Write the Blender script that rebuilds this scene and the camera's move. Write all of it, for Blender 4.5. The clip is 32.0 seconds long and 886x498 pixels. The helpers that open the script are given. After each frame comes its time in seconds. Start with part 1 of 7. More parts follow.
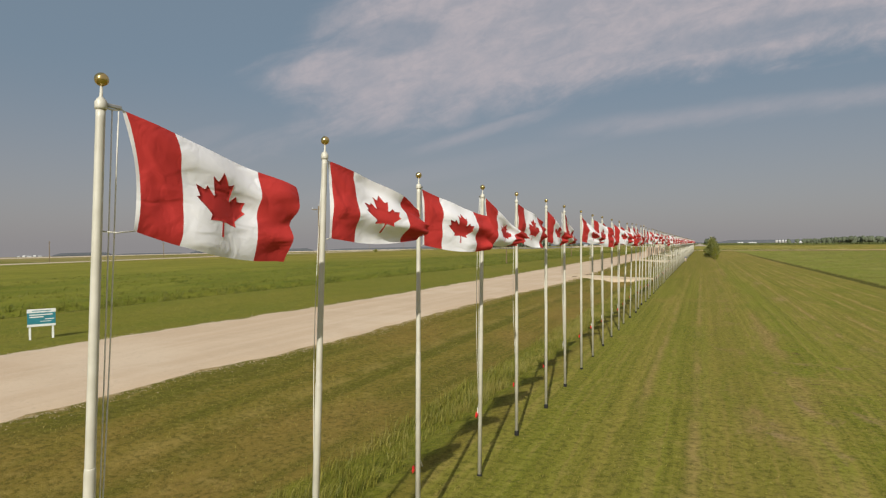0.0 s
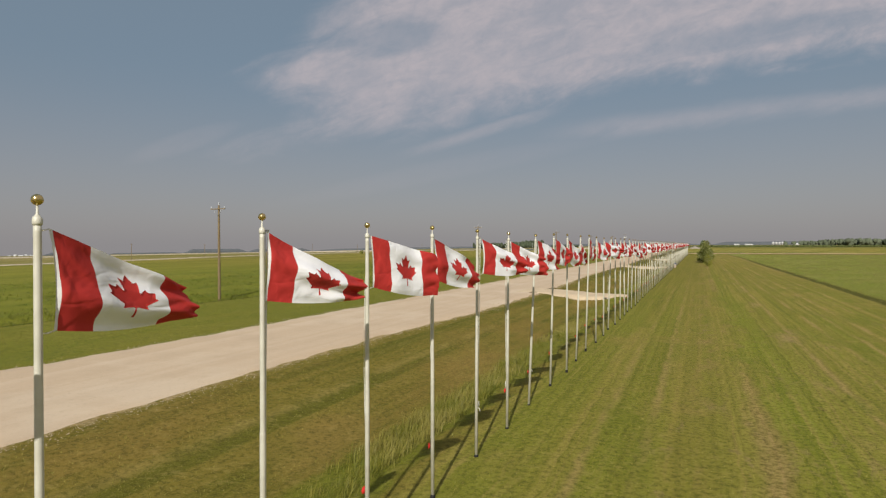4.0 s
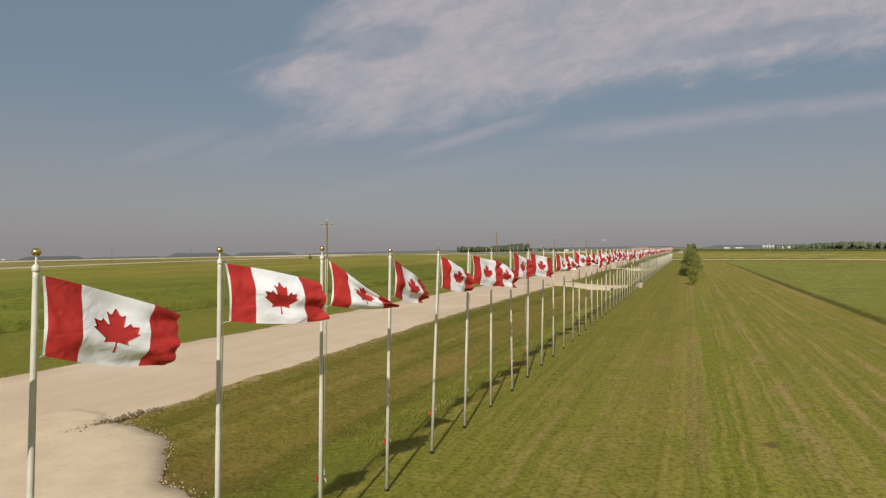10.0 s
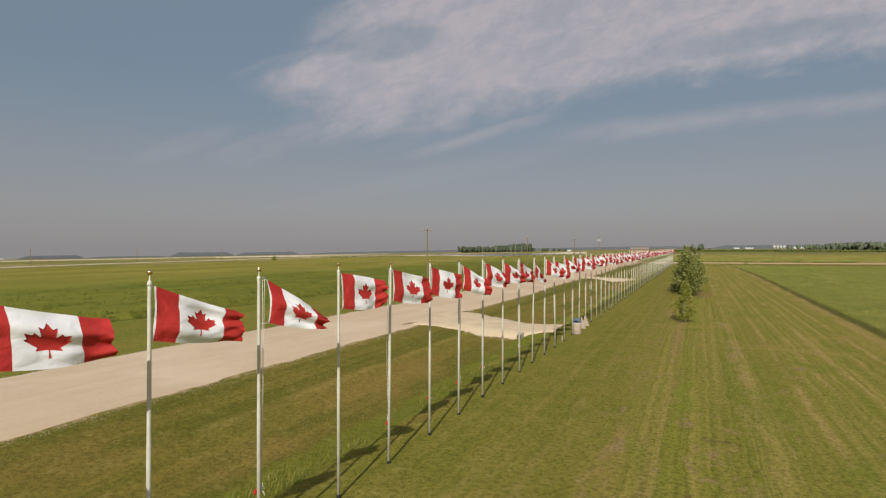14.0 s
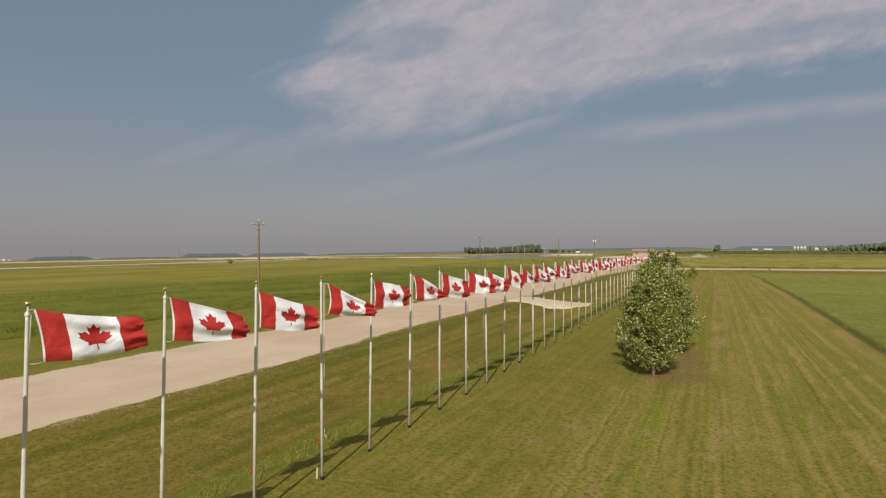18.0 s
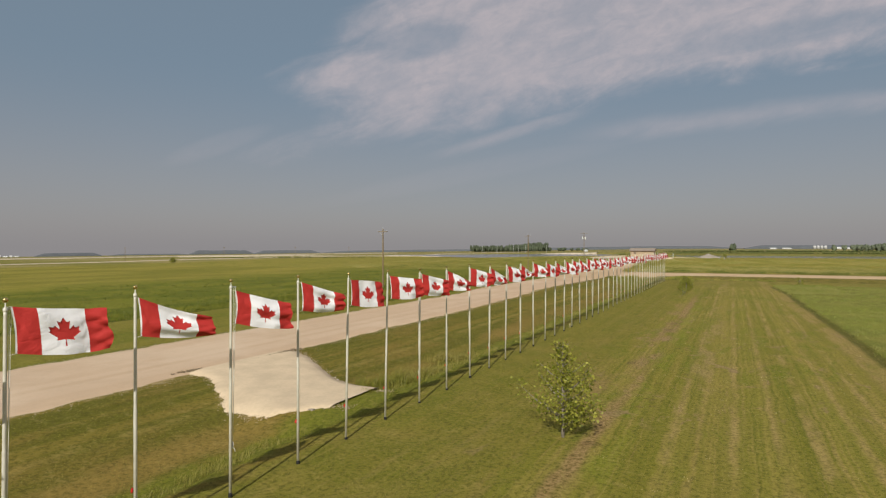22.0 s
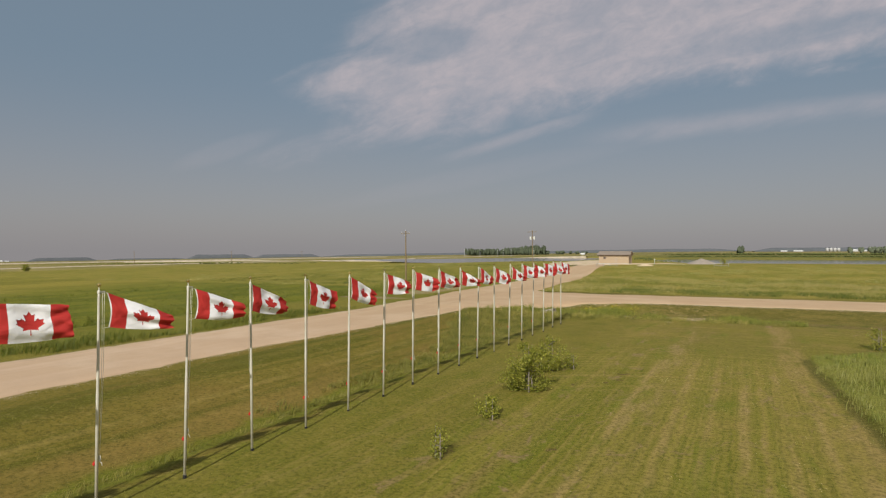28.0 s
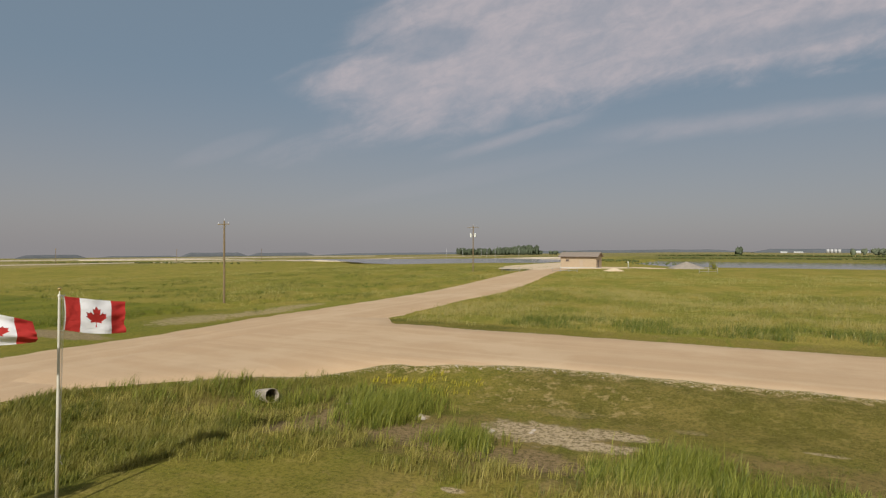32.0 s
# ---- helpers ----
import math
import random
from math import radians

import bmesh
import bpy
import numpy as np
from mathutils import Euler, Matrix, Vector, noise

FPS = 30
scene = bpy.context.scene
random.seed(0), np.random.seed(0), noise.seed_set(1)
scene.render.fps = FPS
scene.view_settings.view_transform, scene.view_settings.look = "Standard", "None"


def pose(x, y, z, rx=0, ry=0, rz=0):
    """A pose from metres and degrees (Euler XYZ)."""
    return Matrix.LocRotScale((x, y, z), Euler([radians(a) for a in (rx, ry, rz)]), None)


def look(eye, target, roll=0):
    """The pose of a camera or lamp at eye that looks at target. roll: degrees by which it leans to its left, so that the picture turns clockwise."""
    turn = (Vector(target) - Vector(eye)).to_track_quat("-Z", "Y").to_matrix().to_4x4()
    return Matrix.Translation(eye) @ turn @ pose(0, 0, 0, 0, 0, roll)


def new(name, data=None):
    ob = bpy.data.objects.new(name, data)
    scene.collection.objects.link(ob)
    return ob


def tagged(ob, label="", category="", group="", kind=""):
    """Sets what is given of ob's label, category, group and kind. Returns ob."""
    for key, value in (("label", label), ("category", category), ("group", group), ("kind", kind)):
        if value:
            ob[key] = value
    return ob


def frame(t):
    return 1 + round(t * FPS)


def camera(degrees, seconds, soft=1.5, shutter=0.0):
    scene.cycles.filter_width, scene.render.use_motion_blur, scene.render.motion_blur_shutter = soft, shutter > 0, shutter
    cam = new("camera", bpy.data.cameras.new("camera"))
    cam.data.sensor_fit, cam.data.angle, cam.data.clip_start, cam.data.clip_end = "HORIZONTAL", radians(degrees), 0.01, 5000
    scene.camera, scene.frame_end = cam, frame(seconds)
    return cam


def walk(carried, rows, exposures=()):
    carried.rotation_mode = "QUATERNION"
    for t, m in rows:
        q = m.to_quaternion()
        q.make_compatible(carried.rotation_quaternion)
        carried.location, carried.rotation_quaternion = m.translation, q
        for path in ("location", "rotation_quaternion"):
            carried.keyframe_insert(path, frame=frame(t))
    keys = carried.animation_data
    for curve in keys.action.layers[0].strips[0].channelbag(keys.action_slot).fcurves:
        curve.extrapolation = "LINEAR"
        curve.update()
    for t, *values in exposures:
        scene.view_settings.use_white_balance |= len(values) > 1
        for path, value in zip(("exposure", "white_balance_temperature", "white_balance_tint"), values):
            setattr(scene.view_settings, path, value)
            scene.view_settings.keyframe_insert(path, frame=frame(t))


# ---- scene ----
EXPOSURE, SUN, WORLD = 0.0, 4.3, 1.0
# The row of poles runs along +y at x = 0; the camera flies beside it on the lawn side.
cam = camera(74.0, 32.0, soft=1.3, shutter=0.0)
# seconds, x, y, z, pitch, roll, yaw
PATH = [
    (0, 4.31, -3.01, 4.89, -0.41, 0.47, 23.80),
    (0.5, 4.05, -2.00, 4.96, -0.36, 0.46, 23.82),
    (1, 3.88, -0.81, 5.06, -0.32, 0.46, 23.82),
    (1.5, 3.91, 0.72, 5.13, -0.29, 0.43, 23.80),
    (2, 4.10, 2.60, 5.22, -0.27, 0.39, 23.75),
    (2.5, 4.45, 4.81, 5.33, -0.29, 0.33, 23.71),
    (3, 4.87, 7.39, 5.47, -0.34, 0.27, 23.65),
    (3.5, 5.26, 10.33, 5.61, -0.38, 0.25, 23.59),
    (4.17, 5.55, 14.80, 5.78, -0.36, 0.26, 23.51),
    (4.83, 5.66, 19.75, 5.92, -0.28, 0.32, 23.44),
    (5.5, 5.67, 25.12, 6.00, -0.19, 0.39, 23.35),
    (6, 5.70, 29.82, 6.01, -0.13, 0.44, 23.25),
    (6.5, 5.82, 34.49, 6.01, -0.07, 0.48, 23.14),
    (7, 5.96, 39.46, 6.03, -0.02, 0.48, 23.04),
    (7.5, 6.07, 44.76, 6.06, -0.01, 0.46, 22.94),
    (8, 6.19, 50.13, 6.08, -0.01, 0.42, 22.85),
    (8.5, 6.36, 55.68, 6.08, -0.02, 0.37, 22.80),
    (9, 6.54, 61.23, 6.08, -0.03, 0.33, 22.77),
    (9.5, 6.81, 66.78, 6.07, -0.04, 0.31, 22.75),
    (10, 7.08, 72.59, 6.15, -0.03, 0.30, 22.73),
    (10.5, 7.30, 78.59, 6.21, -0.01, 0.29, 22.72),
    (11, 7.49, 84.42, 6.27, 0.00, 0.27, 22.75),
    (11.5, 7.71, 90.27, 6.31, 0.00, 0.25, 22.82),
    (12, 7.93, 96.49, 6.35, -0.00, 0.23, 22.92),
    (12.5, 8.09, 102.47, 6.38, -0.01, 0.22, 23.05),
    (13, 8.25, 108.86, 6.43, -0.03, 0.21, 23.20),
    (13.5, 8.43, 114.97, 6.51, -0.03, 0.20, 23.35),
    (14.17, 8.78, 123.53, 6.59, -0.05, 0.23, 23.50),
    (14.83, 9.21, 132.35, 6.65, -0.08, 0.26, 23.64),
    (15.5, 9.66, 141.40, 6.71, -0.07, 0.27, 23.82),
    (16, 9.97, 148.16, 6.74, -0.02, 0.26, 24.00),
    (16.5, 10.24, 154.79, 6.79, 0.02, 0.24, 24.20),
    (17, 10.48, 161.35, 6.84, 0.05, 0.23, 24.42),
    (17.5, 10.70, 167.76, 6.92, 0.05, 0.23, 24.65),
    (18, 10.89, 173.92, 7.00, 0.05, 0.22, 24.87),
    (18.5, 11.04, 180.24, 7.03, 0.04, 0.21, 25.10),
    (19, 11.21, 186.61, 7.04, 0.03, 0.17, 25.33),
    (19.5, 11.45, 192.99, 7.07, -0.02, 0.14, 25.53),
    (20, 11.73, 199.30, 7.11, -0.07, 0.11, 25.71),
    (20.5, 12.01, 205.65, 7.15, -0.13, 0.07, 25.86),
    (21, 12.29, 212.06, 7.16, -0.17, 0.04, 26.00),
    (21.5, 12.56, 218.51, 7.13, -0.18, 0.01, 26.12),
    (22, 12.83, 224.94, 7.13, -0.16, -0.00, 26.22),
    (22.5, 13.12, 231.19, 7.10, -0.13, 0.02, 26.31),
    (23, 13.41, 237.58, 7.02, -0.11, 0.05, 26.40),
    (23.5, 13.67, 243.97, 6.99, -0.04, 0.07, 26.49),
    (24, 13.90, 250.32, 6.97, 0.02, 0.11, 26.54),
    (24.5, 14.09, 256.61, 6.90, 0.05, 0.17, 26.57),
    (25, 14.27, 263.04, 6.82, 0.09, 0.22, 26.60),
    (25.5, 14.46, 269.39, 6.81, 0.13, 0.25, 26.64),
    (26.17, 14.72, 277.87, 6.87, 0.18, 0.26, 26.71),
    (26.83, 15.01, 286.35, 6.97, 0.21, 0.24, 26.81),
    (27.5, 15.32, 295.18, 7.06, 0.21, 0.19, 26.91),
    (28, 15.55, 301.60, 7.09, 0.18, 0.16, 26.98),
    (28.5, 15.79, 307.86, 7.06, 0.12, 0.12, 27.02),
    (29, 16.01, 314.21, 7.03, 0.07, 0.08, 27.03),
    (29.5, 16.16, 320.49, 7.02, 0.04, 0.04, 27.04),
    (30, 16.29, 327.11, 7.07, 0.04, 0.01, 27.04),
    (30.5, 16.40, 333.28, 7.19, 0.08, -0.01, 27.05),
    (31, 16.52, 338.93, 7.30, 0.12, -0.04, 27.04),
    (31.5, 16.69, 343.67, 7.32, 0.13, -0.09, 27.00),
    (32, 16.88, 347.45, 7.28, 0.11, -0.15, 26.94)
]
walk(cam, [(t, pose(x, y, z, 90 + p, r, yw)) for t, x, y, z, p, r, yw in PATH], [(0, EXPOSURE), (32, EXPOSURE)])

# ---- light ----
SUN_ELEV, SUN_HEAD = 32.3, (0.193, -0.981)     # the sun stands behind the camera's start
world = bpy.data.worlds.new("world")
scene.world = world
world.use_nodes = True
wt = world.node_tree
wt.nodes.clear()


def wmath(op, a, b=None, c=None):
    n = wt.nodes.new("ShaderNodeMath")
    n.operation = op
    for i, v in enumerate((a, b, c)):
        if v is None:
            continue
        if isinstance(v, (int, float)):
            n.inputs[i].default_value = v
        else:
            wt.links.new(v, n.inputs[i])
    return n.outputs[0]


def wramp(v, lo, hi, a=0.0, b=1.0):
    n = wt.nodes.new("ShaderNodeMapRange")
    n.interpolation_type = "SMOOTHSTEP"
    wt.links.new(v, n.inputs[0])
    for i, q in enumerate((lo, hi, a, b)):
        n.inputs[i + 1].default_value = q
    return n.outputs[0]


def wmix(f, a, b):
    n = wt.nodes.new("ShaderNodeMix")
    n.data_type = "RGBA"
    for s, v in ((0, f), (6, a), (7, b)):
        if isinstance(v, (int, float)):
            n.inputs[s].default_value = v
        elif isinstance(v, tuple):
            n.inputs[s].default_value = (*v, 1)
        else:
            wt.links.new(v, n.inputs[s])
    return n.outputs[2]


sky = wt.nodes.new("ShaderNodeTexSky")
sky.sky_type = "NISHITA"
sky.sun_disc = False
sky.sun_elevation = radians(SUN_ELEV)
sky.sun_rotation = math.atan2(SUN_HEAD[0], SUN_HEAD[1])
sky.air_density, sky.dust_density, sky.ozone_density = 1.0, 2.2, 1.5
SKY = 0.085
tc = wt.nodes.new("ShaderNodeTexCoord")
sep = wt.nodes.new("ShaderNodeSeparateXYZ")
wt.links.new(tc.outputs["Generated"], sep.inputs[0])
dx, dy, dz = sep.outputs
az = wmath("ARCTAN2", dx, dy)               # 0 along the row, negative to its left
el = wmath("ARCSINE", dz)
elc = wmath("MAXIMUM", el, 0.0)
# summer haze: greyish and a little pink low down, slate blue above
dim = wt.nodes.new("ShaderNodeVectorMath")
dim.operation = "SCALE"
wt.links.new(sky.outputs[0], dim.inputs[0])
dim.inputs["Scale"].default_value = SKY
haze = wmix(wramp(elc, 0.0, 0.30), (0.313, 0.296, 0.304), (0.19, 0.25, 0.308))
clear = wmix(0.80, dim.outputs[0], haze)
# cirrus, laid out in the plane of sky ahead: across to the right, and up
TURN = radians(24)
ahead = wmath("MAXIMUM", wmath("SUBTRACT", wmath("MULTIPLY", dy, math.cos(TURN)), wmath("MULTIPLY", dx, math.sin(TURN))), 0.08)
across = wmath("DIVIDE", wmath("ADD", wmath("MULTIPLY", dx, math.cos(TURN)), wmath("MULTIPLY", dy, math.sin(TURN))), ahead)
up = wmath("DIVIDE", dz, ahead)


def wnoise(sx, sy, slope, detail, rough, distort=0.0):
    c = wt.nodes.new("ShaderNodeCombineXYZ")
    wt.links.new(wmath("MULTIPLY", across, sx), c.inputs[0])
    wt.links.new(wmath("MULTIPLY", wmath("SUBTRACT", up, wmath("MULTIPLY", across, slope)), sy), c.inputs[1])
    n = wt.nodes.new("ShaderNodeTexNoise")
    wt.links.new(c.outputs[0], n.inputs["Vector"])
    for k, v in (("Scale", 1.0), ("Detail", detail), ("Roughness", rough), ("Distortion", distort)):
        n.inputs[k].default_value = v
    return n.outputs[0]


n_big, n_mid, n_fine = wnoise(3.2, 7.5, 0.25, 5, 0.55, 0.3), wnoise(8, 22, 0.28, 7, 0.6, 0.6), wnoise(38, 60, 0.3, 4, 0.65, 0.9)
puff = wnoise(26, 30, 0.1, 5, 0.6, 0.5)
soft = wmath("ADD", wmath("MULTIPLY", wmath("SUBTRACT", n_big, 0.5), 0.070), wmath("MULTIPLY", wmath("SUBTRACT", n_mid, 0.5), 0.085))
rag = wmath("ADD", soft, wmath("MULTIPLY", wmath("SUBTRACT", puff, 0.5), 0.020))


def wbump(v, mid, half):
    """One at mid, falling to nothing half away on either side."""
    return wramp(wmath("ABSOLUTE", wmath("SUBTRACT", v, mid)), half, 0.0)


def wspot(a0, u0, ra, ru, slope):
    """A soft oval lying along a slope in the plane of sky."""
    da = wmath("DIVIDE", wmath("SUBTRACT", across, a0), ra)
    du = wmath("DIVIDE", wmath("SUBTRACT", wmath("SUBTRACT", up, u0), wmath("MULTIPLY", wmath("SUBTRACT", across, a0), slope)), ru)
    d = wmath("ADD", wmath("MULTIPLY", da, da), wmath("MULTIPLY", du, du))
    return wramp(wmath("ADD", d, wmath("MULTIPLY", rag, 9.0)), 1.3, 0.1)


# the main sheet: a lower edge that rises to the right, a rounded lobe and a thin tail on its left
low = wmath("SUBTRACT", up, wmath("ADD", wmath("MULTIPLY", across, 0.170), 0.204))
left = wmath("ADD", wmath("ADD", wmath("MULTIPLY", wramp(up, 0.225, 0.15), -0.17), wmath("MULTIPLY", wbump(up, 0.288, 0.060), -0.10)), wmath("ADD", wmath("MULTIPLY", wramp(up, 0.34, 0.46), 0.06), -0.205))
inside = wmath("SUBTRACT", across, left)
body = wmath("MULTIPLY", wramp(wmath("ADD", low, rag), -0.022, 0.058), wramp(wmath("ADD", inside, wmath("MULTIPLY", rag, 1.5)), -0.060, 0.110))
thin = wmath("MULTIPLY", wramp(up, 0.25, 0.17), wramp(across, 0.05, -0.15))
body = wmath("MULTIPLY", body, wmath("SUBTRACT", 1.0, wmath("MULTIPLY", thin, 0.34)))
gaps = wmath("ADD", wmath("MULTIPLY", wspot(-0.075, 0.352, 0.11, 0.034, 0.10), 0.42), wmath("MULTIPLY", wspot(0.55, 0.358, 0.26, 0.026, 0.18), 0.42))
gaps = wmath("ADD", gaps, wmath("MULTIPLY", wspot(-0.14, 0.232, 0.09, 0.018, 0.25), 0.16))
body = wmath("MULTIPLY", body, wmath("SUBTRACT", 1.0, gaps))
# two streaks below it, and faint wisps
h2 = wmath("ADD", wmath("SUBTRACT", up, wmath("MULTIPLY", across, 0.29)), wmath("MULTIPLY", soft, 0.22))
streak = wmath("MULTIPLY", wmath("MULTIPLY", wramp(h2, 0.156, 0.172), wramp(h2, 0.186, 0.174)), wmath("MULTIPLY", wramp(across, -0.09, 0.05), wramp(across, 0.24, 0.12)))
h3 = wmath("ADD", wmath("SUBTRACT", up, wmath("MULTIPLY", across, 0.112)), wmath("MULTIPLY", soft, 0.28))
streak3 = wmath("MULTIPLY", wmath("MULTIPLY", wramp(h3, 0.140, 0.166), wramp(h3, 0.192, 0.168)), wramp(across, 0.14, 0.34))
wisps = wmath("ADD", wmath("MULTIPLY", wspot(-0.43, 0.176, 0.10, 0.020, 0.30), 0.16), wmath("MULTIPLY", wspot(0.02, 0.130, 0.30, 0.020, 0.20), 0.10))
cover = wmath("MAXIMUM", wmath("MAXIMUM", body, wisps), wmath("MAXIMUM", wmath("MULTIPLY", streak, 0.50), wmath("MULTIPLY", streak3, 0.42)))
cover = wmath("MULTIPLY", cover, wmath("MULTIPLY", wramp(n_mid, 0.28, 0.66, 0.66, 1.0), wmath("MULTIPLY", wramp(n_fine, 0.30, 0.64, 0.86, 1.0), wramp(puff, 0.30, 0.64, 0.84, 1.0))))
cloudy = wmix(wmath("MULTIPLY", cover, 0.9), clear, (0.485, 0.438, 0.462))
bg = wt.nodes.new("ShaderNodeBackground")
bg.inputs[1].default_value = WORLD
wt.links.new(cloudy, bg.inputs[0])
wo = wt.nodes.new("ShaderNodeOutputWorld")
wt.links.new(bg.outputs[0], wo.inputs[0])

sun_data = bpy.data.lights.new("sun", "SUN")
sun_data.energy, sun_data.angle, sun_data.color = SUN, radians(0.6), (1.0, 0.955, 0.88)
sun = new("sun", sun_data)
sun.matrix_world = look((0, 0, 60), (-SUN_HEAD[0], -SUN_HEAD[1], 60 - math.tan(radians(SUN_ELEV))))

# ---- materials ----
class Nodes:
    """Short-hand for building a node material."""

    def __init__(self, name):
        self.m = bpy.data.materials.new(name)
        self.m.use_nodes = True
        self.t = self.m.node_tree
        self.t.nodes.clear()
        self.out = self.t.nodes.new("ShaderNodeOutputMaterial")
        g = self.t.nodes.new("ShaderNodeNewGeometry")
        self.pos = g.outputs["Position"]
        self.island = g.outputs["Random Per Island"]
        self._xyz = None

    def put(self, v, socket):
        if isinstance(v, (int, float)):
            socket.default_value = v
        elif isinstance(v, tuple):
            socket.default_value = (*v, 1) if len(v) == 3 and socket.type == "RGBA" else v
        else:
            self.t.links.new(v, socket)

    def xyz(self):
        if self._xyz is None:
            s = self.t.nodes.new("ShaderNodeSeparateXYZ")
            self.put(self.pos, s.inputs[0])
            self._xyz = s.outputs
        return self._xyz

    def math(self, op, a, b=0.0, c=0.0):
        n = self.t.nodes.new("ShaderNodeMath")
        n.operation = op
        self.put(a, n.inputs[0]), self.put(b, n.inputs[1]), self.put(c, n.inputs[2])
        return n.outputs[0]

    def step(self, v, lo, hi, a=0.0, b=1.0):
        n = self.t.nodes.new("ShaderNodeMapRange")
        n.interpolation_type = "SMOOTHSTEP"
        for i, q in enumerate((v, lo, hi, a, b)):
            self.put(q, n.inputs[i])
        return n.outputs[0]

    def band(self, v, a, b, soft):
        return self.math("MULTIPLY", self.step(v, a - soft, a + soft), self.step(v, b + soft, b - soft))

    def noise(self, scale, detail=4.0, rough=0.55, stretch=(1, 1, 1), distort=0.0, local=False):
        v = self.pos
        if local:
            v = self.t.nodes.new("ShaderNodeTexCoord").outputs["Object"]
        if stretch != (1, 1, 1):
            mp = self.t.nodes.new("ShaderNodeMapping")
            self.put(v, mp.inputs[0])
            mp.inputs["Scale"].default_value = stretch
            v = mp.outputs[0]
        n = self.t.nodes.new("ShaderNodeTexNoise")
        self.put(v, n.inputs["Vector"])
        for k, q in (("Scale", scale), ("Detail", detail), ("Roughness", rough), ("Distortion", distort)):
            n.inputs[k].default_value = q
        return n.outputs[0]

    def mix(self, f, a, b, blend="MIX"):
        n = self.t.nodes.new("ShaderNodeMix")
        n.data_type, n.blend_type = "RGBA", blend
        self.put(f, n.inputs[0]), self.put(a, n.inputs[6]), self.put(b, n.inputs[7])
        return n.outputs[2]

    def bump(self, h, strength=0.3, dist=0.02):
        n = self.t.nodes.new("ShaderNodeBump")
        n.inputs["Strength"].default_value, n.inputs["Distance"].default_value = strength, dist
        self.put(h, n.inputs["Height"])
        return n.outputs[0]

    def done(self, color, rough=0.8, metal=0.0, normal=None, spec=0.3, translucent=0.0):
        p = self.t.nodes.new("ShaderNodeBsdfPrincipled")
        self.put(color, p.inputs["Base Color"]), self.put(rough, p.inputs["Roughness"]), self.put(metal, p.inputs["Metallic"])
        p.inputs["Specular IOR Level"].default_value = spec
        if normal is not None:
            self.put(normal, p.inputs["Normal"])
        sh = p.outputs[0]
        if translucent:
            tr = self.t.nodes.new("ShaderNodeBsdfTranslucent")
            self.put(color, tr.inputs[0])
            mx = self.t.nodes.new("ShaderNodeMixShader")
            mx.inputs[0].default_value = translucent
            self.put(sh, mx.inputs[1]), self.put(tr.outputs[0], mx.inputs[2])
            sh = mx.outputs[0]
        self.put(sh, self.out.inputs[0])
        return self.m


def plain(name, color, rough=0.7, metal=0.0, vary=0.15, scale=6.0, spec=0.3, bump=0.1, local=True):
    """A surface of one colour with mottling at two scales and fine relief."""
    n = Nodes(name)
    a = n.noise(scale, 5, local=local)
    b = n.noise(scale * 9, 3, local=local)
    k = n.math("ADD", n.math("MULTIPLY", a, 0.7), n.math("MULTIPLY", b, 0.3))
    dark = tuple(c * (1 - vary) for c in color)
    light = tuple(min(1, c * (1 + vary)) for c in color)
    col = n.mix(n.step(k, 0.3, 0.7), dark, light)
    return n.done(col, rough, metal, n.bump(b, bump, 0.01), spec)


def cloth(name, color):
    n = Nodes(name)
    a = n.noise(2.5, 4, local=True)
    w = n.noise(420, 2, local=True)
    col = n.mix(n.step(a, 0.3, 0.7), tuple(c * 0.94 for c in color), color)
    crease = n.math("ABSOLUTE", n.math("SUBTRACT", n.noise(1.9, 2, 0.5, (1, 1, 1.7), 0.6, local=True), 0.5))
    small = n.math("ABSOLUTE", n.math("SUBTRACT", n.noise(5.2, 2, 0.5, (1.6, 1, 0.8), 0.8, local=True), 0.5))
    fold = n.math("ADD", n.math("MULTIPLY", n.step(crease, 0.0, 0.13), 0.012), n.math("MULTIPLY", n.step(small, 0.0, 0.14), 0.0035))
    fold = n.math("ADD", fold, n.math("MULTIPLY", w, 0.0004))
    return n.done(col, 0.72, 0.0, n.bump(fold, 0.42, 1.0), 0.25, translucent=0.12)


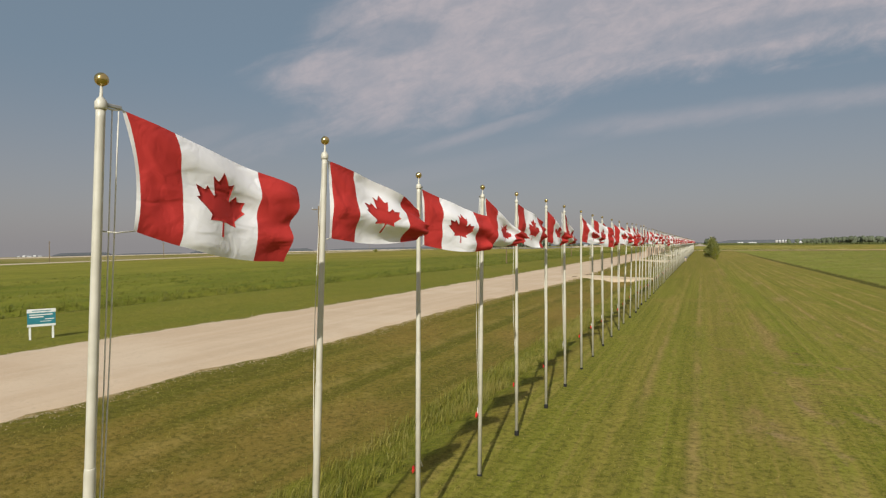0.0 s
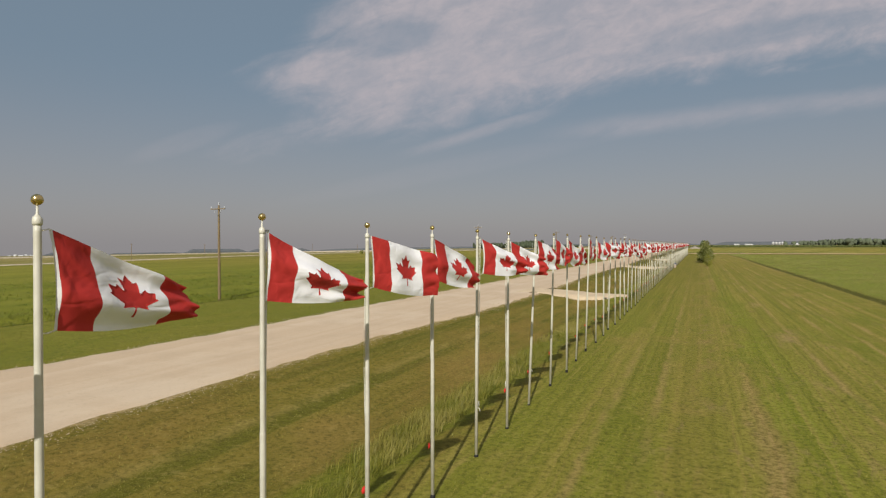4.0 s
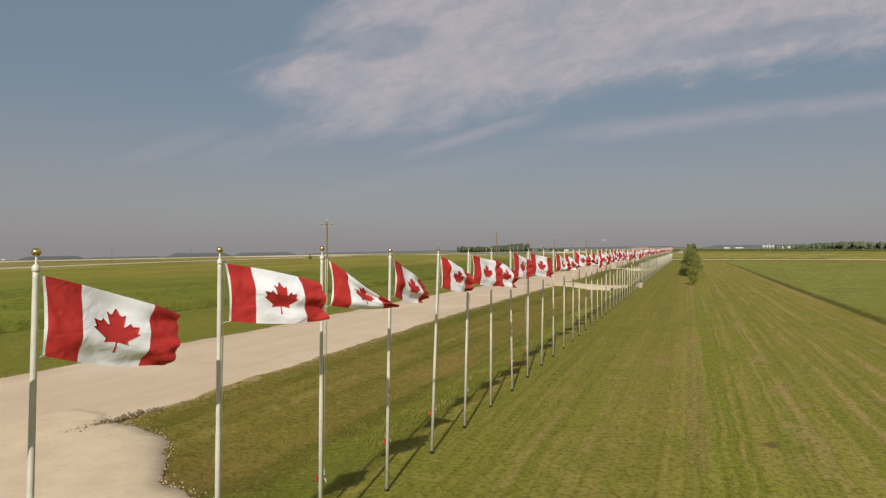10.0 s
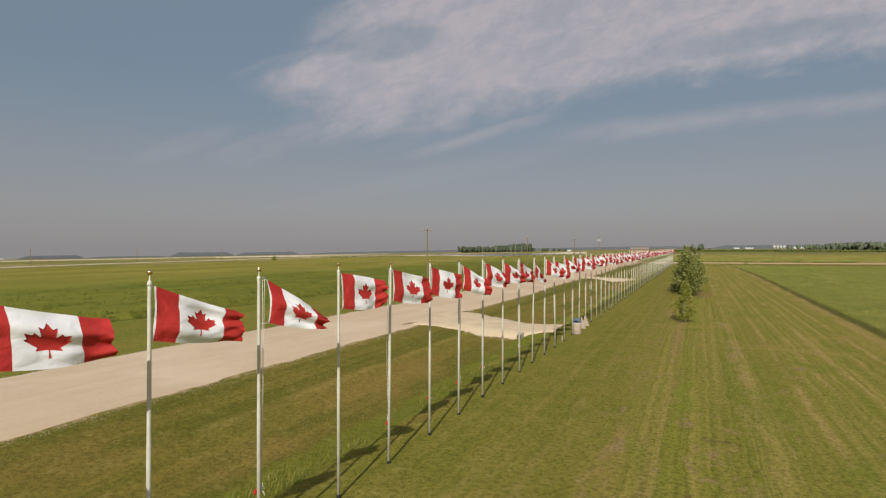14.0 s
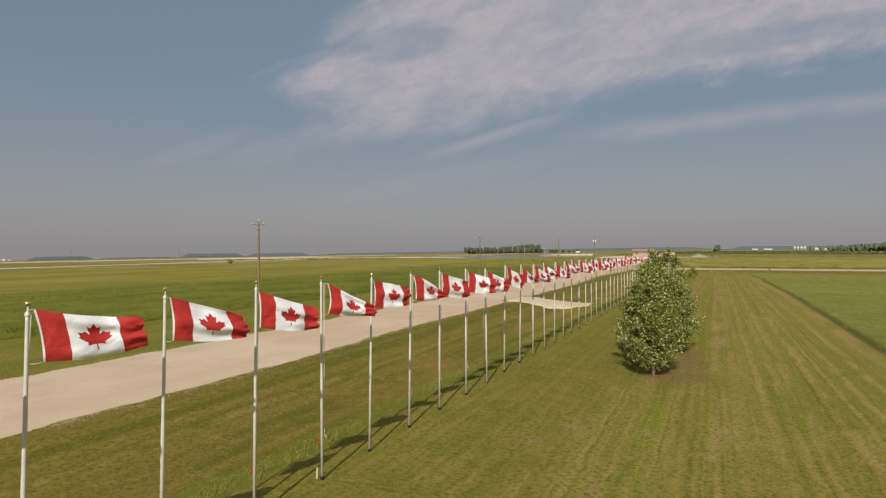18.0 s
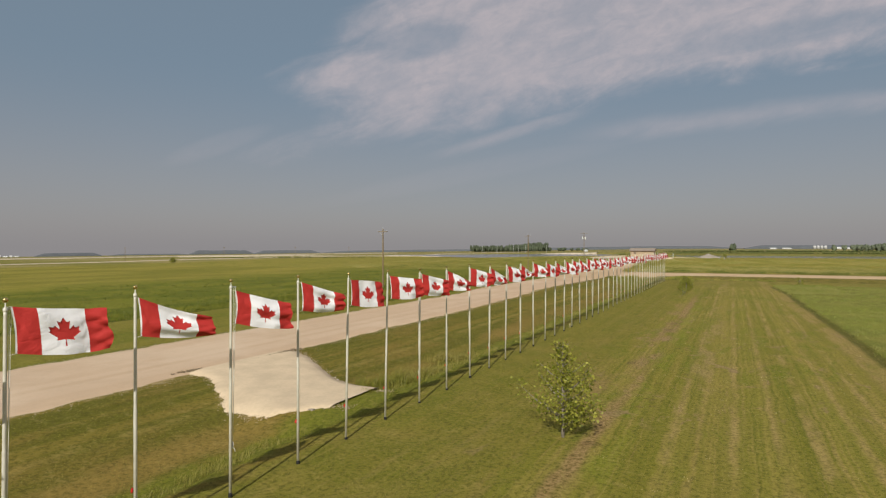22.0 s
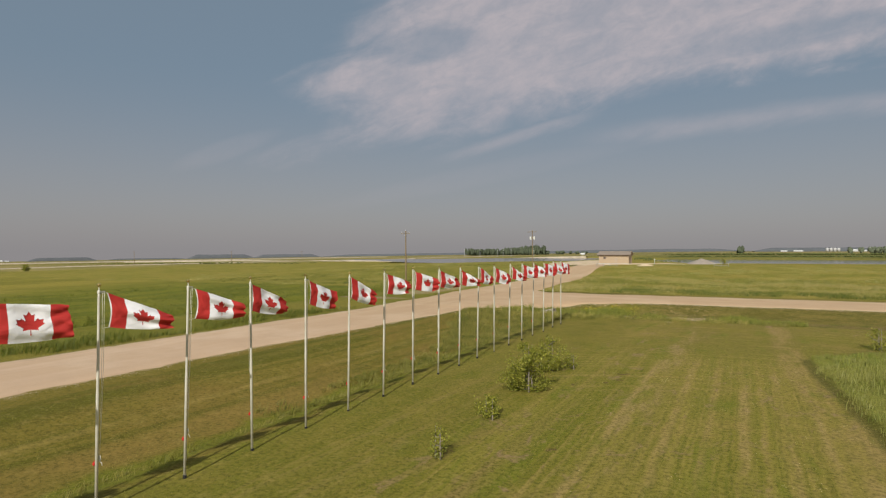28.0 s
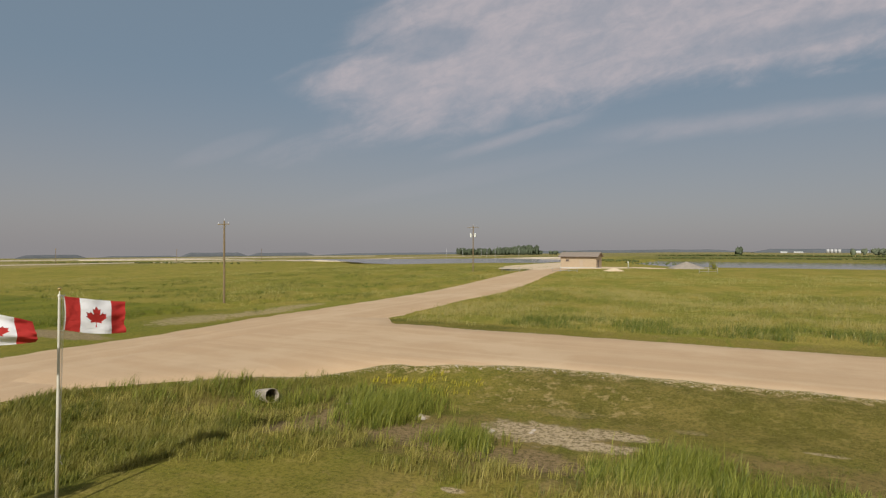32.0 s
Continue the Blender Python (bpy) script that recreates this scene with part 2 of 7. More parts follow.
def ground_material():
    n = Nodes("grassland")
    x, y, z = n.xyz()
    big, mid, fine = n.noise(0.035, 5), n.noise(0.45, 6, 0.62), n.noise(6.0, 5, 0.7)
    blade = n.noise(30.0, 3, 0.75)
    wob = n.math("MULTIPLY", n.math("SUBTRACT", mid, 0.5), 2.4)
    xw = n.math("ADD", x, wob)
    yw = n.math("ADD", y, wob)

    def spot(cx, cy, rx, ry, rough=0.6):
        """A ragged oval patch on the ground."""
        dx = n.math("DIVIDE", n.math("SUBTRACT", x, cx), rx)
        dy = n.math("DIVIDE", n.math("SUBTRACT", y, cy), ry)
        d = n.math("ADD", n.math("MULTIPLY", dx, dx), n.math("MULTIPLY", dy, dy))
        d = n.math("ADD", d, n.math("MULTIPLY", n.math("SUBTRACT", clod, 0.5), rough * 6.0))
        return n.step(d, 1.25, 0.75)

    clod = n.noise(1.5, 6, 0.72)
    edge_x = n.math("SUBTRACT", n.step(y, 90.0, 220.0, 22.1, 21.5), n.math("ADD", n.step(y, 270.0, 320.0, 0.0, 0.8), n.step(y, 324.0, 344.0, 0.0, 1.2)))
    kerb_x = n.math("ADD", n.math("ADD", n.step(y, 25.0, 10.0, -12.6, -13.3), n.math("MULTIPLY", n.step(y, 40.0, 66.0), n.step(y, 118.0, 80.0))),
                    n.math("ADD", n.math("ADD", n.step(y, 110.0, 130.0, 0.0, -0.4), n.step(y, 200.0, 222.0, 0.0, -0.9)), n.step(y, 275.0, 310.0, 0.0, -0.8)))
    kerb_x = n.math("ADD", kerb_x, n.math("ADD", n.step(y, 305.0, 318.0, 0.0, -1.2), n.math("ADD", n.step(y, 328.0, 350.0, 0.0, 1.2), n.step(y, 350.0, 372.0, 0.0, 1.5))))
    # mown lawn: swaths along the row, fresh and dry grass
    xs = n.math("ADD", x, n.math("MULTIPLY", wob, 0.22))
    cs = n.t.nodes.new("ShaderNodeCombineXYZ")
    n.put(xs, cs.inputs[0]), n.put(n.math("MULTIPLY", y, 0.006), cs.inputs[1])

    def swath(scale, detail, rough):
        q = n.t.nodes.new("ShaderNodeTexNoise")
        n.put(cs.outputs[0], q.inputs["Vector"])
        q.inputs["Scale"].default_value, q.inputs["Detail"].default_value, q.inputs["Roughness"].default_value = scale, detail, rough
        return q.outputs[0]

    wide, narrow = swath(0.75, 3, 0.5), swath(2.6, 3, 0.6)
    lawn = n.mix(n.step(big, 0.38, 0.62), (0.205, 0.203, 0.026), (0.262, 0.230, 0.038))
    lawn = n.mix(n.step(y, 190.0, 40.0, 0.0, 0.8), lawn, (0.248, 0.284, 0.034))
    mown = n.step(yw, 350.0, 338.0)
    lawn = n.mix(n.math("MULTIPLY", n.step(wide, 0.40, 0.60, 0.0, 0.7), mown), lawn, (0.325, 0.282, 0.060))
    lawn = n.mix(n.math("MULTIPLY", n.step(narrow, 0.42, 0.58, 0.55, 0.0), mown), lawn, (0.170, 0.186, 0.018))
    lawn = n.mix(n.math("MULTIPLY", n.step(narrow, 0.53, 0.64, 0.0, 0.60), n.math("MULTIPLY", mown, n.step(mid, 0.38, 0.60))), lawn, (0.385, 0.295, 0.105))
    thin, band = swath(5.5, 2, 0.5), swath(0.28, 2, 0.5)
    lawn = n.mix(n.math("MULTIPLY", n.step(thin, 0.55, 0.66, 0.0, 0.55), n.math("MULTIPLY", mown, n.step(n.noise(0.25, 4, 0.6, (1, 0.2, 1)), 0.36, 0.54))), lawn, (0.385, 0.300, 0.100))
    lawn = n.mix(n.math("MULTIPLY", n.step(thin, 0.46, 0.36, 0.0, 0.6), mown), lawn, (0.135, 0.150, 0.016))
    lawn = n.mix(n.math("MULTIPLY", n.step(band, 0.44, 0.60, 0.0, 0.35), mown), lawn, (0.300, 0.242, 0.060))
    lawn = n.mix(n.math("MULTIPLY", n.step(yw, 340.0, 352.0), n.step(n.noise(0.2, 6, 0.7, distort=0.5), 0.36, 0.60, 0.2, 0.9)), lawn, (0.232, 0.198, 0.048))
    # arcs left where the mower turned at the end of the row
    ax, ay = n.math("SUBTRACT", x, 15.0), n.math("SUBTRACT", y, 322.0)
    arc = n.math("SQRT", n.math("ADD", n.math("MULTIPLY", ax, ax), n.math("MULTIPLY", ay, ay)))
    ca = n.t.nodes.new("ShaderNodeCombineXYZ")
    n.put(n.math("ADD", arc, n.math("MULTIPLY", wob, 0.4)), ca.inputs[0])
    qa = n.t.nodes.new("ShaderNodeTexNoise")
    n.put(ca.outputs[0], qa.inputs["Vector"])
    qa.inputs["Scale"].default_value, qa.inputs["Detail"].default_value = 1.5, 3
    turned = n.math("MULTIPLY", n.math("MULTIPLY", n.step(y, 326.0, 334.0), n.step(yw, 366.0, 360.0)), n.step(n.noise(0.5, 5, 0.7), 0.36, 0.56))
    lawn = n.mix(n.math("MULTIPLY", turned, n.step(qa.outputs[0], 0.48, 0.62, 0.0, 0.5)), lawn, (0.430, 0.320, 0.120))
    # dry seams left between two passes of the mower
    for at, w in ((10.8, 0.14), (12.9, 0.16), (14.3, 0.12), (15.6, 0.20), (17.1, 0.12), (18.3, 0.16), (4.1, 0.14), (2.6, 0.12)):
        seam = n.math("MULTIPLY", n.band(xs, at - w, at + w, 0.14), n.step(n.noise(0.5, 5, 0.7, (1, 0.25, 1)), 0.40, 0.58, 0.1, 0.85))
        lawn = n.mix(n.math("MULTIPLY", seam, n.step(yw, 346.0, 338.0)), lawn, (0.418, 0.310, 0.125))
    lush = n.step(n.noise(0.33, 6, 0.7, (1.3, 0.30, 1), 0.5), 0.52, 0.63, 0.0, 0.7)
    lawn = n.mix(lush, lawn, (0.176, 0.206, 0.020))
    dry = n.step(n.noise(0.16, 6, 0.7, distort=0.6), 0.54, 0.68, 0.0, 0.55)
    lawn = n.mix(dry, lawn, (0.372, 0.278, 0.090))
    calm = n.math("MULTIPLY", n.band(xw, -1.0, 6.0, 1.2), n.step(y, 60.0, 140.0, 0.2, 0.62))
    lawn = n.mix(calm, lawn, n.mix(n.step(n.noise(0.5, 5, 0.65), 0.40, 0.60), (0.160, 0.164, 0.020), (0.225, 0.198, 0.036)))
    # worn, reddish track where the saplings stand, ragged and broken, with green tufts beside it
    track = n.math("SUBTRACT", x, n.step(y, 150.0, 260.0, 7.25, 8.15))
    track = n.math("ADD", track, n.math("MULTIPLY", n.math("SUBTRACT", mid, 0.5), 0.9))
    long_patch = n.noise(0.30, 5, 0.65, (1, 0.16, 1))
    tuft = n.math("MULTIPLY", n.band(track, 0.35, 1.3, 0.25), n.step(n.noise(0.5, 5, 0.7, (1, 0.3, 1)), 0.46, 0.58))
    lawn = n.mix(n.math("MULTIPLY", n.math("MULTIPLY", tuft, 0.45), n.step(y, 318.0, 300.0)), lawn, (0.215, 0.270, 0.022))
    worn = n.math("MULTIPLY", n.band(track, -0.36, 0.36, 0.22), n.step(long_patch, 0.45, 0.60))
    lawn = n.mix(n.math("MULTIPLY", n.math("MULTIPLY", worn, n.step(y, 120.0, 230.0, 0.5, 0.85)), n.step(y, 335.0, 300.0, 0.1, 1.0)), lawn, n.mix(n.step(fine, 0.36, 0.62), (0.270, 0.160, 0.072), (0.420, 0.285, 0.150)))
    worn = n.math("MULTIPLY", n.band(track, -0.95, 0.45, 0.4), n.math("MULTIPLY", n.step(n.noise(0.55, 6, 0.72, (1, 0.35, 1)), 0.44, 0.58), n.math("MULTIPLY", n.step(y, 255.0, 266.0), n.step(y, 312.0, 296.0))))
    lawn = n.mix(n.math("MULTIPLY", worn, 0.9), lawn, n.mix(n.step(fine, 0.36, 0.62), (0.245, 0.155, 0.075), (0.385, 0.268, 0.138)))
    worn = n.math("MULTIPLY", n.band(track, -1.9, -0.9, 0.5), n.step(n.noise(0.35, 6, 0.7, (1, 0.3, 1)), 0.50, 0.62))
    lawn = n.mix(n.math("MULTIPLY", worn, n.step(y, 335.0, 310.0, 0.2, 0.7)), lawn, (0.355, 0.240, 0.110))
    worn = n.math("MULTIPLY", n.band(track, 2.6, 3.9, 0.5), n.step(n.noise(0.40, 6, 0.72, (1, 0.25, 1)), 0.50, 0.62))
    lawn = n.mix(n.math("MULTIPLY", worn, 0.7), lawn, (0.395, 0.290, 0.135))
    # straw-coloured last swath along the uncut field
    rim = n.math("MULTIPLY", n.band(n.math("SUBTRACT", xs, edge_x), -1.9, -0.4, 0.3), n.step(n.noise(0.4, 5, 0.7, (1, 0.3, 1)), 0.36, 0.56))
    lawn = n.mix(n.math("MULTIPLY", rim, n.step(y, 90.0, 180.0, 0.1, 0.75)), lawn, (0.395, 0.285, 0.120))
    bare = n.math("MULTIPLY", n.step(n.noise(0.8, 6, 0.74, (1, 0.5, 1), 0.8), 0.56, 0.65), n.step(n.noise(0.05, 3), 0.40, 0.56))
    lawn = n.mix(n.math("MULTIPLY", n.math("MULTIPLY", bare, n.step(x, 3.0, 6.0)), 0.8), lawn, (0.345, 0.240, 0.140))
    for cx, cy, rx, ry in ((9.0, 208.6, 1.7, 1.6), (9.3, 212.5, 1.3, 2.2), (8.9, 216.5, 1.2, 2.0)):
        lawn = n.mix(n.math("MULTIPLY", spot(cx, cy, rx, ry), 0.8), lawn, (0.255, 0.165, 0.080))
    for cx, cy, rx, ry in ((8.0, 284.0, 0.35, 1.0), (7.9, 279.3, 0.4, 0.7), (8.2, 246.5, 0.35, 0.3), (7.3, 262.5, 0.3, 0.5)):
        lawn = n.mix(n.math("MULTIPLY", spot(cx, cy, rx, ry), 0.45), lawn, (0.150, 0.095, 0.052))
    dark_bare = n.math("MULTIPLY", n.band(xw, 6.0, 11.0, 1.5), n.step(n.noise(0.7, 5, 0.65), 0.63, 0.69))
    lawn = n.mix(n.math("MULTIPLY", dark_bare, 0.8), lawn, (0.140, 0.085, 0.045))
    # ditch slope towards the road: olive, mown in bands along the road, with brown thatch
    lay = n.noise(1.0, 5, 0.6, (0.9, 0.02, 1))
    slope = n.mix(n.step(lay, 0.42, 0.60), (0.126, 0.128, 0.015), (0.212, 0.176, 0.032))
    slope = n.mix(n.step(n.noise(0.22, 6, 0.65, (1, 0.3, 1)), 0.46, 0.66, 0.0, 0.7), slope, (0.262, 0.180, 0.047))
    slope = n.mix(n.math("MULTIPLY", n.band(xw, -6.6, -4.2, 0.8), n.step(n.noise(0.09, 4), 0.42, 0.58, 0.0, 0.6)), slope, (0.325, 0.215, 0.066))
    slope = n.mix(n.math("MULTIPLY", n.band(xs, -8.6, -8.1, 0.25), n.step(mid, 0.35, 0.55, 0.0, 0.55)), slope, (0.372, 0.285, 0.09))
    col = n.mix(n.band(xw, -17.0, -1.0, 0.35), lawn, slope)
    rank = n.math("MULTIPLY", n.band(xw, -3.9, -1.5, 0.4), n.step(y, 362.0, 357.0))
    col = n.mix(n.math("MULTIPLY", rank, 0.85), col, (0.178, 0.205, 0.020))
    fan = n.math("ADD", n.math("ADD", x, n.math("MULTIPLY", wob, 0.4)), n.math("ADD", 4.5, n.math("MULTIPLY", n.math("SUBTRACT", y, 338.0), 0.34)))
    fan = n.math("MULTIPLY", n.step(fan, 0.0, 0.6), n.math("MULTIPLY", n.step(y, 338.0, 344.0), n.step(xw, -0.6, -1.6)))
    col = n.mix(n.math("MULTIPLY", fan, 0.8), col, n.mix(n.step(mid, 0.38, 0.60), (0.098, 0.112, 0.014), (0.185, 0.168, 0.034)))
    # stony shoulder beside the road
    shoulder = n.band(n.math("SUBTRACT", n.math("ADD", x, n.math("MULTIPLY", n.math("SUBTRACT", clod, 0.5), 3.5)), kerb_x), -1.2, 0.2, 0.2)
    col = n.mix(n.math("MULTIPLY", shoulder, n.step(y, 366.0, 360.0)), col, (0.455, 0.345, 0.190))
    # verge and hay field across the road
    verge = n.mix(n.step(n.noise(0.2, 5, 0.6, (1, 0.2, 1)), 0.4, 0.62), (0.176, 0.190, 0.024), (0.250, 0.225, 0.040))
    hay = n.mix(n.step(n.noise(0.05, 6, 0.65, (1, 0.4, 1)), 0.40, 0.60), (0.186, 0.206, 0.020), (0.300, 0.276, 0.046))
    hay = n.mix(n.step(n.noise(0.7, 5, 0.72, (1, 0.6, 1)), 0.48, 0.66, 0.0, 0.7), hay, (0.355, 0.300, 0.062))
    hay = n.mix(n.step(n.noise(0.3, 5, 0.7, (1, 0.5, 1)), 0.40, 0.52, 0.6, 0.0), hay, (0.150, 0.182, 0.016))
    hay = n.mix(n.math("MULTIPLY", n.step(n.noise(0.03, 4, 0.5, (1, 0.5, 1)), 0.50, 0.60, 0.0, 0.5), n.step(x, -70.0, -110.0)), hay, (0.400, 0.325, 0.085))
    lush2 = n.step(n.math("ADD", x, n.math("MULTIPLY", n.math("SUBTRACT", n.noise(0.03, 5, 0.6, (1, 0.4, 1)), 0.5), 120.0)), -112.0, -84.0)
    ripe = n.mix(n.step(n.noise(0.045, 5, 0.65, (1, 0.35, 1)), 0.42, 0.58), (0.212, 0.205, 0.028), (0.360, 0.305, 0.062))
    hay = n.mix(n.math("MULTIPLY", n.step(x, -90.0, -120.0), 0.7), hay, ripe)
    hay = n.mix(n.math("MULTIPLY", lush2, 0.85), hay, n.mix(n.step(n.noise(0.16, 5, 0.65, (1, 0.4, 1)), 0.42, 0.58), (0.105, 0.142, 0.010), (0.192, 0.212, 0.022)))
    hay = n.mix(n.step(y, 260.0, 90.0, 0.0, 0.6), hay, n.mix(n.step(n.noise(0.12, 5, 0.65, (1, 0.3, 1)), 0.42, 0.6), (0.172, 0.222, 0.018), (0.262, 0.285, 0.034)))
    verge = n.mix(n.step(y, 200.0, 60.0, 0.0, 0.5), verge, (0.185, 0.218, 0.022))
    col = n.mix(n.step(xw, -22.0, -23.2), col, verge)
    col = n.mix(n.step(xw, -42.5, -44.0), col, hay)
    cut = n.math("MULTIPLY", n.band(n.math("ADD", x, n.math("MULTIPLY", wob, 0.5)), -43.6, -41.4, 0.5), n.step(y, 365.0, 340.0))
    col = n.mix(n.math("MULTIPLY", cut, n.step(mid, 0.3, 0.5, 0.6, 0.95)), col, (0.060, 0.080, 0.008))
    # uncut meadow beyond the lawn, and behind the cross road
    meadow = n.mix(n.step(n.noise(0.11, 6, 0.7), 0.40, 0.60), (0.215, 0.232, 0.028), (0.345, 0.290, 0.062))
    meadow = n.mix(n.step(n.noise(0.9, 5, 0.7, (0.6, 1, 1)), 0.50, 0.68, 0.0, 0.75), meadow, (0.455, 0.365, 0.118))
    clover = n.mix(n.step(n.noise(0.22, 6, 0.7), 0.42, 0.60), (0.190, 0.212, 0.042), (0.270, 0.270, 0.062))
    xe = n.math("SUBTRACT", x, edge_x)
    right = n.math("MULTIPLY", n.step(n.math("ADD", xe, n.math("MULTIPLY", wob, 0.3)), -0.3, 0.3), n.step(n.math("SUBTRACT", yw, n.step(x, 19.5, 24.0, 0.0, 4.5)), 347.0, 345.5))
    clover = n.mix(n.step(n.noise(0.06, 5, 0.65, (1, 0.5, 1)), 0.42, 0.60, 0.0, 0.65), clover, (0.250, 0.290, 0.048))
    col = n.mix(right, col, clover)
    # dark band along the edge of the uncut field
    edge_band = n.math("MULTIPLY", n.band(n.math("ADD", xe, n.math("MULTIPLY", wob, 0.18)), -0.65, 0.0, 0.2), n.math("MULTIPLY", n.step(y, 330.0, 200.0, 0.7, 0.85), n.step(yw, 346.5, 345.0)))
    col = n.mix(edge_band, col, (0.080, 0.086, 0.016))
    north = n.step(yw, 398.5, 401.0)
    col = n.mix(n.math("MULTIPLY", north, n.step(xw, -60.0, -20.0, 0.75, 1.0)), col, meadow)
    # wet ditch at the end of the row: rank grass, brown mud, pale dried silt
    damp = n.math("MULTIPLY", n.band(n.math("ADD", y, n.math("MULTIPLY", wob, 1.2)), 366.0, 373.5, 1.2), n.step(xw, -9.0, -5.0))
    col = n.mix(n.math("MULTIPLY", damp, 0.8), col, n.mix(n.step(mid, 0.40, 0.56), (0.110, 0.118, 0.018), (0.215, 0.155, 0.068)))
    for cx, cy, rx, ry in ((-0.2, 368.6, 1.5, 3.0), (4.8, 368.9, 2.6, 1.9), (9.4, 368.2, 3.0, 1.3)):
        col = n.mix(n.math("MULTIPLY", spot(cx, cy, rx, ry), 0.9), col, n.mix(n.step(fine, 0.38, 0.6), (0.205, 0.148, 0.088), (0.300, 0.215, 0.128)))
    for cx, cy, rx, ry in ((9.3, 371.8, 2.6, 1.5), (11.6, 371.2, 1.8, 0.7), (12.2, 373.0, 1.6, 0.7), (9.5, 375.2, 1.2, 0.5), (3.3, 371.5, 0.7, 0.4), (-0.7, 372.3, 0.7, 0.4), (14.9, 374.8, 0.7, 0.3), (15.3, 370.1, 1.0, 0.25), (19.7, 374.2, 0.8, 0.16), (9.1, 363.5, 0.45, 0.18)):
        col = n.mix(n.math("MULTIPLY", spot(cx, cy, rx, ry, 0.75), 0.92), col, n.mix(n.step(fine, 0.40, 0.56), (0.360, 0.272, 0.182), (0.560, 0.450, 0.322)))
    bank = n.math("MULTIPLY", n.band(yw, 374.0, 381.6, 1.0), n.step(xw, 2.0, 8.0))
    bank_col = n.mix(n.step(n.noise(0.5, 5, 0.7), 0.38, 0.62), (0.108, 0.102, 0.019), (0.215, 0.172, 0.050))
    col = n.mix(n.math("MULTIPLY", bank, 0.85), col, bank_col)
    # gravel scattered off the side road
    spill = n.math("MULTIPLY", n.band(n.math("SUBTRACT", yw, n.step(x, 7.0, -3.0, 0.0, -2.9)), 380.6, 383.0, 0.4), n.math("MULTIPLY", n.step(x, -4.0, -1.0), n.step(clod, 0.50, 0.58)))
    scuff = n.math("MULTIPLY", n.math("MULTIPLY", n.band(yw, 374.5, 380.0, 1.0), n.band(x, 4.0, 13.0, 2.0)), n.step(clod, 0.53, 0.62))
    col = n.mix(n.math("MULTIPLY", scuff, 0.45), col, (0.480, 0.360, 0.215))
    col = n.mix(n.math("MULTIPLY", spill, 0.9), col, (0.560, 0.430, 0.270))
    # bare, rutted clay in the field by the last power pole, and a dirt turn-off
    for cx, cy, rx, ry in ((-34.4, 391.0, 3.0, 5.0), (-33.2, 399.0, 2.0, 6.0), (-34.5, 407.0, 1.6, 5.0)):
        col = n.mix(n.math("MULTIPLY", spot(cx, cy, rx, ry, 1.3), 0.75), col, (0.470, 0.370, 0.240))
    col = n.mix(n.math("MULTIPLY", spot(-35.8, 377.6, 6.5, 1.6, 0.4), 0.9), col, (0.330, 0.252, 0.170))
    # far country: strips of stubble and fallow, distance haze put into their pale tones
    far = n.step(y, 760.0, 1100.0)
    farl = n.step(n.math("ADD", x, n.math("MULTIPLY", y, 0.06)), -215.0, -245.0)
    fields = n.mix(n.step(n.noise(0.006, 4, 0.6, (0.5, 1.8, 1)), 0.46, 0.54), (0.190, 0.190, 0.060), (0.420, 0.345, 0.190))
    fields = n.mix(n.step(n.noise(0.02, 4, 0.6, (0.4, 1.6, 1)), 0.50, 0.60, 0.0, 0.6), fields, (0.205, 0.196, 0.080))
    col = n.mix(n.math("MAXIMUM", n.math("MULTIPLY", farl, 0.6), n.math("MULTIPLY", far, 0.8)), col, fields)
    marsh = n.math("MULTIPLY", n.band(yw, 748.0, 1040.0, 12.0), n.step(x, -75.0, -40.0))
    col = n.mix(n.math("MULTIPLY", marsh, 0.85), col, n.mix(n.step(n.noise(0.02, 4, 0.6, (0.4, 1.6, 1)), 0.45, 0.56), (0.115, 0.135, 0.034), (0.205, 0.205, 0.060)))
    # grain of the sward at three sizes
    col = n.mix(n.step(clod, 0.36, 0.52, 0.34, 0.0), col, n.mix(0.55, col, (0.075, 0.080, 0.012)))
    col = n.mix(n.step(clod, 0.54, 0.68, 0.0, 0.28), col, (0.420, 0.330, 0.130))
    col = n.mix(n.step(fine, 0.36, 0.56, 0.62, 0.0), col, n.mix(0.85, col, (0.050, 0.054, 0.008)))
    col = n.mix(n.step(blade, 0.50, 0.68, 0.0, 0.38), col, (0.480, 0.375, 0.140))
    col = n.mix(1.0, col, (0.880, 0.850, 0.74), "MULTIPLY")
    rel = n.math("ADD", n.math("MULTIPLY", fine, 1.0), n.math("MULTIPLY", blade, 0.6))
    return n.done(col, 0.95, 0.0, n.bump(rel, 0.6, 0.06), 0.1)


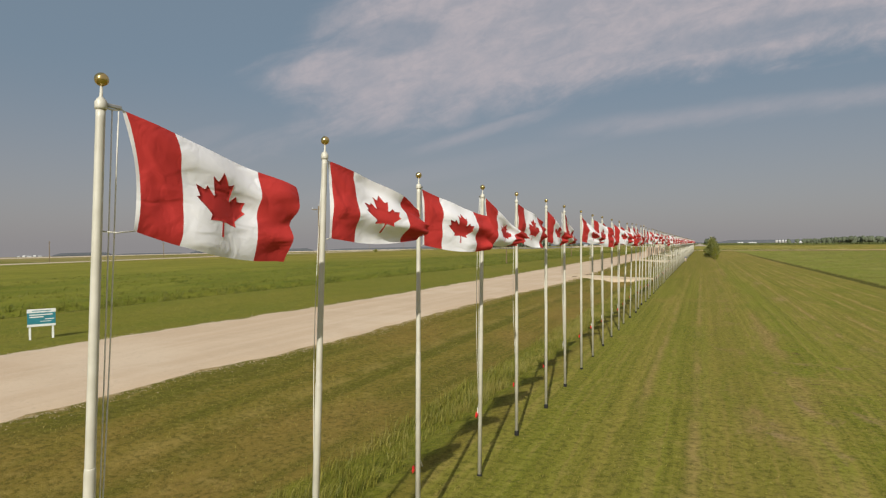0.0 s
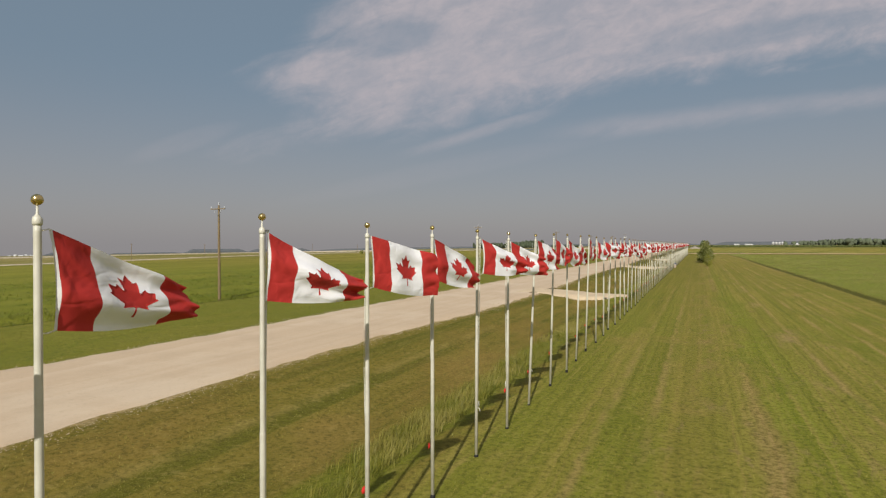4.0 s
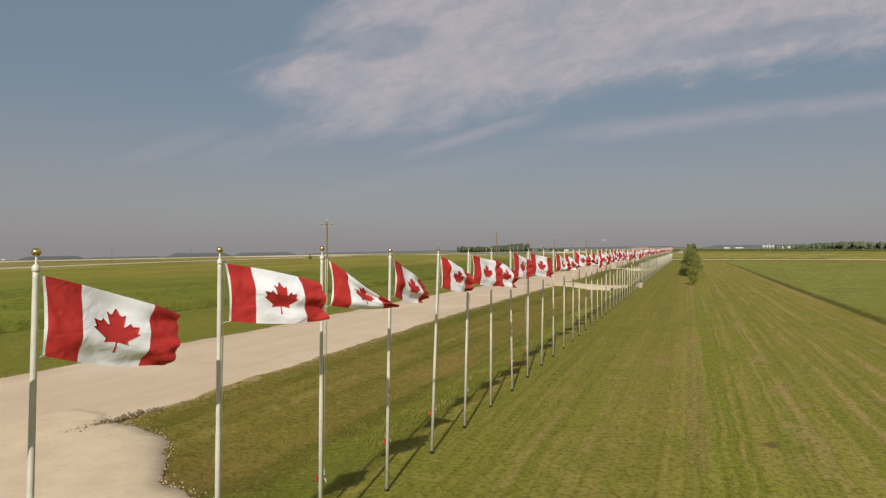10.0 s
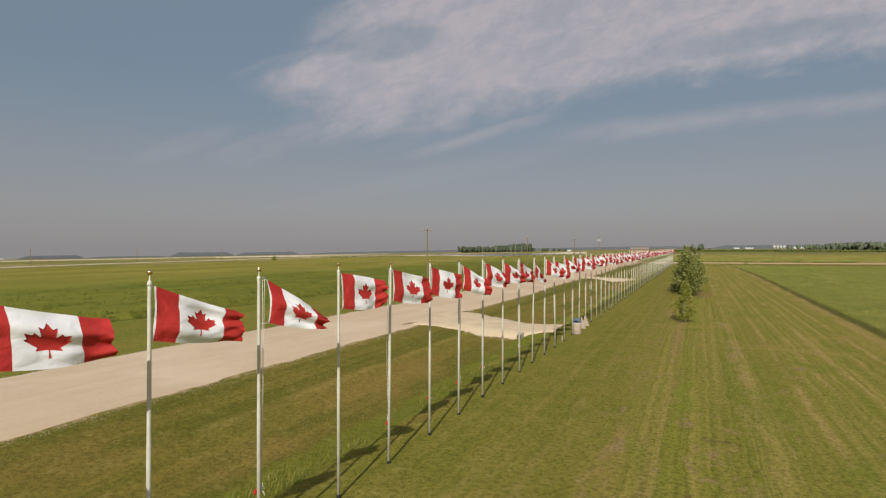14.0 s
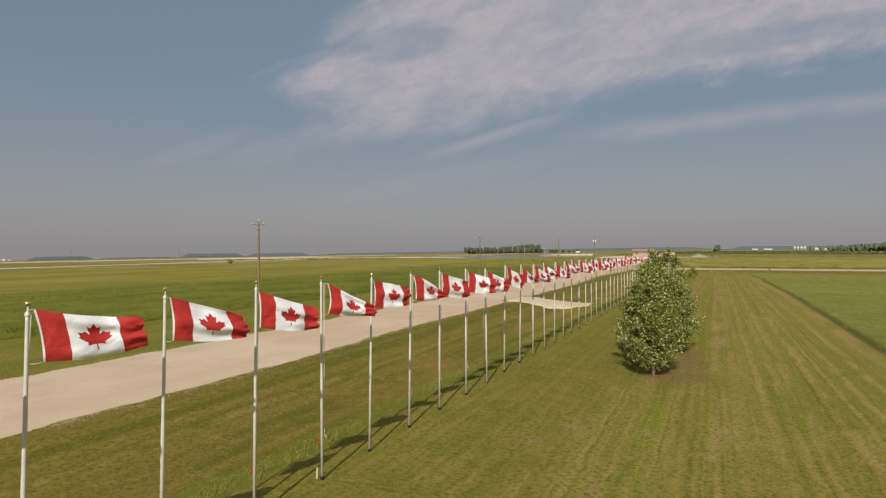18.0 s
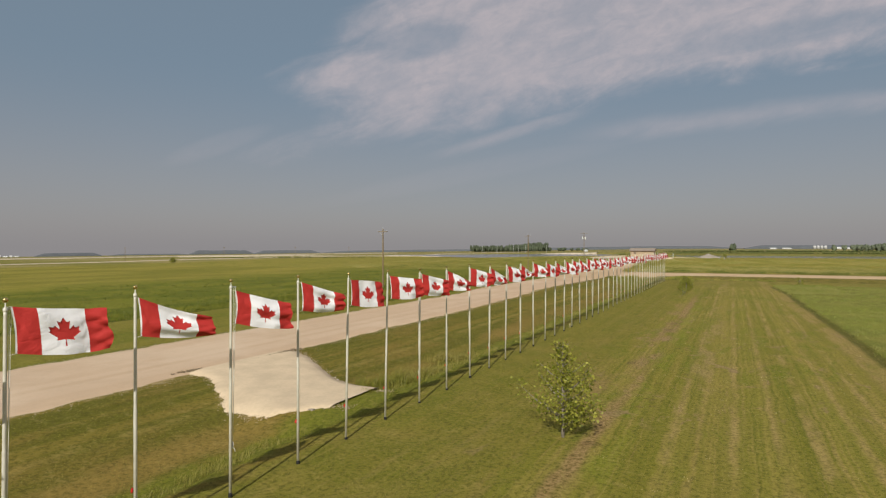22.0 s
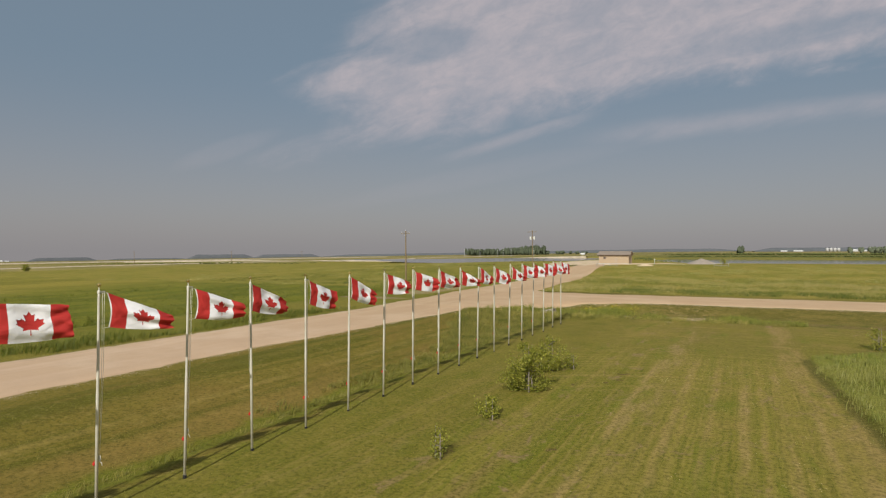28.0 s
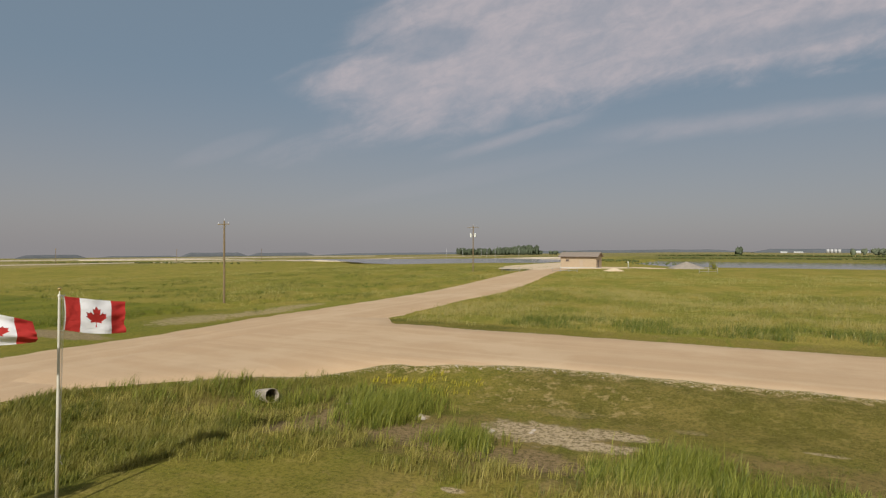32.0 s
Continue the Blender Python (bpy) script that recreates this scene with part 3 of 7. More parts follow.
def gravel_material(name="limestone_gravel", grain=(1.1, 0.012, 1)):
    n = Nodes(name)
    x, y, z = n.xyz()
    mid, fine, grit = n.noise(0.35, 6, 0.68), n.noise(7, 5, 0.7), n.noise(55, 3, 0.8)
    ruts = n.noise(0.5, 3, 0.5, grain, 1.2)
    col = n.mix(n.step(ruts, 0.36, 0.66), (0.555, 0.420, 0.280), (0.600, 0.470, 0.325))
    col = n.mix(n.step(mid, 0.46, 0.70, 0.0, 0.45), col, (0.500, 0.380, 0.255))
    col = n.mix(n.step(n.noise(0.12, 4, 0.6), 0.48, 0.64, 0.0, 0.5), col, (0.665, 0.545, 0.395))
    col = n.mix(n.step(grit, 0.5, 0.75, 0.0, 0.35), col, (0.76, 0.67, 0.54))
    col = n.mix(n.step(y, 90.0, 330.0, 0.0, 0.75), col, n.mix(1.0, col, (0.93, 0.84, 0.78), "MULTIPLY"))
    col = n.mix(n.step(y, 330.0, 375.0), col, n.mix(1.0, col, (0.93, 0.915, 0.84), "MULTIPLY"))
    col = n.mix(n.step(fine, 0.32, 0.48, 0.32, 0.0), col, (0.38, 0.30, 0.215))
    return n.done(col, 0.95, 0.0, n.bump(n.math("ADD", grit, fine), 0.5, 0.02), 0.15)


def wood_pole_material():
    n = Nodes("weathered_pole_wood")
    g = n.noise(1.0, 6, 0.65, (30, 30, 1.2), local=True)
    col = n.mix(n.step(g, 0.3, 0.7), (0.12, 0.085, 0.045), (0.27, 0.205, 0.115))
    return n.done(col, 0.9, 0.0, n.bump(g, 0.5, 0.01), 0.15)


def leaf_material(name, a, b, trans=0.35, pale=None, patch=None, size=0.16):
    """Leaves or blades that differ one from another, and in patches over the land."""
    n = Nodes(name)
    col = n.mix(n.island, a, b)
    if patch:
        spot = n.math("ADD", n.math("MULTIPLY", n.noise(size, 4, 0.6, (1, 1, 0.01)), 0.6), n.math("MULTIPLY", n.noise(size * 5, 3, 0.6, (1, 1, 0.01)), 0.4))
        col = n.mix(n.step(spot, 0.44, 0.56, 0.0, 0.8), col, n.mix(n.island, tuple(c * 0.75 for c in patch), patch))
    if pale:
        col = n.mix(n.step(n.island, 0.75, 0.79), n.mix(n.math("MULTIPLY", n.island, 1.25), a, b), pale)
    return n.done(col, 0.55, 0.0, None, 0.35, translucent=trans)


def aluminium():
    n = Nodes("brushed_aluminium")
    a = n.noise(3.0, 4, local=True)
    s = n.noise(1.0, 4, 0.6, (260, 260, 2), local=True)
    col = n.mix(n.step(a, 0.3, 0.7), (0.51, 0.485, 0.39), (0.62, 0.60, 0.50))
    return n.done(col, n.step(s, 0.2, 0.8, 0.42, 0.6), 0.08, n.bump(s, 0.06, 0.002), 0.5)


M_CROSS = gravel_material("side_road_gravel", (0.015, 1.1, 1))
M_LOOSE = plain("loose_limestone", (0.60, 0.475, 0.315), 0.95, 0, 0.11, 0.7, 0.15, 0.5, False)
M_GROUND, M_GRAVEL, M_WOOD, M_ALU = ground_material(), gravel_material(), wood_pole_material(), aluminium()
M_RED, M_WHITE, M_HEM = cloth("red_nylon", (0.50, 0.038, 0.032)), cloth("white_nylon", (0.90, 0.90, 0.91)), cloth("hem_canvas", (0.74, 0.73, 0.70))
M_GOLD = plain("gold_anodised_ball", (0.60, 0.45, 0.18), 0.22, 0.95, 0.1, 8)
M_ROPE = plain("halyard_rope", (0.72, 0.70, 0.60), 0.9, 0, 0.2, 60)
M_BLACK = plain("black_sleeve", (0.016, 0.016, 0.015), 0.6, 0, 0.2, 12)
M_POPPY = plain("red_plastic", (0.62, 0.03, 0.025), 0.5, 0, 0.15, 20)
M_STEEL = plain("galvanised_steel", (0.42, 0.42, 0.41), 0.5, 0.6, 0.2, 14)
M_CONC = plain("pale_concrete", (0.50, 0.47, 0.42), 0.9, 0, 0.15, 9, 0.2, 0.3)
M_TALL = leaf_material("tall_grass", (0.100, 0.122, 0.009), (0.275, 0.250, 0.038), 0.3, None, (0.340, 0.290, 0.070), 0.12)
M_LEAF = leaf_material("poplar_leaf", (0.074, 0.098, 0.010), (0.265, 0.275, 0.046), 0.25, (0.480, 0.480, 0.215))
M_BUSH = leaf_material("shrub_leaf", (0.125, 0.150, 0.010), (0.380, 0.365, 0.058), 0.3)
M_PINE = plain("pale_pine", (0.50, 0.42, 0.28), 0.9, 0, 0.2, 20, 0.2, 0.3)
M_BARK = plain("poplar_bark", (0.24, 0.21, 0.16), 0.9, 0, 0.3, 14, 0.2, 0.5)

# ---- helpers of this scene ----
def mesh(name, verts, faces, mats, index=None, smooth=False):
    me = bpy.data.meshes.new(name)
    me.from_pydata([tuple(v) for v in verts], [], [tuple(f) for f in faces])
    for m in (mats if isinstance(mats, (list, tuple)) else [mats]):
        me.materials.append(m)
    if index is not None:
        me.polygons.foreach_set("material_index", index)
    if smooth:
        me.polygons.foreach_set("use_smooth", [True] * len(me.polygons))
    me.update()
    return me


def part(name, data, parent, label="", at=None):
    ob = new(name, data)
    ob.parent = parent
    if at is not None:
        ob.matrix_basis = at
    if label:
        tagged(ob, label)
    return ob


def bm_mesh(name, bm, mat, smooth=False, bevel=0.0):
    if bevel:
        bmesh.ops.bevel(bm, geom=bm.edges[:], offset=bevel, segments=1, affect="EDGES")
    bmesh.ops.recalc_face_normals(bm, faces=bm.faces[:])
    me = bpy.data.meshes.new(name)
    bm.to_mesh(me)
    bm.free()
    for m in (mat if isinstance(mat, (list, tuple)) else [mat]):
        me.materials.append(m)
    if smooth:
        me.polygons.foreach_set("use_smooth", [True] * len(me.polygons))
    return me


def box(name, size, mat, at=(0, 0, 0), bevel=0.01):
    """A bevelled block of that size, standing on at."""
    bm = bmesh.new()
    bmesh.ops.create_cube(bm, size=1.0, matrix=Matrix.Translation((at[0], at[1], at[2] + size[2] / 2)) @ Matrix.Diagonal((*size, 1)))
    return bm_mesh(name, bm, mat, False, bevel)


def lathe(name, prof, mat, seg=12, at=(0, 0, 0), smooth=True):
    """A turned shape from (radius, height) pairs."""
    v, f = [], []
    for r, z in prof:
        for k in range(seg):
            a = 2 * math.pi * k / seg
            v.append((at[0] + r * math.cos(a), at[1] + r * math.sin(a), at[2] + z))
    for i in range(len(prof) - 1):
        for k in range(seg):
            f.append((i * seg + k, i * seg + (k + 1) % seg, (i + 1) * seg + (k + 1) % seg, (i + 1) * seg + k))
    f.append(tuple(range(seg - 1, -1, -1)))
    f.append(tuple(range((len(prof) - 1) * seg, len(prof) * seg)))
    me = mesh(name, v, f, mat, smooth=smooth)
    return me


def tube(name, points, radius, mat, seg=6):
    """A round bar along points; radius may be a list."""
    pts = [Vector(p) for p in points]
    v, f = [], []
    for i, p in enumerate(pts):
        d = (pts[min(i + 1, len(pts) - 1)] - pts[max(i - 1, 0)]).normalized()
        a = d.orthogonal().normalized()
        if i and abs(a.dot(last)) < 0.99:
            a = (last - d * last.dot(d)).normalized()
        last = a
        b = d.cross(a)
        r = radius[i] if isinstance(radius, (list, tuple)) else radius
        for k in range(seg):
            t = 2 * math.pi * k / seg
            v.append(p + a * (r * math.cos(t)) + b * (r * math.sin(t)))
    for i in range(len(pts) - 1):
        for k in range(seg):
            f.append((i * seg + k, i * seg + (k + 1) % seg, (i + 1) * seg + (k + 1) % seg, (i + 1) * seg + k))
    f.append(tuple(range(seg - 1, -1, -1)))
    f.append(tuple(range((len(pts) - 1) * seg, len(pts) * seg)))
    return mesh(name, v, f, mat, smooth=True)


def ss(a, b, v):
    t = min(1.0, max(0.0, (v - a) / (b - a)))
    return t * t * (3 - 2 * t)


# ---- the lie of the land ----
PITCH, COUNT = 2.858, 126           # the poles' spacing and number
END = PITCH * (COUNT - 1)
DRIVES = (84.2, 171.0, 250.3)       # the three crossings of the ditch


def near_edge(y):
    """The road's edge towards the poles; the road is a little wider about the first crossing."""
    return -12.6 - 0.7 * ss(25, 10, y) + 1.0 * ss(40, 66, y) * ss(118, 80, y) - 0.4 * ss(110, 130, y) - 0.9 * ss(200, 222, y) - 0.8 * ss(275, 310, y) - 1.2 * ss(305, 318, y) + 1.2 * ss(328, 350, y) + 1.5 * ss(350, 372, y)


def far_edge(y):
    return -22.7 - 1.8 * ss(40, 5, y) - 0.6 * ss(100, 140, y) - 0.7 * ss(190, 260, y) - 2.2 * ss(305, 320, y) + 0.5 * ss(345, 355, y) - 1.9 * ss(360, 376, y)


def field_edge(y):
    """Where the mown lawn ends and the uncut field begins."""
    return 22.1 - 0.6 * ss(90, 220, y) - 0.8 * ss(270, 320, y) - 1.2 * ss(322, 345, y)


def land(x, y):
    """Height of the ground."""
    z = 0.0
    along = 1 - ss(358, 367, y)
    if x < 0:
        cut = ss(-1.4, -3.6, x) * (1 - ss(-4.0, -13.0, x))
        rise = ss(-6.0, -13.0, x) * 0.16
        z += along * (-0.50 * cut) + rise
        z -= ss(-23.5, -29, x) * 0.22
        z -= 0.35 * ss(-40.5, -42.5, x) * (1 - ss(-43.5, -45.5, x))
        z += 0.12 * ss(-43.5, -46, x)
    xe = x - field_edge(y)
    z += 0.20 * ss(-0.5, 0.3, xe) * (1 - ss(344.5, 348.5, y - ss(19.5, 24.0, x) * 4.5)) - 0.10 * ss(-1.1, -0.6, xe) * (1 - ss(-0.6, -0.1, xe)) * (1 - ss(180, 260, y))
    # wet ditch along the cross road
    cut = ss(364.5, 369, y) * (1 - ss(374.5, 380, y)) * ss(-9.5, -4.5, x)
    z -= 0.55 * cut
    z += 0.16 * ss(376, 381, y) * ss(-14, -8, x)
    # the dike of the lagoon
    d = ss(430, 520, y)
    z += 1.9 * d * (1 - ss(-70, -160, x) * 0.75)
    z -= 1.8 * ss(552, 572, y - 2.2 * max(0.0, -4 - x)) * ss(-36, -28, x) * (1 - ss(740, 760, y))
    z -= 2.3 * ss(588, 618, y - 100 * ss(-110, -285, x)) * ss(-60, -66, x) * ss(-340, -270, x) * (1 - ss(860, 880, y))
    z *= 1 - ss(1000, 1500, y) * 0.8
    z -= 0.0058 * max(0.0, -x - 50) + 0.0080 * max(0.0, -x - 340)    # far western land tilted down to fit the horizon in the camera's view
    if -60 < x < 60 and -20 < y < 460:
        z += 0.05 * (noise.noise(Vector((x * 0.35, y * 0.35, 0))) ) + 0.025 * noise.noise(Vector((x * 1.1, y * 1.1, 5)))
        for d in DRIVES:
            w = ss(-15.0, -11.5, x) * (1 - ss(-2.6, -1.2, x)) * (1 - ss(2.4, 4.5, abs(y - d + 3.0 * ss(-12, -4, x))))
            z += (0.10 - z) * w * 0.9
    return z


def axis(stops):
    out = []
    for a, b, s in stops:
        n = max(1, round((b - a) / s))
        out += [a + (b - a) * i / n for i in range(n)]
    return out + [stops[-1][1]]


gx = axis([(-4600, -800, 480), (-800, -160, 64), (-160, -50, 9), (-50, -26, 1.5), (-26, -14, 1.2), (-14, 0, 0.5), (0, 9, 1.0), (9, 20, 1.5), (20, 23.2, 0.3), (23.2, 24, 0.8), (24, 60, 6), (60, 240, 30), (240, 900, 110), (900, 4600, 460)])
gy = axis([(-400, -20, 38), (-20, 0, 2.5), (0, 360, 1.5), (360, 384, 0.8), (384, 470, 4), (470, 640, 5), (640, 900, 20), (900, 4900, 250)])
gv = [(x, y, land(x, y)) for y in gy for x in gx]
nx = len(gx)
gf = [(j * nx + i, j * nx + i + 1, (j + 1) * nx + i + 1, (j + 1) * nx + i) for j in range(len(gy) - 1) for i in range(nx - 1)]
ground = tagged(new("ground", mesh("ground", gv, gf, M_GROUND, smooth=True)), "mown prairie grass with a shallow ditch and open fields", "ground", kind="structure")


def ribbon(name, left, right, lift, mat, rows=3, skirt=0.12, dip=0.0):
    """A strip between two lines of (x, y) points, lying on the land with a crown and a sunken edge."""
    v, f = [], []
    n = rows + 4
    for i, ((ax, ay), (bx, by)) in enumerate(zip(left, right)):
        low = dip if i == 0 else 0.0
        for k in range(n):
            if k == 0 or k == n - 1:
                l = max(0.01, math.hypot(ax - bx, ay - by))
                ox, oy = (ax - bx) / l * 0.45, (ay - by) / l * 0.45
                px, py = (ax + ox, ay + oy) if k == 0 else (bx - ox, by - oy)
                v.append((px, py, land(px, py) - skirt - low))
                continue
            t = (k - 1) / (n - 3)
            px, py = ax + (bx - ax) * t, ay + (by - ay) * t
            e = lift * min(1.0, 6 * min(t, 1 - t) + 0.4)
            v.append((px, py, max(land(px, py), land(ax, ay) * (1 - t) + land(bx, by) * t) + e - low))
    for i in range(len(left) - 1):
        for k in range(n - 1):
            f.append((i * n + k, i * n + k + 1, (i + 1) * n + k + 1, (i + 1) * n + k))
    return mesh(name, v, f, mat, smooth=True)


def ragged(p, k, amp=0.35):
    return p + amp * noise.noise(Vector((k * 0.6, p * 0.1, 3.3))) + amp * 0.5 * noise.noise(Vector((k * 2.3, p * 0.1, 9.1)))


ry = axis([(-120, -10, 10), (-10, 384, 0.7)])
left_line = [(ragged(far_edge(y), y), y) for y in ry]
right_line = [(ragged(near_edge(y), y + 50), y) for y in ry]
road = tagged(new("road", ribbon("road", left_line, right_line, 0.06, M_GRAVEL, 8)), "wide pale limestone gravel road with worn wheel tracks", "road", kind="structure")

# cross road, swinging out of the main road, and the track that goes on to the pump house
def cross_near(x):
    return 382.3 - 2.9 * ss(7, -3, x) - 15.0 * ss(-1.5, -16, x)


cx = axis([(-20.0, 8, 0.6), (8, 60, 2), (60, 400, 17)])
cross = ribbon("cross_road", [(x, ragged(cross_near(x), x + 9, 0.45)) for x in cx], [(x, ragged(395.5 + 4.0 * ss(-12.5, -16.5, x), x + 70)) for x in cx], 0.12, M_CROSS, 8, dip=0.22)
tagged(new("cross_road", cross), "pale gravel side road at a junction", "road", kind="structure")
ny = axis([(382, 440, 1.0), (440, 536, 3)])
lane = ribbon("lane", [(ragged(-27.9 - 1.3 * ss(382, 396, y) - 7.5 * ss(384, 520, y), y), y) for y in ny], [(ragged(-16.2 - 2.6 * ss(396, 430, y) - 9.0 * ss(430, 520, y), y + 30), y) for y in ny], 0.10, M_GRAVEL, 6, dip=0.08)
tagged(new("lane", lane), "pale gravel lane climbing to a pump house", "road", kind="structure")
py = axis([(506, 600, 2)])
pad = ribbon("gravel_pad", [(-46.5 - 8.5 * ss(506, 540, y) + 3 * noise.noise(Vector((y * .12, 0, 0))), y) for y in py], [(-31.0 - 14.0 * ss(520, 585, y) + 2 * noise.noise(Vector((y * .15, 4, 0))), y) for y in py], 0.12, M_LOOSE, 5)
tagged(new("gravel_pad", pad), "pale crushed gravel yard beside the pump house", "yard", kind="structure")
px_ = axis([(-33, -2.5, 1.2)])
pad = ribbon("gravel_pad", [(x, 516.0 + 11.0 * ss(-24, -10, x) + 2 * noise.noise(Vector((x * .3, 0, 0)))) for x in px_], [(x, 537 + 2.0 * noise.noise(Vector((x * .3, 4, 0))) - 5 * ss(-12, -3, x)) for x in px_], 0.12, M_LOOSE, 4)
tagged(new("gravel_pad", pad), "thin pale gravel strip on the dike", "yard", kind="structure")


def drive_near(d, x):
    """The side of a crossing that faces the start of the row."""
    a, b, x0, x1 = {DRIVES[0]: (3.4, 2.9, -12.0, -6.0), DRIVES[1]: (4.9, 2.0, -10.5, -4.5), DRIVES[2]: (2.4, 3.9, -13.6, -6.0)}[d]
    turn = 2.2 * ss(-5.6, -2.6, x) if d == DRIVES[2] else 2.6 * ss(-4.2, -1.8, x)
    return d - a - b * ss(x0, x1, x) + turn - (0.0 if d == DRIVES[2] else 0.7) * ss(-12.4, -14, x)


def drive_far(d, x):
    """The far side of a crossing; the middle one keeps its width nearly to the poles."""
    if d == DRIVES[0]:
        return d + 2.8 - 3.2 * ss(-9.4, -5.2, x) - 1.3 * ss(-5.2, -1.8, x) + 1.0 * ss(-11.5, -13, x)
    if d == DRIVES[1]:
        return d + 5.3 - 3.6 * ss(-12.5, -4.5, x) - 0.9 * ss(-4.5, -1.8, x)
    return d + 5.6 - 6.0 * ss(-14.5, -3.4, x)


def driveway(d):
    """A gravel crossing over the ditch, with a culvert under it."""
    xs = axis([(-14.2, -3.1 if d == DRIVES[2] else -1.7, 0.15)])
    lo = [(x, ragged(drive_near(d, x), x * 1.7 + d, 0.25) + 0.22 * noise.noise(Vector((x * 5, d, 1)))) for x in xs]
    hi = [(x, ragged(drive_far(d, x), x * 1.7 + d + 40, 0.25) + 0.22 * noise.noise(Vector((x * 5, d, 8)))) for x in xs]
    ob = new("driveway", ribbon("driveway", lo, hi, 0.10, M_LOOSE, 10, 0.35))
    return tagged(ob, "pale gravel field crossing over a grassy ditch", "driveway", "field crossings", "structure")


def water(name, shore, z, label):
    """A sheet of water inside a shoreline."""
    me = mesh(name, [(x, y, z) for x, y in shore], [tuple(range(len(shore)))], M_WATER)
    return tagged(new(name, me), label, "lagoon", kind="structure")


def water_material():
    n = Nodes("lagoon_water")
    w = n.noise(0.5, 4, 0.6, (1, 2.5, 1))
    return n.done(n.mix(n.noise(0.02, 3), (0.085, 0.084, 0.080), (0.115, 0.113, 0.108)), n.step(w, 0.3, 0.7, 0.05, 0.12), 0.0, None, 0.5)


M_WATER = water_material()
for d in DRIVES:
    driveway(d)
water("water", [(-36, 556), (430, 556), (430, 752), (-36, 752)], 0.75, "grey-blue lagoon water behind a grassy dike")
near_shore = [(x, 596 + 96 * ss(-110, -285, x) + 9 * noise.noise(Vector((x * 0.05, 2, 0)))) for x in range(-285, -60, 5)]
far_shore = [(x, 866 - 150 * ss(-150, -290, x) + 8 * noise.noise(Vector((x * 0.04, 7, 0)))) for x in range(-60, -290, -10)]
water("water", near_shore + far_shore, -0.1, "grey-blue lagoon water behind a grassy dike")

# ---- flag poles ----
TOP = 6.15                                  # centre of the ball


def pole_meshes():
    return {
        "lower_tube": lathe("lower_tube", [(0.043, 0.05), (0.043, 3.14), (0.041, 3.18), (0.039, 3.19)], M_ALU, 14),
        "upper_tube": lathe("upper_tube", [(0.0385, 3.17), (0.0385, 3.2), (0.034, 5.86), (0.034, 5.93)], M_ALU, 12),
        "base_sleeve": lathe("base_sleeve", [(0.058, -0.25), (0.058, 0.05), (0.050, 0.08), (0.046, 0.09)], M_BLACK, 12),
        "truck": lathe("truck", [(0.041, 5.92), (0.044, 5.94), (0.044, 5.98), (0.03, 6.0), (0.012, 6.02), (0.010, 6.10)], M_ALU, 10),
        "pulley_arm": box("pulley_arm", (0.16, 0.025, 0.03), M_STEEL, (0.075, 0, 5.95), 0.006),
        "ball": lathe("ball", [(0.004, TOP - 0.052)] + [(0.052 * math.sin(math.pi * k / 10), TOP - 0.052 * math.cos(math.pi * k / 10)) for k in range(1, 10)] + [(0.004, TOP + 0.052)], M_GOLD, 14),
        "cleat": box("cleat", (0.03, 0.03, 0.15), M_STEEL, (0.058, 0, 1.36), 0.006),
    }


POLE = pole_meshes()
LINES = []
for k in range(4):                          # slack of the halyards in the wind
    bow = 0.02 + 0.03 * k
    a = [(0.135, 0, 5.94)] + [(0.13 - 0.07 * t + bow * math.sin(math.pi * t) * 0.9, bow * 0.9 * math.sin(math.pi * t), 5.94 - 4.5 * t) for t in (0.1, 0.25, 0.4, 0.55, 0.7, 0.85, 1.0)]
    b = [(0.085, 0, 5.94)] + [(0.085 - 0.02 * t + bow * math.sin(math.pi * t) * 0.3, bow * 0.25 * math.sin(math.pi * t), 5.94 - 4.5 * t) for t in (0.15, 0.35, 0.55, 0.75, 1.0)]
    LINES.append((tube("flag_halyard", a, 0.0055, M_ROPE, 4), tube("return_halyard", b, 0.0055, M_ROPE, 4)))
KNOT = tube("rope_coil", [(0.08, 0, 1.52), (0.10, 0.01, 1.42), (0.07, 0.02, 1.36), (0.11, 0.0, 1.32), (0.13, -0.02, 1.24)], 0.012, M_ROPE, 5)


def poppy_mesh():
    """A small cloth poppy: four cupped petals round a dark button."""
    v, f, idx = [], [], []
    for p in range(4):
        o = len(v)
        a0 = p * math.pi / 2
        for r, c in ((0.010, 0.0), (0.042, 0.010), (0.070, 0.028)):
            for t in (-0.85, 0, 0.85):
                a = a0 + t * (0.4 + 0.6 * min(1, r / 0.042)) * 0.95
                v.append((-0.055 - c - (0.008 if p % 2 else 0), r * math.cos(a), 1.26 + r * math.sin(a)))
        for i in range(2):
            for j in range(2):
                f.append((o + i * 3 + j, o + i * 3 + j + 1, o + i * 3 + j + 4, o + i * 3 + j + 3))
                idx.append(0)
    o = len(v)
    for k in range(8):
        v.append((-0.075, 0.02 * math.cos(k * math.pi / 4), 1.26 + 0.02 * math.sin(k * math.pi / 4)))
    f.append(tuple(range(o, o + 8)))
    idx.append(1)
    return mesh("poppy", v, f, [M_POPPY, M_BLACK], idx)


POPPY = poppy_mesh()

# ---- flags: outline of the maple leaf, half of it, in units of the flag's 9600 x 4800 grid ----
HALF = [(-90, 2030), (-45, 1167), (-80, 1085), (-156, 1069), (-1015, 1220), (-899, 900), (-919, 827), (-1860, 65), (-1648, -34), (-1614, -113), (-1800, -685),
        (-1258, -570), (-1185, -608), (-1080, -855), (-657, -401), (-580, -390), (-546, -458), (-750, -1510), (-423, -1321), (-332, -1348), (0, -2000)]
FLY, HOIST = 1.90, 0.95


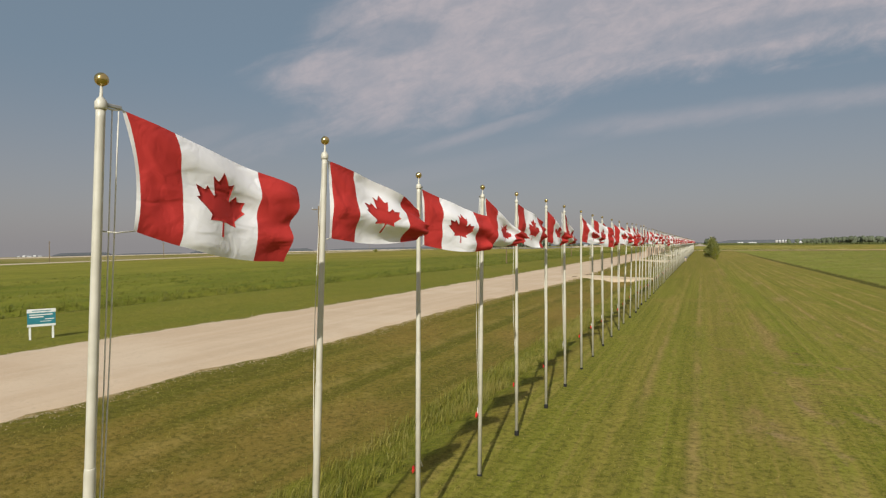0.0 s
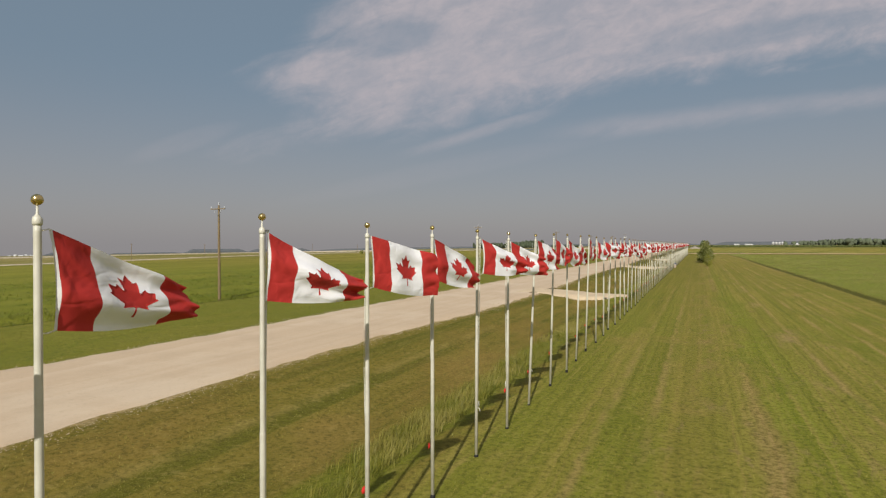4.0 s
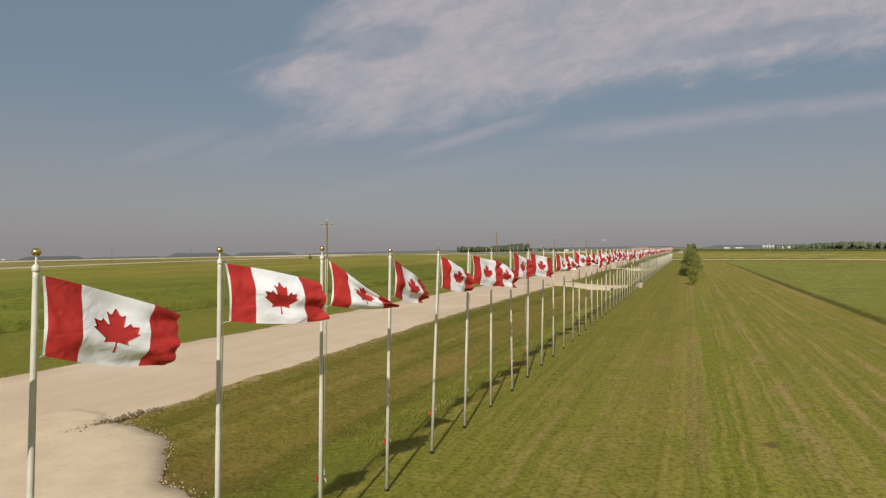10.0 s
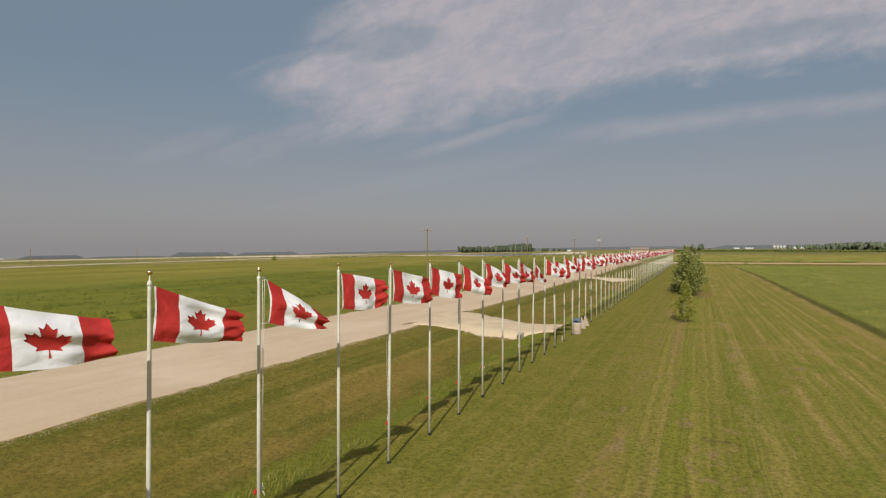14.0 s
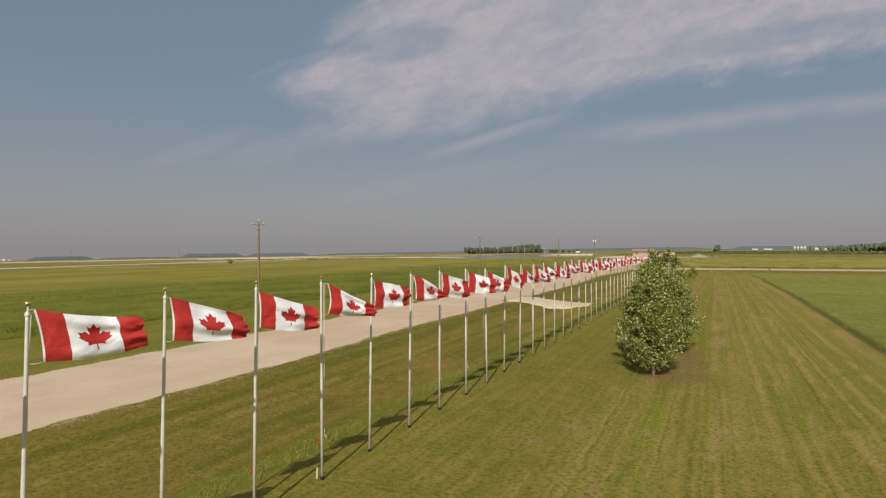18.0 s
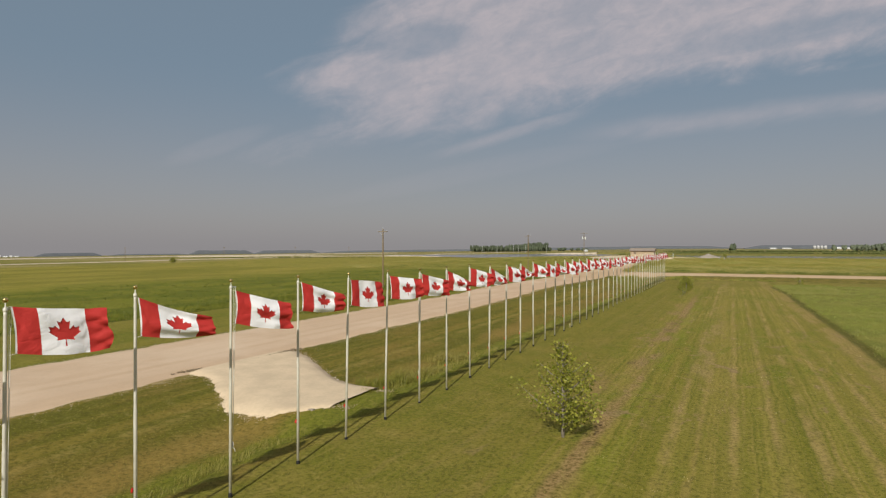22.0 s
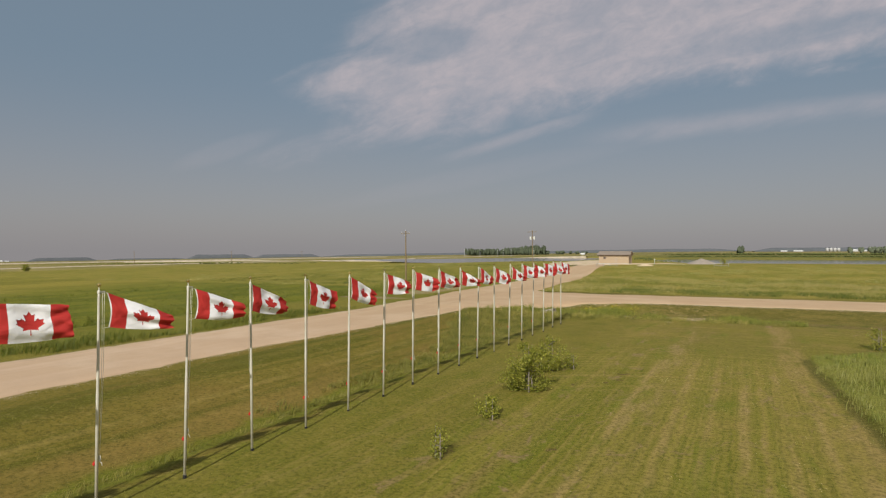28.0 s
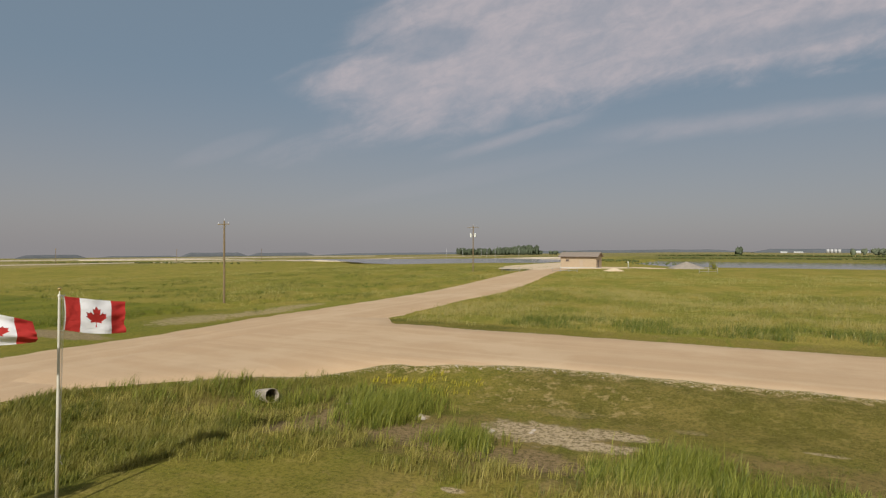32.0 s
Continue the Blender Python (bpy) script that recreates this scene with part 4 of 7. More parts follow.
def leaf_mesh_uv():
    """The leaf filled with small triangles: points in (fly, drop) metres, and faces."""
    pts = HALF + [(-x, y) for x, y in reversed(HALF[:-1])]
    bm = bmesh.new()
    vs = [bm.verts.new(((x * 0.88 + 4800) / 9600 * FLY, (y * 0.74 + 2400) / 4800 * HOIST, 0)) for x, y in pts]    # these flags carry a small, broad leaf
    face = bm.faces.new(vs)
    face.normal_update()
    bmesh.ops.triangulate(bm, faces=[face])
    for _ in range(4):
        long_edges = [e for e in bm.edges if e.calc_length() > 0.055]
        if not long_edges:
            break
        bmesh.ops.subdivide_edges(bm, edges=long_edges, cuts=1)
        bmesh.ops.triangulate(bm, faces=bm.faces[:])
    bm.verts.index_update()
    uv = np.array([(v.co.x, v.co.y) for v in bm.verts])
    fc = [tuple(v.index for v in q.verts) for q in bm.faces]
    rim = [tuple(v.index for v in e.verts) for e in bm.edges if len(e.link_faces) == 1]
    bm.free()
    return uv, fc, rim


LEAF_UV, LEAF_F, LEAF_RIM = leaf_mesh_uv()


class Breeze:
    """The shape of one flag in the wind: heading (degrees right of the row), how far its upper and lower edges reach,
    how far the two fly corners drop (in flag lengths), and how rumpled it is."""

    def __init__(self, heading, reach, reach_low, top, bottom, phase, rough=0.6, rake=0.0, slack=0.1, sag=0.0):
        self.heading, self.reach, self.reach_low, self.top, self.bottom = heading, reach, reach_low, top, bottom
        self.phase, self.rough, self.rake, self.slack, self.sag = phase, rough, rake, slack, sag

    def at(self, uv):
        u, v = uv[:, 0] / FLY, uv[:, 1] / HOIST
        ph, tau = self.phase, 2 * math.pi
        fx, fy = math.sin(math.radians(self.heading)), math.cos(math.radians(self.heading))
        along = FLY * u * (self.reach * (1 - v) + self.reach_low * v) + self.rake * v
        drop = FLY * ((1 - v) * self.top * (u + self.sag * u * (1 - u)) + v * (self.bottom * u + 0.035 * np.sin(math.pi * u)))
        # cloth gathered where the upper corner has come down: it bellies and folds over
        squeeze = np.clip((self.top - self.bottom) * FLY * u / HOIST, 0.0, 0.8)
        belly = np.sqrt(1 - (1 - squeeze) ** 2) * HOIST
        side = 0.135 * belly * (np.sin(math.pi * v) + 0.45 * np.sin(tau * v * 1.5 + ph) + 0.22 * np.sin(tau * (2.6 * v - 0.6 * u) + 2.1 * ph))
        # long waves running out to the fly
        grow = np.minimum(1.0, 0.15 + 1.1 * u)
        side += grow * (0.038 * np.sin(tau * (1.25 * u - 0.22 * v) + ph) + 0.015 * np.sin(tau * (2.5 * u + 0.4 * v) + 1.7 * ph))
        # taut creases fanning out of the hoist corners
        for vc, n_c, q in ((v, 9.0, 1.0), (1 - v, 7.0, 2.3)):
            r = np.hypot(u * FLY, vc * HOIST)
            fan = np.arctan2(vc * HOIST, u * FLY + 0.03)
            w = np.sin(n_c * fan + q * ph) + 0.5 * np.sin(2.3 * n_c * fan + 3 * q * ph)
            side += 0.008 * np.sign(w) * np.abs(w) ** 0.6 * np.minimum(1, r * 2.5) * np.exp(-0.7 * r)
        # the rumpled, fluttering fly: sharp ridges with flat cloth between them
        end = np.clip((u - 0.50) / 0.50, 0, 1) ** 1.4 * self.rough
        ridge = np.abs(np.sin(math.pi * (2.1 * v - 1.9 * u) + ph)) + 0.6 * np.abs(np.sin(math.pi * (3.4 * v + 2.3 * u) + 2.2 * ph))
        side += end * (0.090 * (ridge - 0.9) + 0.020 * np.sin(tau * (3.1 * v - 2.4 * u) + 3.1 * ph))
        hang = np.clip((u - 0.75) / 0.25, 0, 1)
        along += end * 0.035 * np.sin(tau * 1.2 * v + 1.6 * ph) - 0.05 * self.rough * hang ** 2 * np.abs(np.sin(math.pi * 1.5 * v + ph))
        drop += end * 0.03 * np.sin(tau * 0.8 * v + 2.3 * ph) + 0.012 * end * np.sin(tau * 3 * u + ph)
        # the hoist bows between its two clips
        along += min(0.085, 0.02 + 0.4 * max(0.0, self.slack)) * np.sin(math.pi * v) * (1 - u) ** 2
        return np.stack([along * fx + side * fy, along * fy - side * fx, -HOIST * v - drop], 1)


def strip(breeze, u0, u1, nu, nv, name, mat):
    uu, vv = np.meshgrid(np.linspace(u0, u1, nu + 1), np.linspace(0, HOIST, nv + 1), indexing="ij")
    p = breeze.at(np.stack([uu.ravel(), vv.ravel()], 1))
    w = nv + 1
    f = [(i * w + j, i * w + j + 1, (i + 1) * w + j + 1, (i + 1) * w + j) for i in range(nu) for j in range(nv)]
    return mesh(name, p, f, mat, smooth=True)


def flag_thing(pos, breeze, label, pole_at):
    ob = new("flag")
    ob.location = pos
    a, b = 17, 26
    part("header_tape", strip(breeze, 0.0, 0.035, 1, b, "header_tape", M_HEM), ob, "white canvas heading with clips")
    part("hoist_band", strip(breeze, 0.035, FLY * 0.25, a, b, "hoist_band", M_RED), ob, "red nylon")
    part("white_field", strip(breeze, FLY * 0.25, FLY * 0.75, 2 * a, b, "white_field", M_WHITE), ob, "white nylon")
    part("fly_band", strip(breeze, FLY * 0.75, FLY, a, b, "fly_band", M_RED), ob, "red nylon")
    # short ropes from the heading's corners round the pole
    for v in (0.0, HOIST):
        c = Vector(breeze.at(np.array([[0.006, v]]))[0])
        p = pole_at(pos[2] + c.z) - Vector(pos)
        part("clip_rope", tube("clip_rope", [c, (c + p) / 2 + Vector((0, 0, -0.015)), p], 0.008, M_ROPE, 4), ob, "short white clip rope")
    # the leaf, sewn through: a thin slab a little thicker than the cloth
    p = breeze.at(LEAF_UV)
    e = 0.004
    du = breeze.at(LEAF_UV + np.array([e, 0])) - p
    dv = breeze.at(LEAF_UV + np.array([0, e])) - p
    nrm = np.cross(du, dv)
    nrm /= np.maximum(1e-9, np.linalg.norm(nrm, axis=1))[:, None]
    n = len(p)
    v = np.concatenate([p + nrm * 0.0028, p - nrm * 0.0028])
    f = LEAF_F + [tuple(i + n for i in reversed(q)) for q in LEAF_F] + [(i, j, j + n, i + n) for i, j in LEAF_RIM]
    part("maple_leaf", mesh("maple_leaf", v, f, M_RED, smooth=True), ob, "red eleven-pointed maple leaf")
    return tagged(ob, label, "flag", "flags along the road")


POLES, FLAGS = {}, {}


def own(i, pole, flag=None):
    """What sets pole number i and its flag apart, fitted to the camera's view.
    pole: aside, along, rise, and the lean of its top to the right and along the row, in metres.
    flag: heading, reach of the upper and the lower edge, drop of the two fly corners, gap to the pole, depth under the
    ball, rake."""
    POLES[i] = pole
    if flag:
        FLAGS[i] = flag


own(0, (-0.07, -0.08, 0.03, 0.20, 0.13), (10, 0.92, 0.81, 0.25, 0.16, 0.16, 0.20, 0.08))
own(1, (-0.09, 0.03, 0.03, 0.20, 0.09), (15, 0.89, 0.92, 0.29, 0.01, 0.05, 0.24, 0.01))
own(2, (-0.06, 0.04, -0.08, 0.02, 0.11), (21, 0.94, 0.92, 0.23, 0.06, 0.06, 0.22, 0.02))
own(3, (-0.03, 0.07, -0.05, 0.11, 0.03), (11, 1.03, 0.64, 0.43, 0.03, 0.06, 0.21, 0.07))
own(4, (-0.07, 0.07, 0.02, 0.02, 0.08), (10, 0.89, 0.87, 0.22, 0.11, 0.04, 0.24, -0.02))
own(5, (0.02, -0.05, 0.02, 0.05, -0.01), (7, 0.96, 0.77, 0.37, 0.07, 0.05, 0.25, -0.02))
own(6, (-0.01, -0.10, 0.01, 0.01, 0.00), (-4, 0.87, 0.89, 0.35, 0.04, 0.10, 0.26, 0.05))
own(7, (-0.01, 0.02, -0.01, 0.02, 0.00))
own(12, (-0.11, -0.15, -0.05, 0.24, 0.15), (13, 0.85, 0.92, 0.19, 0.07, 0.15, 0.18, 0.03))
own(13, (-0.05, 0.06, 0.01, 0.16, 0.06), (6, 0.94, 0.78, 0.21, 0.08, 0.19, 0.20, 0.04))
own(14, (0.03, 0.05, 0.03, 0.05, 0.01), (7, 1.01, 0.66, 0.36, 0.15, 0.15, 0.23, 0.01))
own(15, (-0.06, -0.13, 0.01, 0.21, 0.18), (-3, 0.81, 0.81, 0.54, 0.17, 0.14, 0.22, -0.05))
own(16, (-0.10, -0.08, 0.07, 0.19, 0.09), (-2, 0.83, 0.85, 0.27, 0.11, 0.24, 0.21, -0.02))
own(17, (-0.03, 0.02, 0.01, 0.05, 0.02), (15, 0.97, 0.82, 0.29, 0.06, 0.14, 0.25, 0.02))
own(18, (-0.01, 0.02, -0.03, 0.05, 0.01), (24, 1.06, 1.12, 0.23, -0.14, 0.10, 0.23, 0.02))
own(19, (-0.11, -0.07, 0.02, 0.20, 0.15), (10, 0.91, 0.82, 0.21, 0.11, 0.05, 0.25, -0.01))
own(20, (-0.01, -0.11, 0.02, 0.03, 0.01), (14, 0.81, 0.97, 0.32, 0.06, 0.15, 0.23, 0.03))
own(21, (-0.02, 0.02, 0.01, 0.06, 0.02), (17, 0.91, 0.91, 0.33, 0.11, 0.07, 0.27, -0.02))
own(22, (-0.02, 0.08, 0.00, -0.01, -0.00))
own(23, (-0.09, -0.08, 0.03, 0.17, 0.12), (16, 0.84, 0.93, 0.57, 0.13, 0.17, 0.22, 0.04))
own(24, (-0.07, 0.07, -0.00, 0.15, 0.07), (18, 0.84, 0.97, 0.55, 0.22, 0.06, 0.28, -0.02))
own(25, (0.02, -0.10, -0.01, 0.02, 0.01), (11, 0.87, 0.91, 0.45, 0.20, 0.08, 0.31, 0.00))
own(26, (-0.02, 0.02, -0.02, 0.05, 0.01))
own(27, (-0.08, -0.18, -0.01, 0.13, 0.10), (12, 0.92, 0.82, 0.34, 0.19, 0.06, 0.27, -0.00))
own(28, (-0.03, -0.07, -0.00, 0.08, 0.04), (25, 0.94, 0.98, 0.21, 0.06, 0.09, 0.22, 0.06))
own(29, (-0.04, 0.00, 0.01, 0.07, 0.02), (22, 0.83, 1.00, 0.51, 0.09, 0.17, 0.25, 0.03))
own(30, (-0.05, 0.08, -0.02, 0.12, 0.03))
own(31, (-0.08, 0.12, -0.00, 0.19, 0.16), (13, 0.88, 0.87, 0.34, 0.12, 0.12, 0.22, 0.04))
own(32, (-0.05, -0.01, -0.00, 0.15, 0.08), (18, 0.91, 0.93, 0.14, 0.10, 0.19, 0.22, 0.01))
own(33, (-0.05, -0.01, -0.01, 0.06, 0.02), (17, 0.93, 0.88, 0.30, 0.14, 0.08, 0.36, 0.00))
own(34, (0.02, -0.11, 0.01, -0.05, -0.01), (12, 0.92, 0.85, 0.18, 0.12, 0.23, 0.21, 0.06))
own(35, (-0.05, -0.12, 0.00, 0.08, 0.05), (21, 0.98, 0.95, 0.16, 0.12, 0.10, 0.23, 0.02))
own(36, (-0.06, -0.03, 0.02, 0.13, 0.08), (1, 0.88, 0.79, 0.47, 0.15, 0.09, 0.37, -0.02))
own(37, (-0.06, -0.02, -0.01, 0.03, 0.01), (16, 0.93, 0.86, 0.35, 0.04, 0.23, 0.30, 0.06))
own(38, (-0.03, 0.01, -0.01, 0.07, 0.02), (19, 0.92, 0.92, 0.38, 0.04, 0.03, 0.30, -0.01))
own(39, (-0.03, 0.18, 0.00, 0.06, 0.02))
own(40, (-0.05, -0.14, 0.01, 0.04, 0.04), (12, 0.90, 0.86, 0.30, 0.05, 0.06, 0.25, 0.00))
own(41, (-0.07, -0.03, 0.03, 0.06, 0.03), (17, 0.93, 0.89, 0.47, 0.06, 0.08, 0.28, 0.00))
own(42, (-0.05, -0.00, -0.01, 0.00, -0.00), (18, 0.99, 0.82, 0.23, 0.14, 0.07, 0.40, -0.01))
own(43, (-0.01, -0.07, -0.02, 0.00, -0.00))
own(54, (-0.07, -0.05, -0.00, 0.12, 0.09), (7, 0.78, 0.86, 0.58, 0.33, 0.06, 0.23, 0.11))
own(55, (-0.06, -0.02, 0.00, 0.03, 0.02), (23, 0.95, 0.95, 0.44, 0.16, 0.14, 0.22, -0.02))
own(56, (-0.02, -0.08, 0.01, -0.04, -0.02), (21, 0.95, 0.92, 0.26, 0.17, 0.07, 0.43, -0.03))
own(57, (-0.02, -0.01, 0.00, -0.00, -0.00), (23, 0.98, 0.89, 0.40, 0.10, 0.09, 0.22, 0.02))
own(58, (-0.05, 0.15, 0.00, 0.08, 0.05), (15, 0.91, 0.88, 0.16, 0.10, 0.10, 0.23, 0.02))
own(59, (-0.06, -0.03, 0.01, 0.10, 0.07), (21, 0.94, 0.94, 0.24, 0.07, 0.21, 0.21, 0.12))
own(60, (-0.05, -0.01, 0.03, 0.09, 0.05), (14, 0.90, 0.89, 0.28, 0.14, 0.05, 0.26, 0.00))
own(61, (-0.04, 0.01, 0.05, 0.03, 0.01), (21, 0.92, 0.95, 0.26, 0.04, 0.08, 0.26, -0.02))
own(62, (-0.02, 0.00, -0.08, -0.01, -0.01), (24, 0.95, 0.94, 0.18, 0.05, 0.09, 0.15, -0.01))
own(63, (-0.05, -0.00, -0.06, 0.11, 0.09), (18, 0.93, 0.93, 0.14, -0.04, 0.08, 0.10, 0.15))
own(64, (-0.05, -0.01, 0.02, 0.10, 0.06), (19, 0.90, 0.96, 0.28, 0.06, 0.09, 0.19, 0.06))
own(65, (-0.06, -0.01, 0.02, 0.07, 0.03), (20, 0.93, 0.94, 0.30, 0.12, 0.07, 0.24, 0.02))
own(66, (-0.02, -0.00, 0.02, -0.01, -0.00), (22, 0.95, 0.91, 0.43, 0.09, 0.21, 0.18, 0.03))
own(67, (-0.05, -0.10, 0.00, 0.08, 0.05), (17, 0.92, 0.92, 0.16, -0.01, 0.10, 0.23, 0.02))
own(68, (-0.06, -0.02, 0.02, 0.07, 0.05), (17, 0.95, 0.86, 0.40, 0.01, 0.16, 0.22, 0.11))
own(69, (-0.08, -0.04, 0.03, 0.02, 0.01), (19, 0.92, 0.94, 0.24, 0.12, 0.13, 0.21, -0.01))
own(70, (-0.03, 0.01, 0.02, -0.01, -0.00), (27, 0.98, 0.97, 0.22, 0.08, 0.15, 0.25, -0.03))
own(71, (0.01, -0.12, -0.04, -0.06, -0.02), (20, 0.97, 0.88, 0.27, 0.10, 0.09, 0.26, 0.06))
own(72, (-0.06, -0.01, 0.05, 0.06, 0.06), (16, 0.90, 0.88, 0.28, 0.23, 0.17, 0.17, 0.05))
own(73, (-0.07, 0.07, 0.03, 0.09, 0.06), (17, 0.94, 0.88, 0.47, 0.09, 0.08, 0.23, 0.11))
own(74, (-0.04, 0.00, -0.04, 0.07, 0.03), (19, 0.95, 0.89, 0.43, 0.12, 0.07, 0.15, 0.00))
own(75, (-0.02, 0.00, -0.01, -0.05, -0.02), (18, 0.89, 0.94, 0.27, 0.03, 0.07, 0.25, -0.00))
own(76, (-0.05, 0.00, 0.00, 0.08, 0.05), (19, 0.96, 0.95, 0.40, 0.13, 0.10, 0.23, 0.02))
own(77, (-0.05, -0.02, -0.02, 0.08, 0.06), (20, 0.99, 0.88, 0.40, 0.01, 0.13, 0.12, 0.14))
own(81, (-0.04, -0.02, -0.06, 0.04, 0.03), (18, 0.91, 0.94, 0.07, 0.06, 0.08, 0.13, 0.08))
own(82, (-0.05, -0.01, 0.02, 0.00, 0.00), (21, 0.96, 0.94, 0.33, 0.08, 0.05, 0.24, 0.07))
own(83, (-0.05, 0.11, 0.03, 0.02, 0.01), (22, 0.93, 0.96, 0.26, 0.16, 0.12, 0.28, -0.01))
own(84, (-0.01, 0.12, 0.02, 0.01, 0.00), (17, 0.92, 0.90, 0.26, 0.06, 0.10, 0.19, 0.05))
own(85, (-0.05, 0.00, 0.00, 0.08, 0.05), (15, 0.85, 0.93, 0.08, 0.08, 0.10, 0.23, 0.02))
own(86, (-0.08, -0.06, 0.02, 0.08, 0.07), (20, 0.94, 0.96, 0.11, 0.02, 0.10, 0.22, 0.08))
own(87, (-0.05, -0.01, -0.03, 0.03, 0.01), (19, 0.93, 0.93, 0.20, 0.06, 0.08, 0.20, 0.00))
own(88, (-0.00, -0.10, -0.02, -0.01, -0.01), (18, 0.91, 0.93, 0.30, 0.05, 0.07, 0.17, -0.00))
own(89, (-0.03, 0.01, 0.03, -0.02, -0.01), (21, 0.94, 0.93, 0.19, 0.04, 0.06, 0.20, -0.01))
own(90, (-0.04, 0.01, -0.03, 0.05, 0.04), (13, 0.96, 0.73, 0.44, 0.04, 0.04, 0.22, 0.06))
own(91, (-0.06, -0.03, -0.00, 0.06, 0.04), (17, 0.87, 0.95, 0.17, 0.02, 0.13, 0.23, 0.07))
own(92, (-0.04, -0.04, -0.00, 0.03, 0.01), (11, 0.95, 0.79, 0.34, -0.08, 0.06, 0.23, 0.01))
own(93, (-0.04, 0.01, 0.04, -0.02, -0.01), (22, 0.97, 0.92, 0.26, 0.01, 0.05, 0.21, 0.06))
own(94, (-0.05, 0.12, 0.00, 0.08, 0.05), (15, 0.87, 0.90, 0.21, 0.08, 0.10, 0.23, 0.02))
own(95, (-0.05, -0.01, -0.01, 0.08, 0.07), (18, 0.95, 0.90, 0.33, -0.01, 0.07, 0.26, 0.06))
own(96, (-0.04, 0.00, 0.02, 0.05, 0.03), (21, 0.93, 0.95, 0.27, 0.12, 0.17, 0.23, 0.01))
own(97, (-0.06, -0.03, 0.03, 0.06, 0.03), (18, 0.91, 0.92, 0.21, 0.07, 0.07, 0.24, -0.01))
own(98, (-0.02, 0.00, 0.00, -0.03, -0.01), (18, 0.91, 0.92, 0.38, 0.09, 0.08, 0.23, -0.01))
own(108, (-0.05, 0.00, 0.00, 0.08, 0.05), (17, 0.91, 0.95, 0.08, -0.01, 0.10, 0.23, 0.02))
own(109, (-0.05, 0.00, 0.04, 0.06, 0.05), (18, 0.93, 0.91, 0.39, 0.08, 0.19, 0.21, 0.04))
own(110, (-0.03, -0.04, 0.02, 0.10, 0.06), (15, 0.87, 0.90, 0.31, 0.05, 0.22, 0.24, -0.01))
own(111, (-0.02, -0.07, 0.00, -0.05, -0.02), (4, 0.88, 0.83, 0.39, 0.13, 0.06, 0.23, -0.01))
own(112, (-0.04, -0.01, -0.01, -0.01, -0.00), (4, 0.90, 0.80, 0.30, 0.17, 0.21, 0.23, -0.00))
own(113, (-0.05, -0.02, -0.02, 0.05, 0.05), (8, 0.86, 0.80, 0.41, 0.21, 0.08, 0.19, 0.04))
own(114, (-0.05, -0.01, 0.01, 0.05, 0.04), (13, 0.89, 0.86, 0.23, 0.01, 0.19, 0.22, -0.01))
own(115, (-0.05, -0.00, 0.04, 0.02, 0.01), (17, 0.93, 0.89, 0.24, 0.08, 0.17, 0.22, -0.02))
own(116, (-0.02, 0.01, 0.01, 0.07, 0.03), (12, 0.89, 0.89, 0.30, 0.04, 0.09, 0.22, -0.01))
own(117, (-0.05, 0.00, 0.00, 0.08, 0.05), (18, 0.94, 0.94, 0.36, 0.04, 0.10, 0.23, 0.02))
own(118, (-0.07, -0.04, 0.02, 0.10, 0.08), (7, 0.90, 0.73, 0.40, 0.12, 0.19, 0.21, 0.03))
own(119, (-0.01, -0.07, -0.04, 0.01, 0.01), (16, 0.94, 0.87, 0.30, 0.14, 0.16, 0.24, -0.02))
own(120, (-0.06, 0.10, 0.06, 0.12, 0.06), (18, 0.92, 0.90, 0.41, 0.13, 0.20, 0.26, 0.02))
own(121, (-0.02, 0.02, 0.04, 0.05, 0.03), (19, 0.92, 0.93, 0.17, 0.06, 0.12, 0.23, -0.01))
own(122, (-0.06, -0.03, 0.02, 0.12, 0.10), (18, 0.92, 0.93, 0.21, 0.04, 0.10, 0.24, 0.05))
own(123, (-0.02, -0.04, -0.03, 0.08, 0.05), (16, 0.94, 0.87, 0.18, 0.12, 0.12, 0.15, 0.08))
own(124, (-0.04, 0.01, 0.04, 0.06, 0.04), (19, 0.91, 0.94, 0.30, 0.08, 0.12, 0.22, 0.03))
own(125, (-0.04, -0.11, 0.02, 0.02, 0.05), (13, 0.87, 0.87, 0.15, 0.13, 0.09, 0.20, 0.01))

# upper edges that sag (+) or belly out (-) more than most
SAG = {1: -0.4, 12: -0.1, 15: -0.7, 16: -0.7, 17: -0.3, 19: 0.5, 20: 0.0, 23: -0.6, 24: -0.35, 25: -0.2, 27: -0.2, 28: -0.35, 29: 0.0, 31: -0.4, 32: 0.4, 36: -0.6,
       37: -0.3, 40: 0.4, 41: 0.0, 59: 0.4, 63: 0.9, 64: 0.0, 68: -0.7, 69: 0.0, 72: 0.5, 73: 0.1, 81: 1.2, 82: 0.4, 86: 0.1, 90: -0.3, 91: -0.4, 95: 0.1, 113: -0.1, 118: -0.3}
STAKED = (57, 66, 97)                       # poles with a short marker stake at their foot
STAKE = box("marker_stake", (0.05, 0.03, 0.42), M_PINE, (0, 0, -0.06), 0.004)
rnd = random.Random(11)
